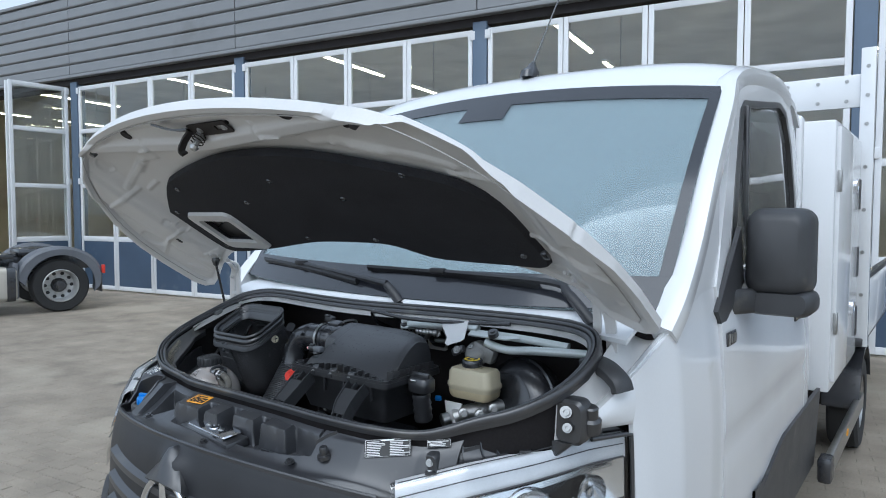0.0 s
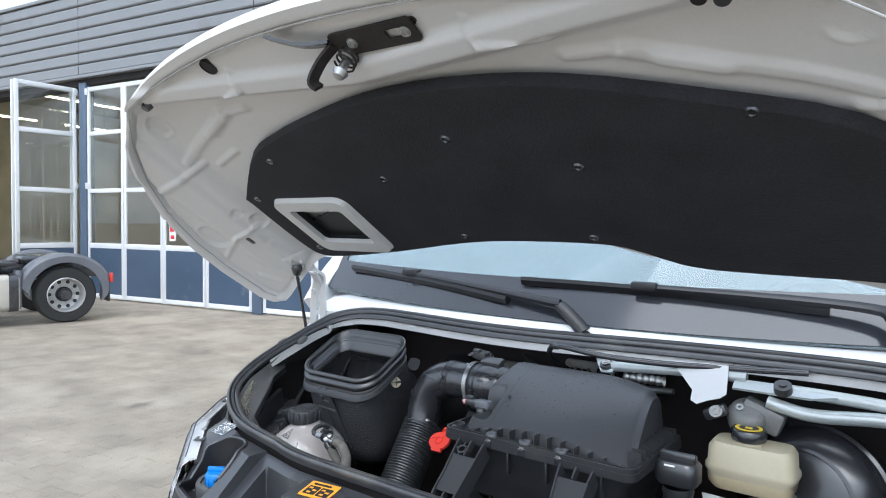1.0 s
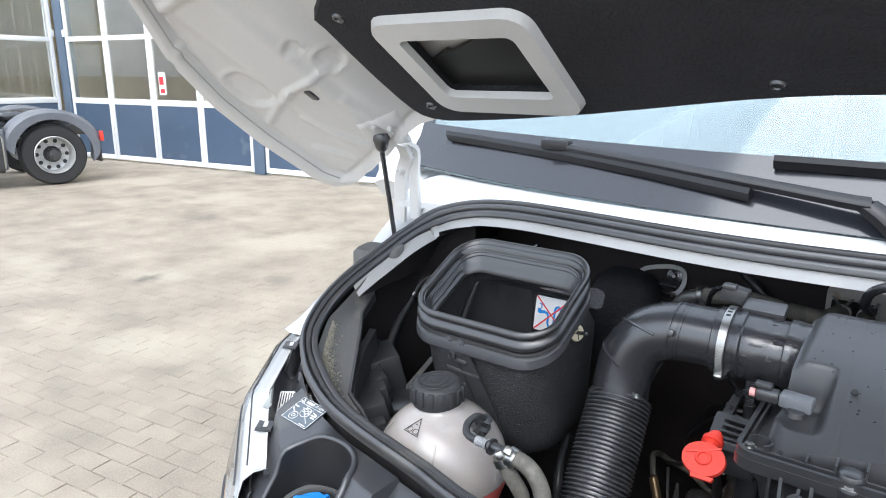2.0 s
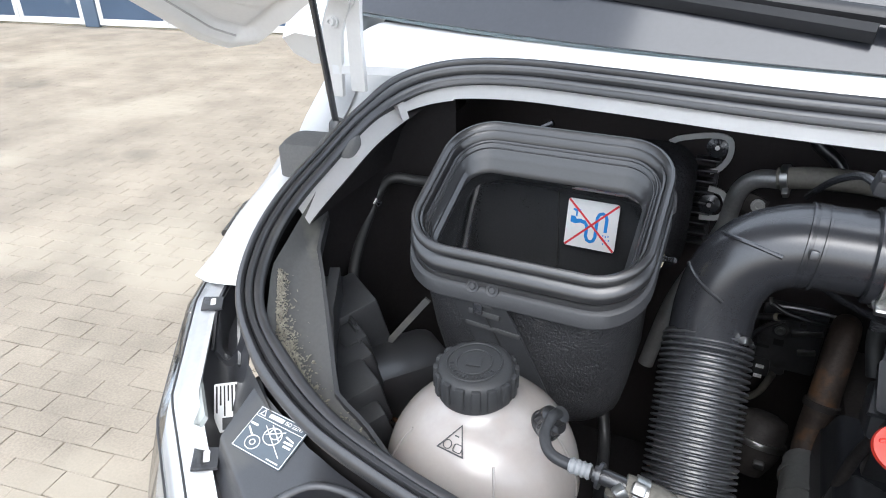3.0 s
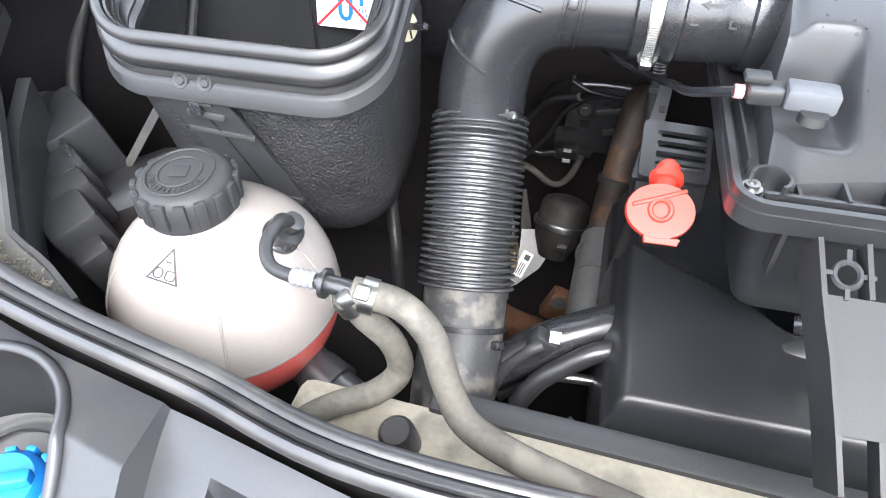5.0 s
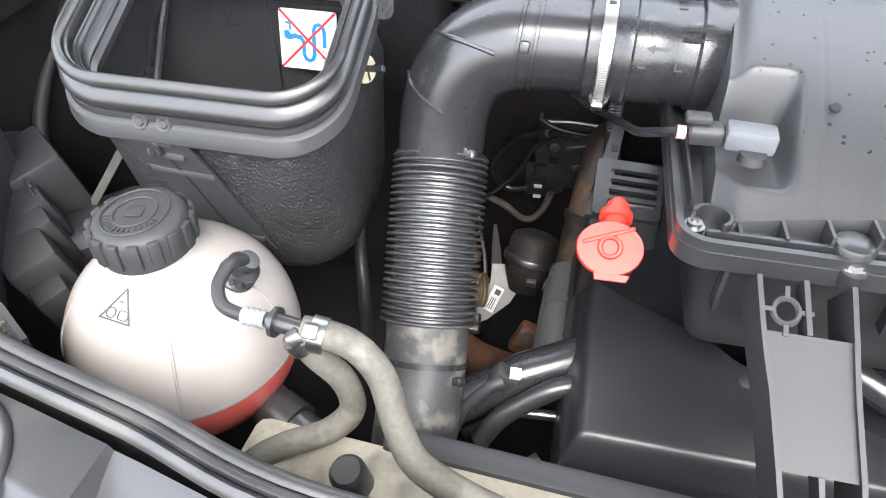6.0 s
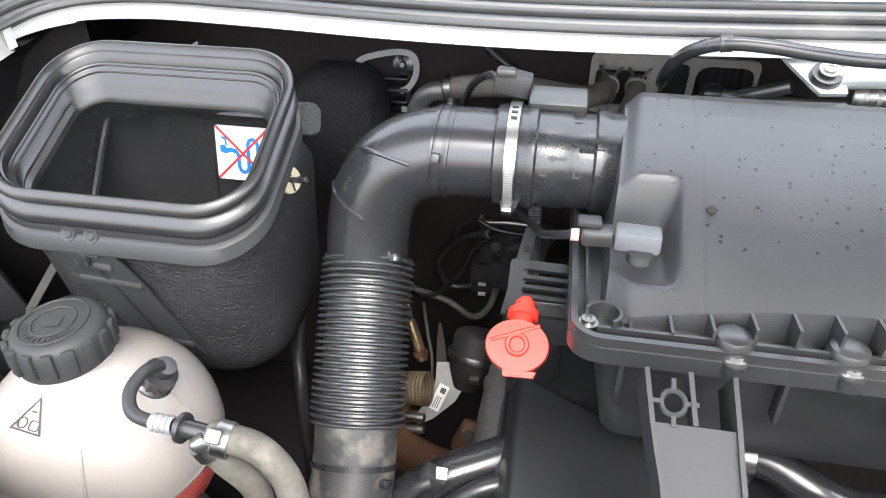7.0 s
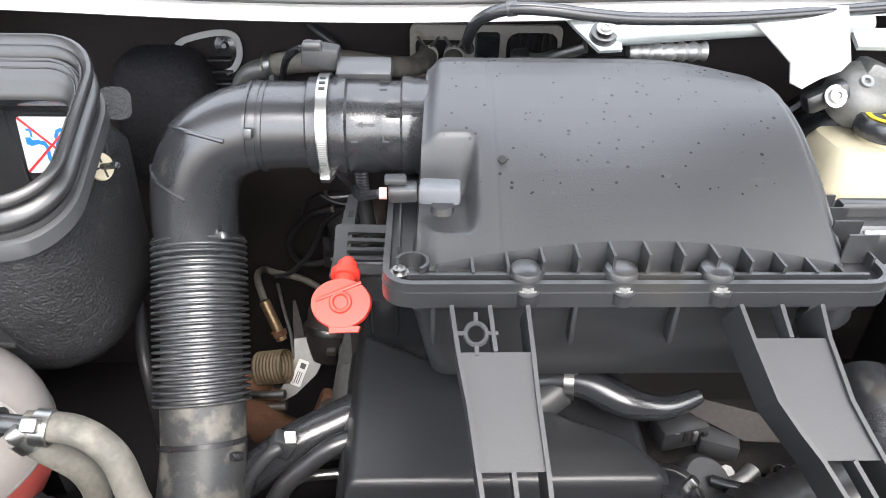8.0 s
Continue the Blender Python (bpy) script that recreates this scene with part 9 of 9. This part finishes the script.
part("sensor_lead", TUBE_([(-0.262, 0.912, 0.957), (-0.278, 0.95, 0.975), (-0.280, 1.00, 0.955), (-0.262, 1.005, 0.945), (-0.215, 1.00, 0.935), (-0.175, 0.995, 0.912), (-0.150, 1.00, 0.925), (-0.136, 1.00, 0.968)], 0.0058, 10), OLDHOSE, o2, "grey braided sensor lead")
part("pressure_line", TUBE_([(-0.250, 0.96, 0.955), (-0.235, 0.92, 0.930), (-0.222, 0.89, 0.905), (-0.215, 0.86, 0.885)], 0.0028, 8), STEEL, eg)
big_h = part("coolant_pipe", TUBE_([(-0.060, 0.578, 1.078), (-0.094, 0.558, 1.074), (-0.135, 0.538, 1.066), (-0.170, 0.522, 1.050), (-0.20, 0.512, 1.03)], 0.0205, 20), SATIN, eg, "short black coolant pipe with plug")
part("plug", B((-0.150, 0.514, 1.086), (0.024, 0.018, 0.022), Matrix.Rotation(radians(30), 3, "Y"), 0.004), GREYP, big_h)
part("plug_tag", B((-0.139, 0.507, 1.103), (0.010, 0.004, 0.012)), PAPER, big_h)
for pts, r, mt_ in (([(-0.150, 0.506, 1.090), (-0.162, 0.500, 1.084), (-0.184, 0.496, 1.050), (-0.194, 0.488, 1.01)], 0.0058, GREYP), ([(-0.070, 0.530, 1.080), (-0.098, 0.518, 1.080), (-0.125, 0.508, 1.064), (-0.148, 0.498, 1.046), (-0.165, 0.485, 1.02)], 0.0100, PLASTIC),
                    ([(-0.085, 0.522, 1.032), (-0.125, 0.520, 1.031), (-0.142, 0.520, 1.024), (-0.160, 0.520, 1.006), (-0.185, 0.515, 0.985)], 0.0052, STEEL),
                    ([(-0.10, 0.50, 0.98), (-0.14, 0.47, 0.96), (-0.19, 0.44, 0.95)], 0.014, ALU), ([(-0.245, 0.46, 1.0), (-0.25, 0.52, 0.98), (-0.26, 0.60, 0.95)], 0.007, ALU), ([(-0.355, 0.72, 1.10), (-0.345, 0.68, 1.075), (-0.333, 0.65, 1.04), (-0.330, 0.64, 0.97), (-0.33, 0.64, 0.88)], 0.0075, GREYP)):
    part("line", TUBE_(pts, r, 12), mt_, eg)
part("pump", L((-0.15, 0.46, 0.985), (0.3, -0.6, 0.7), ((0, -0.04), (0.03, -0.04), (0.032, 0.0), (0.024, 0.01), (0.012, 0.016), (0, 0.016)), 24), ALU, eg, "aluminium pump body")
cu = thing("control_unit", "dark control unit with bolts and plugged cables behind the hose", "control unit", (-0.12, 0.97, 1.0))
UNITG = pbr("grey_control_case", (0.085, 0.085, 0.088), 0.42, metal=0.3, vary=0.25, scale=30.0, bump=0.2, stain=(0.05, 0.048, 0.045), stain_at=0.55, stain_scale=25.0)
part("case", B((-0.124, 1.032, 1.030), (0.090, 0.050, 0.115), None, 0.006), UNITG, cu)
part("case_foot", B((-0.150, 1.034, 0.985), (0.062, 0.044, 0.055), None, 0.005), UNITG, cu)
for x, z in ((-0.141, 1.048), (-0.095, 1.060)):
    part("pad", L((x, 1.007, z), (0, -1, 0), ((0, 0.004), (0.007, 0.004), (0.012, 0.002), (0.0125, 0)), 16), GREYP, cu)
bolt(cu, (-0.141, 1.004, 1.048), (0, -1, 0), 0.0055, 0.005)
for x, z, w, h in ((-0.139, 1.024, 0.015, 0.011), (-0.160, 1.012, 0.020, 0.005), (-0.110, 1.062, 0.012, 0.006)):
    part("case_slot", B((x, 1.0068, z), (w, 0.002, h)), INK, cu)
for x, z in ((-0.112, 1.050), (-0.095, 1.054), (-0.098, 1.018)):
    part("tab", B((x, 1.004, z), (0.026, 0.006, 0.010), Matrix.Rotation(radians(-15), 3, "Y"), 0.002), STEEL, cu)
part("plug", B((-0.160, 0.998, 0.978), (0.034, 0.024, 0.022), None, 0.004), PLASTIC, cu)
for dz in (0.009, -0.010):
    part("plug_tag", B((-0.158, 0.9845, 0.978 + dz), (0.012, 0.003, 0.005)), PAPER, cu)

for pts, r in (([(-0.120, 0.955, 1.105), (-0.151, 0.985, 1.082), (-0.195, 0.995, 1.062), (-0.229, 0.998, 1.018), (-0.226, 0.998, 0.985), (-0.205, 0.998, 0.968), (-0.170, 0.998, 0.974)], 0.0052),
               ([(-0.140, 0.985, 1.080), (-0.170, 0.985, 1.055), (-0.185, 0.985, 1.02), (-0.205, 0.99, 0.985), (-0.235, 0.99, 0.955), (-0.262, 0.995, 0.945)], 0.0038), ([(-0.17, 0.98, 1.11), (-0.195, 0.99, 1.09), (-0.205, 1.0, 1.06)], 0.003),
               ([(-0.05, 0.96, 1.10), (-0.10, 0.955, 1.103), (-0.14, 0.955, 1.108), (-0.165, 0.96, 1.118)], 0.0035)):
    part("loom_cable", TUBE_(pts, r, 10), RUBBER, cu, smooth=60)
part("loom_tie", L((-0.151, 0.985, 1.082), (-0.8, 0.5, -0.4), ((0.005, -0.003), (0.0065, -0.003), (0.0065, 0.003), (0.005, 0.003)), 12), BEIGE, cu)
part("top_bar", TUBE_([(-0.165, 1.000, 1.105), (-0.160, 0.992, 1.098), (-0.120, 0.992, 1.100), (-0.075, 0.992, 1.098)], 0.0028, 8), STEEL, cu)

# ---- radiator top in front of the engine ----
rd = thing("radiator_top", "dusty beige radiator top behind the front carrier", "radiator", (-0.05, 0.34, 1.05))
part("tank", B((-0.02, 0.345, 1.125), (0.62, 0.055, 0.05), Matrix.Rotation(radians(-3), 3, "Z"), 0.012), pbr("dusty_beige", (0.34, 0.31, 0.25), 0.85, vary=0.25, scale=14.0, bump=0.3, stain=(0.16, 0.15, 0.13), stain_at=0.55, stain_scale=18.0), rd)
part("rail", B((0.05, 0.372, 1.142), (0.55, 0.022, 0.022), Matrix.Rotation(radians(-3), 3, "Z"), 0.004), GREYP, rd)
part("filler_stub", L((-0.235, 0.345, 1.145), (-0.1, -0.2, 1), ((0.014, 0), (0.013, 0.026), (0.010, 0.030), (0, 0.030)), 18), PLASTIC, rd)
part("core", B((0.03, 0.335, 0.90), (0.9, 0.04, 0.40)), DARK, rd)

# ---- front corner: filler, labels, casing ----
fw = thing("fluid_filler", "blue ribbed filler cap in a recess of the front carrier", "filler cap", (-0.478, 0.255, 1.13))
FC, FA = Vector((-0.478, 0.262, 1.128)), Vector((0.0, -0.10, 1)).normalized()
part("neck", L(FC, FA, ((0.052, 0), (0.052, 0.030), (0.050, 0.034), (0.042, 0.034), (0.041, 0.030), (0, 0.030)), 40), dust, fw, "round dusty grey neck")
part("neck_ring", L(FC + FA * 0.030, FA, ((0.030, 0), (0.034, 0), (0.034, 0.006), (0.030, 0.006)), 36), PLASTIC, fw)
cc = FC + FA * 0.034 + Vector((0.018, -0.018, 0))
cb = part("cap", L(cc, FA, ((0.024, 0), (0.025, 0.004), (0.025, 0.022), (0.021, 0.027), (0, 0.027)), 32), BLUE, fw, "bright blue cap")
for i in range(12):
    a = 2 * math.pi * i / 12
    part("cap_rib", B(cc + Vector((0.0255 * math.cos(a), 0.0255 * math.sin(a), 0.0125 + 0.0025 * math.sin(a))), (0.004, 0.007, 0.018), Matrix.Rotation(a, 3, "Z"), 0.0012), BLUE, cb)
part("cap_grip", B(cc + FA * 0.030, (0.042, 0.010, 0.010), Matrix.Rotation(radians(25), 3, "Z"), 0.003), BLUE, cb)
part("strap", TUBE_([cc + Vector((0.022, 0, 0.012)), cc + Vector((0.040, -0.012, 0.016)), cc + Vector((0.052, 0.0, 0.010)), cc + Vector((0.046, 0.018, -0.004))], 0.0045, 8), SATIN, fw)
part("strap_hub", L(cc + Vector((0.034, -0.008, 0.006)), FA, ((0.014, -0.01), (0.014, 0.008), (0.010, 0.012), (0, 0.012)), 18), PLASTIC, fw, "black strap hub")


def flat_label(name, c, w, h, face, material, label, cat, turn=0.0):
    m_ = Matrix.Translation(c) @ axes(face, (1, 0, 0)) @ Matrix.Rotation(radians(turn), 4, "Z")
    t_ = thing(name, label, cat, c)
    part("sheet", P(rounded(w, h, 0.002, 2), m_, 0.0006), material, t_, smooth=0)
    return t_, m_ @ Matrix.Translation((0, 0, 0.0009))


def bars(t_, m_, rows_, mat_, name="print_line"):
    for x, y, w, h in rows_:
        part(name, P([(x, y), (x + w, y), (x + w, y + h), (x, y + h)], m_, 0.0003), mat_, t_, smooth=0)


def text(t_, m_, body, size, x, y, mat_, name="lettering"):
    cu_ = bpy.data.curves.new(name, "FONT")
    cu_.body, cu_.size, cu_.extrude = body, size, 0.0001
    tmp = bpy.data.objects.new(name, cu_)
    me_ = bpy.data.meshes.new_from_object(tmp)
    bpy.data.objects.remove(tmp)
    bm_ = bmesh.new()
    bm_.from_mesh(me_)
    bmesh.ops.transform(bm_, matrix=m_ @ Matrix.Translation((x, y, 0.0001)), verts=bm_.verts)
    part(name, bm_, mat_, t_, smooth=0)


t_, m_ = flat_label("filler_label", (-0.571, 0.3305, 1.2340), 0.063, 0.043, (-0.124, -0.333, 0.935), pbr("grey_film", (0.085, 0.105, 0.125), 0.25, vary=0.1, spec=0.7), "silver-grey filler label with a drawing and white print", "label", -8)
bars(t_, m_, [(-0.016, 0.0145, 0.018, 0.004)], PAPER)
text(t_, m_, "ISO 22241", 0.0052, 0.004, 0.0148, PAPER)
part("triangle_mark", P([(-0.028, 0.0135), (-0.020, 0.0135), (-0.024, 0.0200)], m_, 0.0003, 1.0, ([(-0.0266, 0.0143), (-0.0214, 0.0143), (-0.024, 0.0186)][::-1],)), PAPER, t_, smooth=0)
for cx, cy, r in ((-0.013, -0.011, 0.0080), (-0.013, -0.011, 0.0030), (0.003, 0.004, 0.0062), (0.002, 0.001, 0.0100)):
    part("ring_mark", sweep(bmesh.new(), [m_ @ Vector((cx + r * math.cos(a), cy + r * 0.8 * math.sin(a), 0.0002)) for a in [2 * math.pi * i / 24 for i in range(24)]], [(-0.0004, -0.0002), (0.0004, -0.0002), (0.0004, 0.0002), (-0.0004, 0.0002)], closed=True, up=m_.to_3x3() @ Vector((0, 0, 1))), PAPER, t_, smooth=0)
for x0, y0, x1, y1, w in ((-0.030, 0.0118, 0.030, 0.0118, 0.0006), (-0.0305, -0.0205, 0.0305, -0.0205, 0.0006), (-0.0305, -0.0205, -0.0305, 0.0205, 0.0006), (0.0305, -0.0205, 0.0305, 0.0205, 0.0006), (-0.0305, 0.0205, 0.0305, 0.0205, 0.0006),
                          (-0.012, 0.007, 0.022, -0.013, 0.0008), (-0.006, 0.010, 0.012, -0.001, 0.0008), (-0.006, 0.000, 0.012, 0.009, 0.0008), (-0.028, 0.000, -0.018, -0.006, 0.0016), (0.026, 0.004, 0.015, 0.006, 0.0016)):
    v_ = Vector((x1 - x0, y1 - y0, 0))
    part("drawn_line", B(m_ @ Vector(((x0 + x1) / 2, (y0 + y1) / 2, 0.0002)), (v_.length, w, 0.0003), m_.to_3x3() @ Matrix.Rotation(math.atan2(v_.y, v_.x), 3, "Z")), PAPER, t_, smooth=0)
bars(t_, m_, [(0.016, 0.0005, 0.011, 0.0020), (0.018, -0.0030, 0.009, 0.0020), (-0.029, 0.003, 0.009, 0.0020), (0.012, -0.0185, 0.014, 0.0012)], PAPER)
LAMPN = Vector((0.30, -0.30, 0.90)).normalized()
t_, m_ = flat_label("lamp_label", (-0.668, 0.3825, 1.1930), 0.036, 0.054, LAMPN, PAPER, "white lamp type label with small print", "label", 36)
bars(t_, m_, [(-0.016 + 0.0038 * i, 0.024 - (0.030, 0.022, 0.034, 0.018, 0.030, 0.026)[i], 0.0016, (0.030, 0.022, 0.034, 0.018, 0.030, 0.026)[i]) for i in range(6)], INK)
bars(t_, m_, [(0.009, 0.004, 0.0026, 0.022), (0.014, 0.006, 0.0026, 0.018)], INK)
bars(t_, m_, [(-0.010, -0.025, 0.014, 0.013)], GREYP, "printed_block")
lb_ = part("carrier_bracket", loft(bmesh.new(), [[(-0.582 + dx * k - 0.35 * dy * k, 0.299 + dy * k, 1.192 + 0.15 * dx + 0.35 * dy + q) for dx, dy in rounded(0.040, 0.034, 0.008, 4)] for q, k in ((-0.020, 1.05), (0.000, 1.0), (0.003, 0.92))]), CARR, van, "black bracket of the carrier with a silver bolt")
bolt(lb_, (-0.584, 0.304, 1.1965), (-0.2, -0.33, 0.93), 0.0052, 0.006, ALU)
part("washer", L((-0.584, 0.304, 1.1960), (-0.2, -0.33, 0.93), ((0.005, 0), (0.0085, 0), (0.0085, 0.002), (0.005, 0.002)), 20), ALU, lb_)
tab_m = Matrix.Translation((-0.690, 0.362, 1.214)) @ axes((-0.3, -0.4, 0.85), (0.75, -0.65, 0))
part("edge_glass", P([(-0.045, -0.008), (0.036, -0.012), (0.046, -0.002), (0.040, 0.006), (-0.040, 0.010)], tab_m, 0.004, 0.94), pbr("pale_clear_edge", (0.42, 0.45, 0.44), 0.15, vary=0.1, scale=30.0), van, "pale clear edge of the lamp glass")
# ---- dried water spots on the filter lid ----
rnd = random.Random(21)
bm = bmesh.new()
for k in range(150):
    u, v, r = rnd.uniform(0.05, 0.95), rnd.uniform(0.18, 0.95), rnd.uniform(0.0005, 0.0017)
    c, cu1, cv1 = (Vector(lid(*q)) + Vector((0.004, 0.008, 0.004)) for q in ((u, v), (u + 0.01, v), (u, min(1, v + 0.01))))
    n = (cu1 - c).cross(cv1 - c).normalized()
    m = axes(n).to_3x3()
    ring_ = [bm.verts.new(c + m @ Vector((r * math.cos(a), r * math.sin(a), 0.0001))) for a in [2 * math.pi * i / 7 for i in range(7)]]
    top_ = bm.verts.new(c + n * r * 0.12)
    for i in range(7):
        bm.faces.new((ring_[i], ring_[(i + 1) % 7], top_))
solid("water_spots", bm, pbr("wet_spot", (0.028, 0.028, 0.031), 0.25, vary=0.1, spec=0.6), "small water drops scattered over the filter lid", "water drops", kind="stuff", smooth=80)

# ---- yard pavers ----
def pavers():
    bond = Matrix.Rotation(radians(9.1), 4, "Z")
    L_, W_, H_, gap = 0.2090, 0.1040, 0.05, 0.0020
    variants = []
    rv = random.Random(11)
    for k in range(6):
        bm_ = bmesh.new()
        vs = bmesh.ops.create_cube(bm_, size=1, matrix=Matrix.Translation((0, 0, -H_ / 2)) @ Matrix.Diagonal((L_, W_, H_, 1)))["verts"]
        bmesh.ops.bevel(bm_, geom=[e for e in bm_.edges if all(v.co.z > -0.01 for v in e.verts)], offset=0.0015, segments=1, affect="EDGES")
        for v in bm_.verts:
            v.co += Vector((rv.uniform(-1, 1), rv.uniform(-1, 1), rv.uniform(-1, 1))) * 0.0015
        me_ = bpy.data.meshes.new("paver")
        bm_.to_mesh(me_)
        bm_.free()
        me_.materials.append(PAVER)
        variants.append(me_)
    pv = thing("pavement", "worn sandy grey block paving of the yard", "pavement", (0, 0, 0), kind="structure")
    near, rest_v, rest_f = 0, [], []
    cells = []
    for j in range(-40, 150):
        for i in range(-110, 30):
            x, y = i * (L_ + gap) + (j % 2) * (L_ + gap) / 2, j * (W_ + gap)
            q = bond @ Vector((x, y, 0))
            if q.y > 7.22 + 0.16 * (q.x + 9.69) - 0.12 or q.y < -3.5:
                continue
            if q.x > 3.2 or (abs(q.x) < 0.95 and 0.4 < q.y < 2.8):
                continue
            cells.append((math.hypot(q.x + 1.55, q.y - 1.0), q))
    cells.sort(key=lambda c: c[0])
    tv = [(-0.5, -0.5), (0.5, -0.5), (0.5, 0.5), (-0.5, 0.5)]
    for k, (d, q) in enumerate(cells):
        dz = rv.uniform(-0.0008, 0.0008) + 0.002 * noise.noise(q * 0.8)
        a = radians(9.1) + rv.gauss(0, 0.012)
        tilt = (rv.gauss(0, 0.0035), rv.gauss(0, 0.0025))
        if k < 300:
            ob = new("paver", variants[rv.randrange(6)])
            ob.parent = pv
            ob.matrix_basis = Matrix.Translation((q.x, q.y, dz)) @ Euler((*tilt, a)).to_matrix().to_4x4()
        else:
            m_ = Euler((*tilt, a)).to_matrix()
            base = len(rest_v)
            c = 0.0025
            for sx, sy in tv:
                rest_v.append(tuple(Vector((q.x, q.y, dz)) + m_ @ Vector((sx * (L_ - 2 * c), sy * (W_ - 2 * c), 0))))
            for sx, sy in tv:
                rest_v.append(tuple(Vector((q.x, q.y, dz)) + m_ @ Vector((sx * L_, sy * W_, -0.002))))
            for sx, sy in tv:
                rest_v.append(tuple(Vector((q.x, q.y, dz)) + m_ @ Vector((sx * L_, sy * W_, -0.025))))
            rest_f.append((base, base + 1, base + 2, base + 3))
            for r in (0, 4):
                for e in range(4):
                    f = (e + 1) % 4
                    rest_f.append((base + r + e, base + r + 4 + e, base + r + 4 + f, base + r + f))
    me_ = bpy.data.meshes.new("paver_field")
    me_.from_pydata(rest_v, [], rest_f)
    me_.materials.append(PAVER_FIELD)
    ob = new("paver_field", me_)
    tagged(ob, kind="stuff")
    ob.parent = pv


PAVER_FIELD = PAVER.copy()
n_, l_ = PAVER_FIELD.node_tree.nodes, PAVER_FIELD.node_tree.links
info = [x for x in n_ if x.bl_idname == "ShaderNodeObjectInfo"][0]
geo_ = [x for x in n_ if x.bl_idname == "ShaderNodeNewGeometry"][0]
for ln_ in list(info.outputs["Random"].links):
    l_.new(geo_.outputs["Random Per Island"], ln_.to_socket)
n_.remove(info)
pavers()
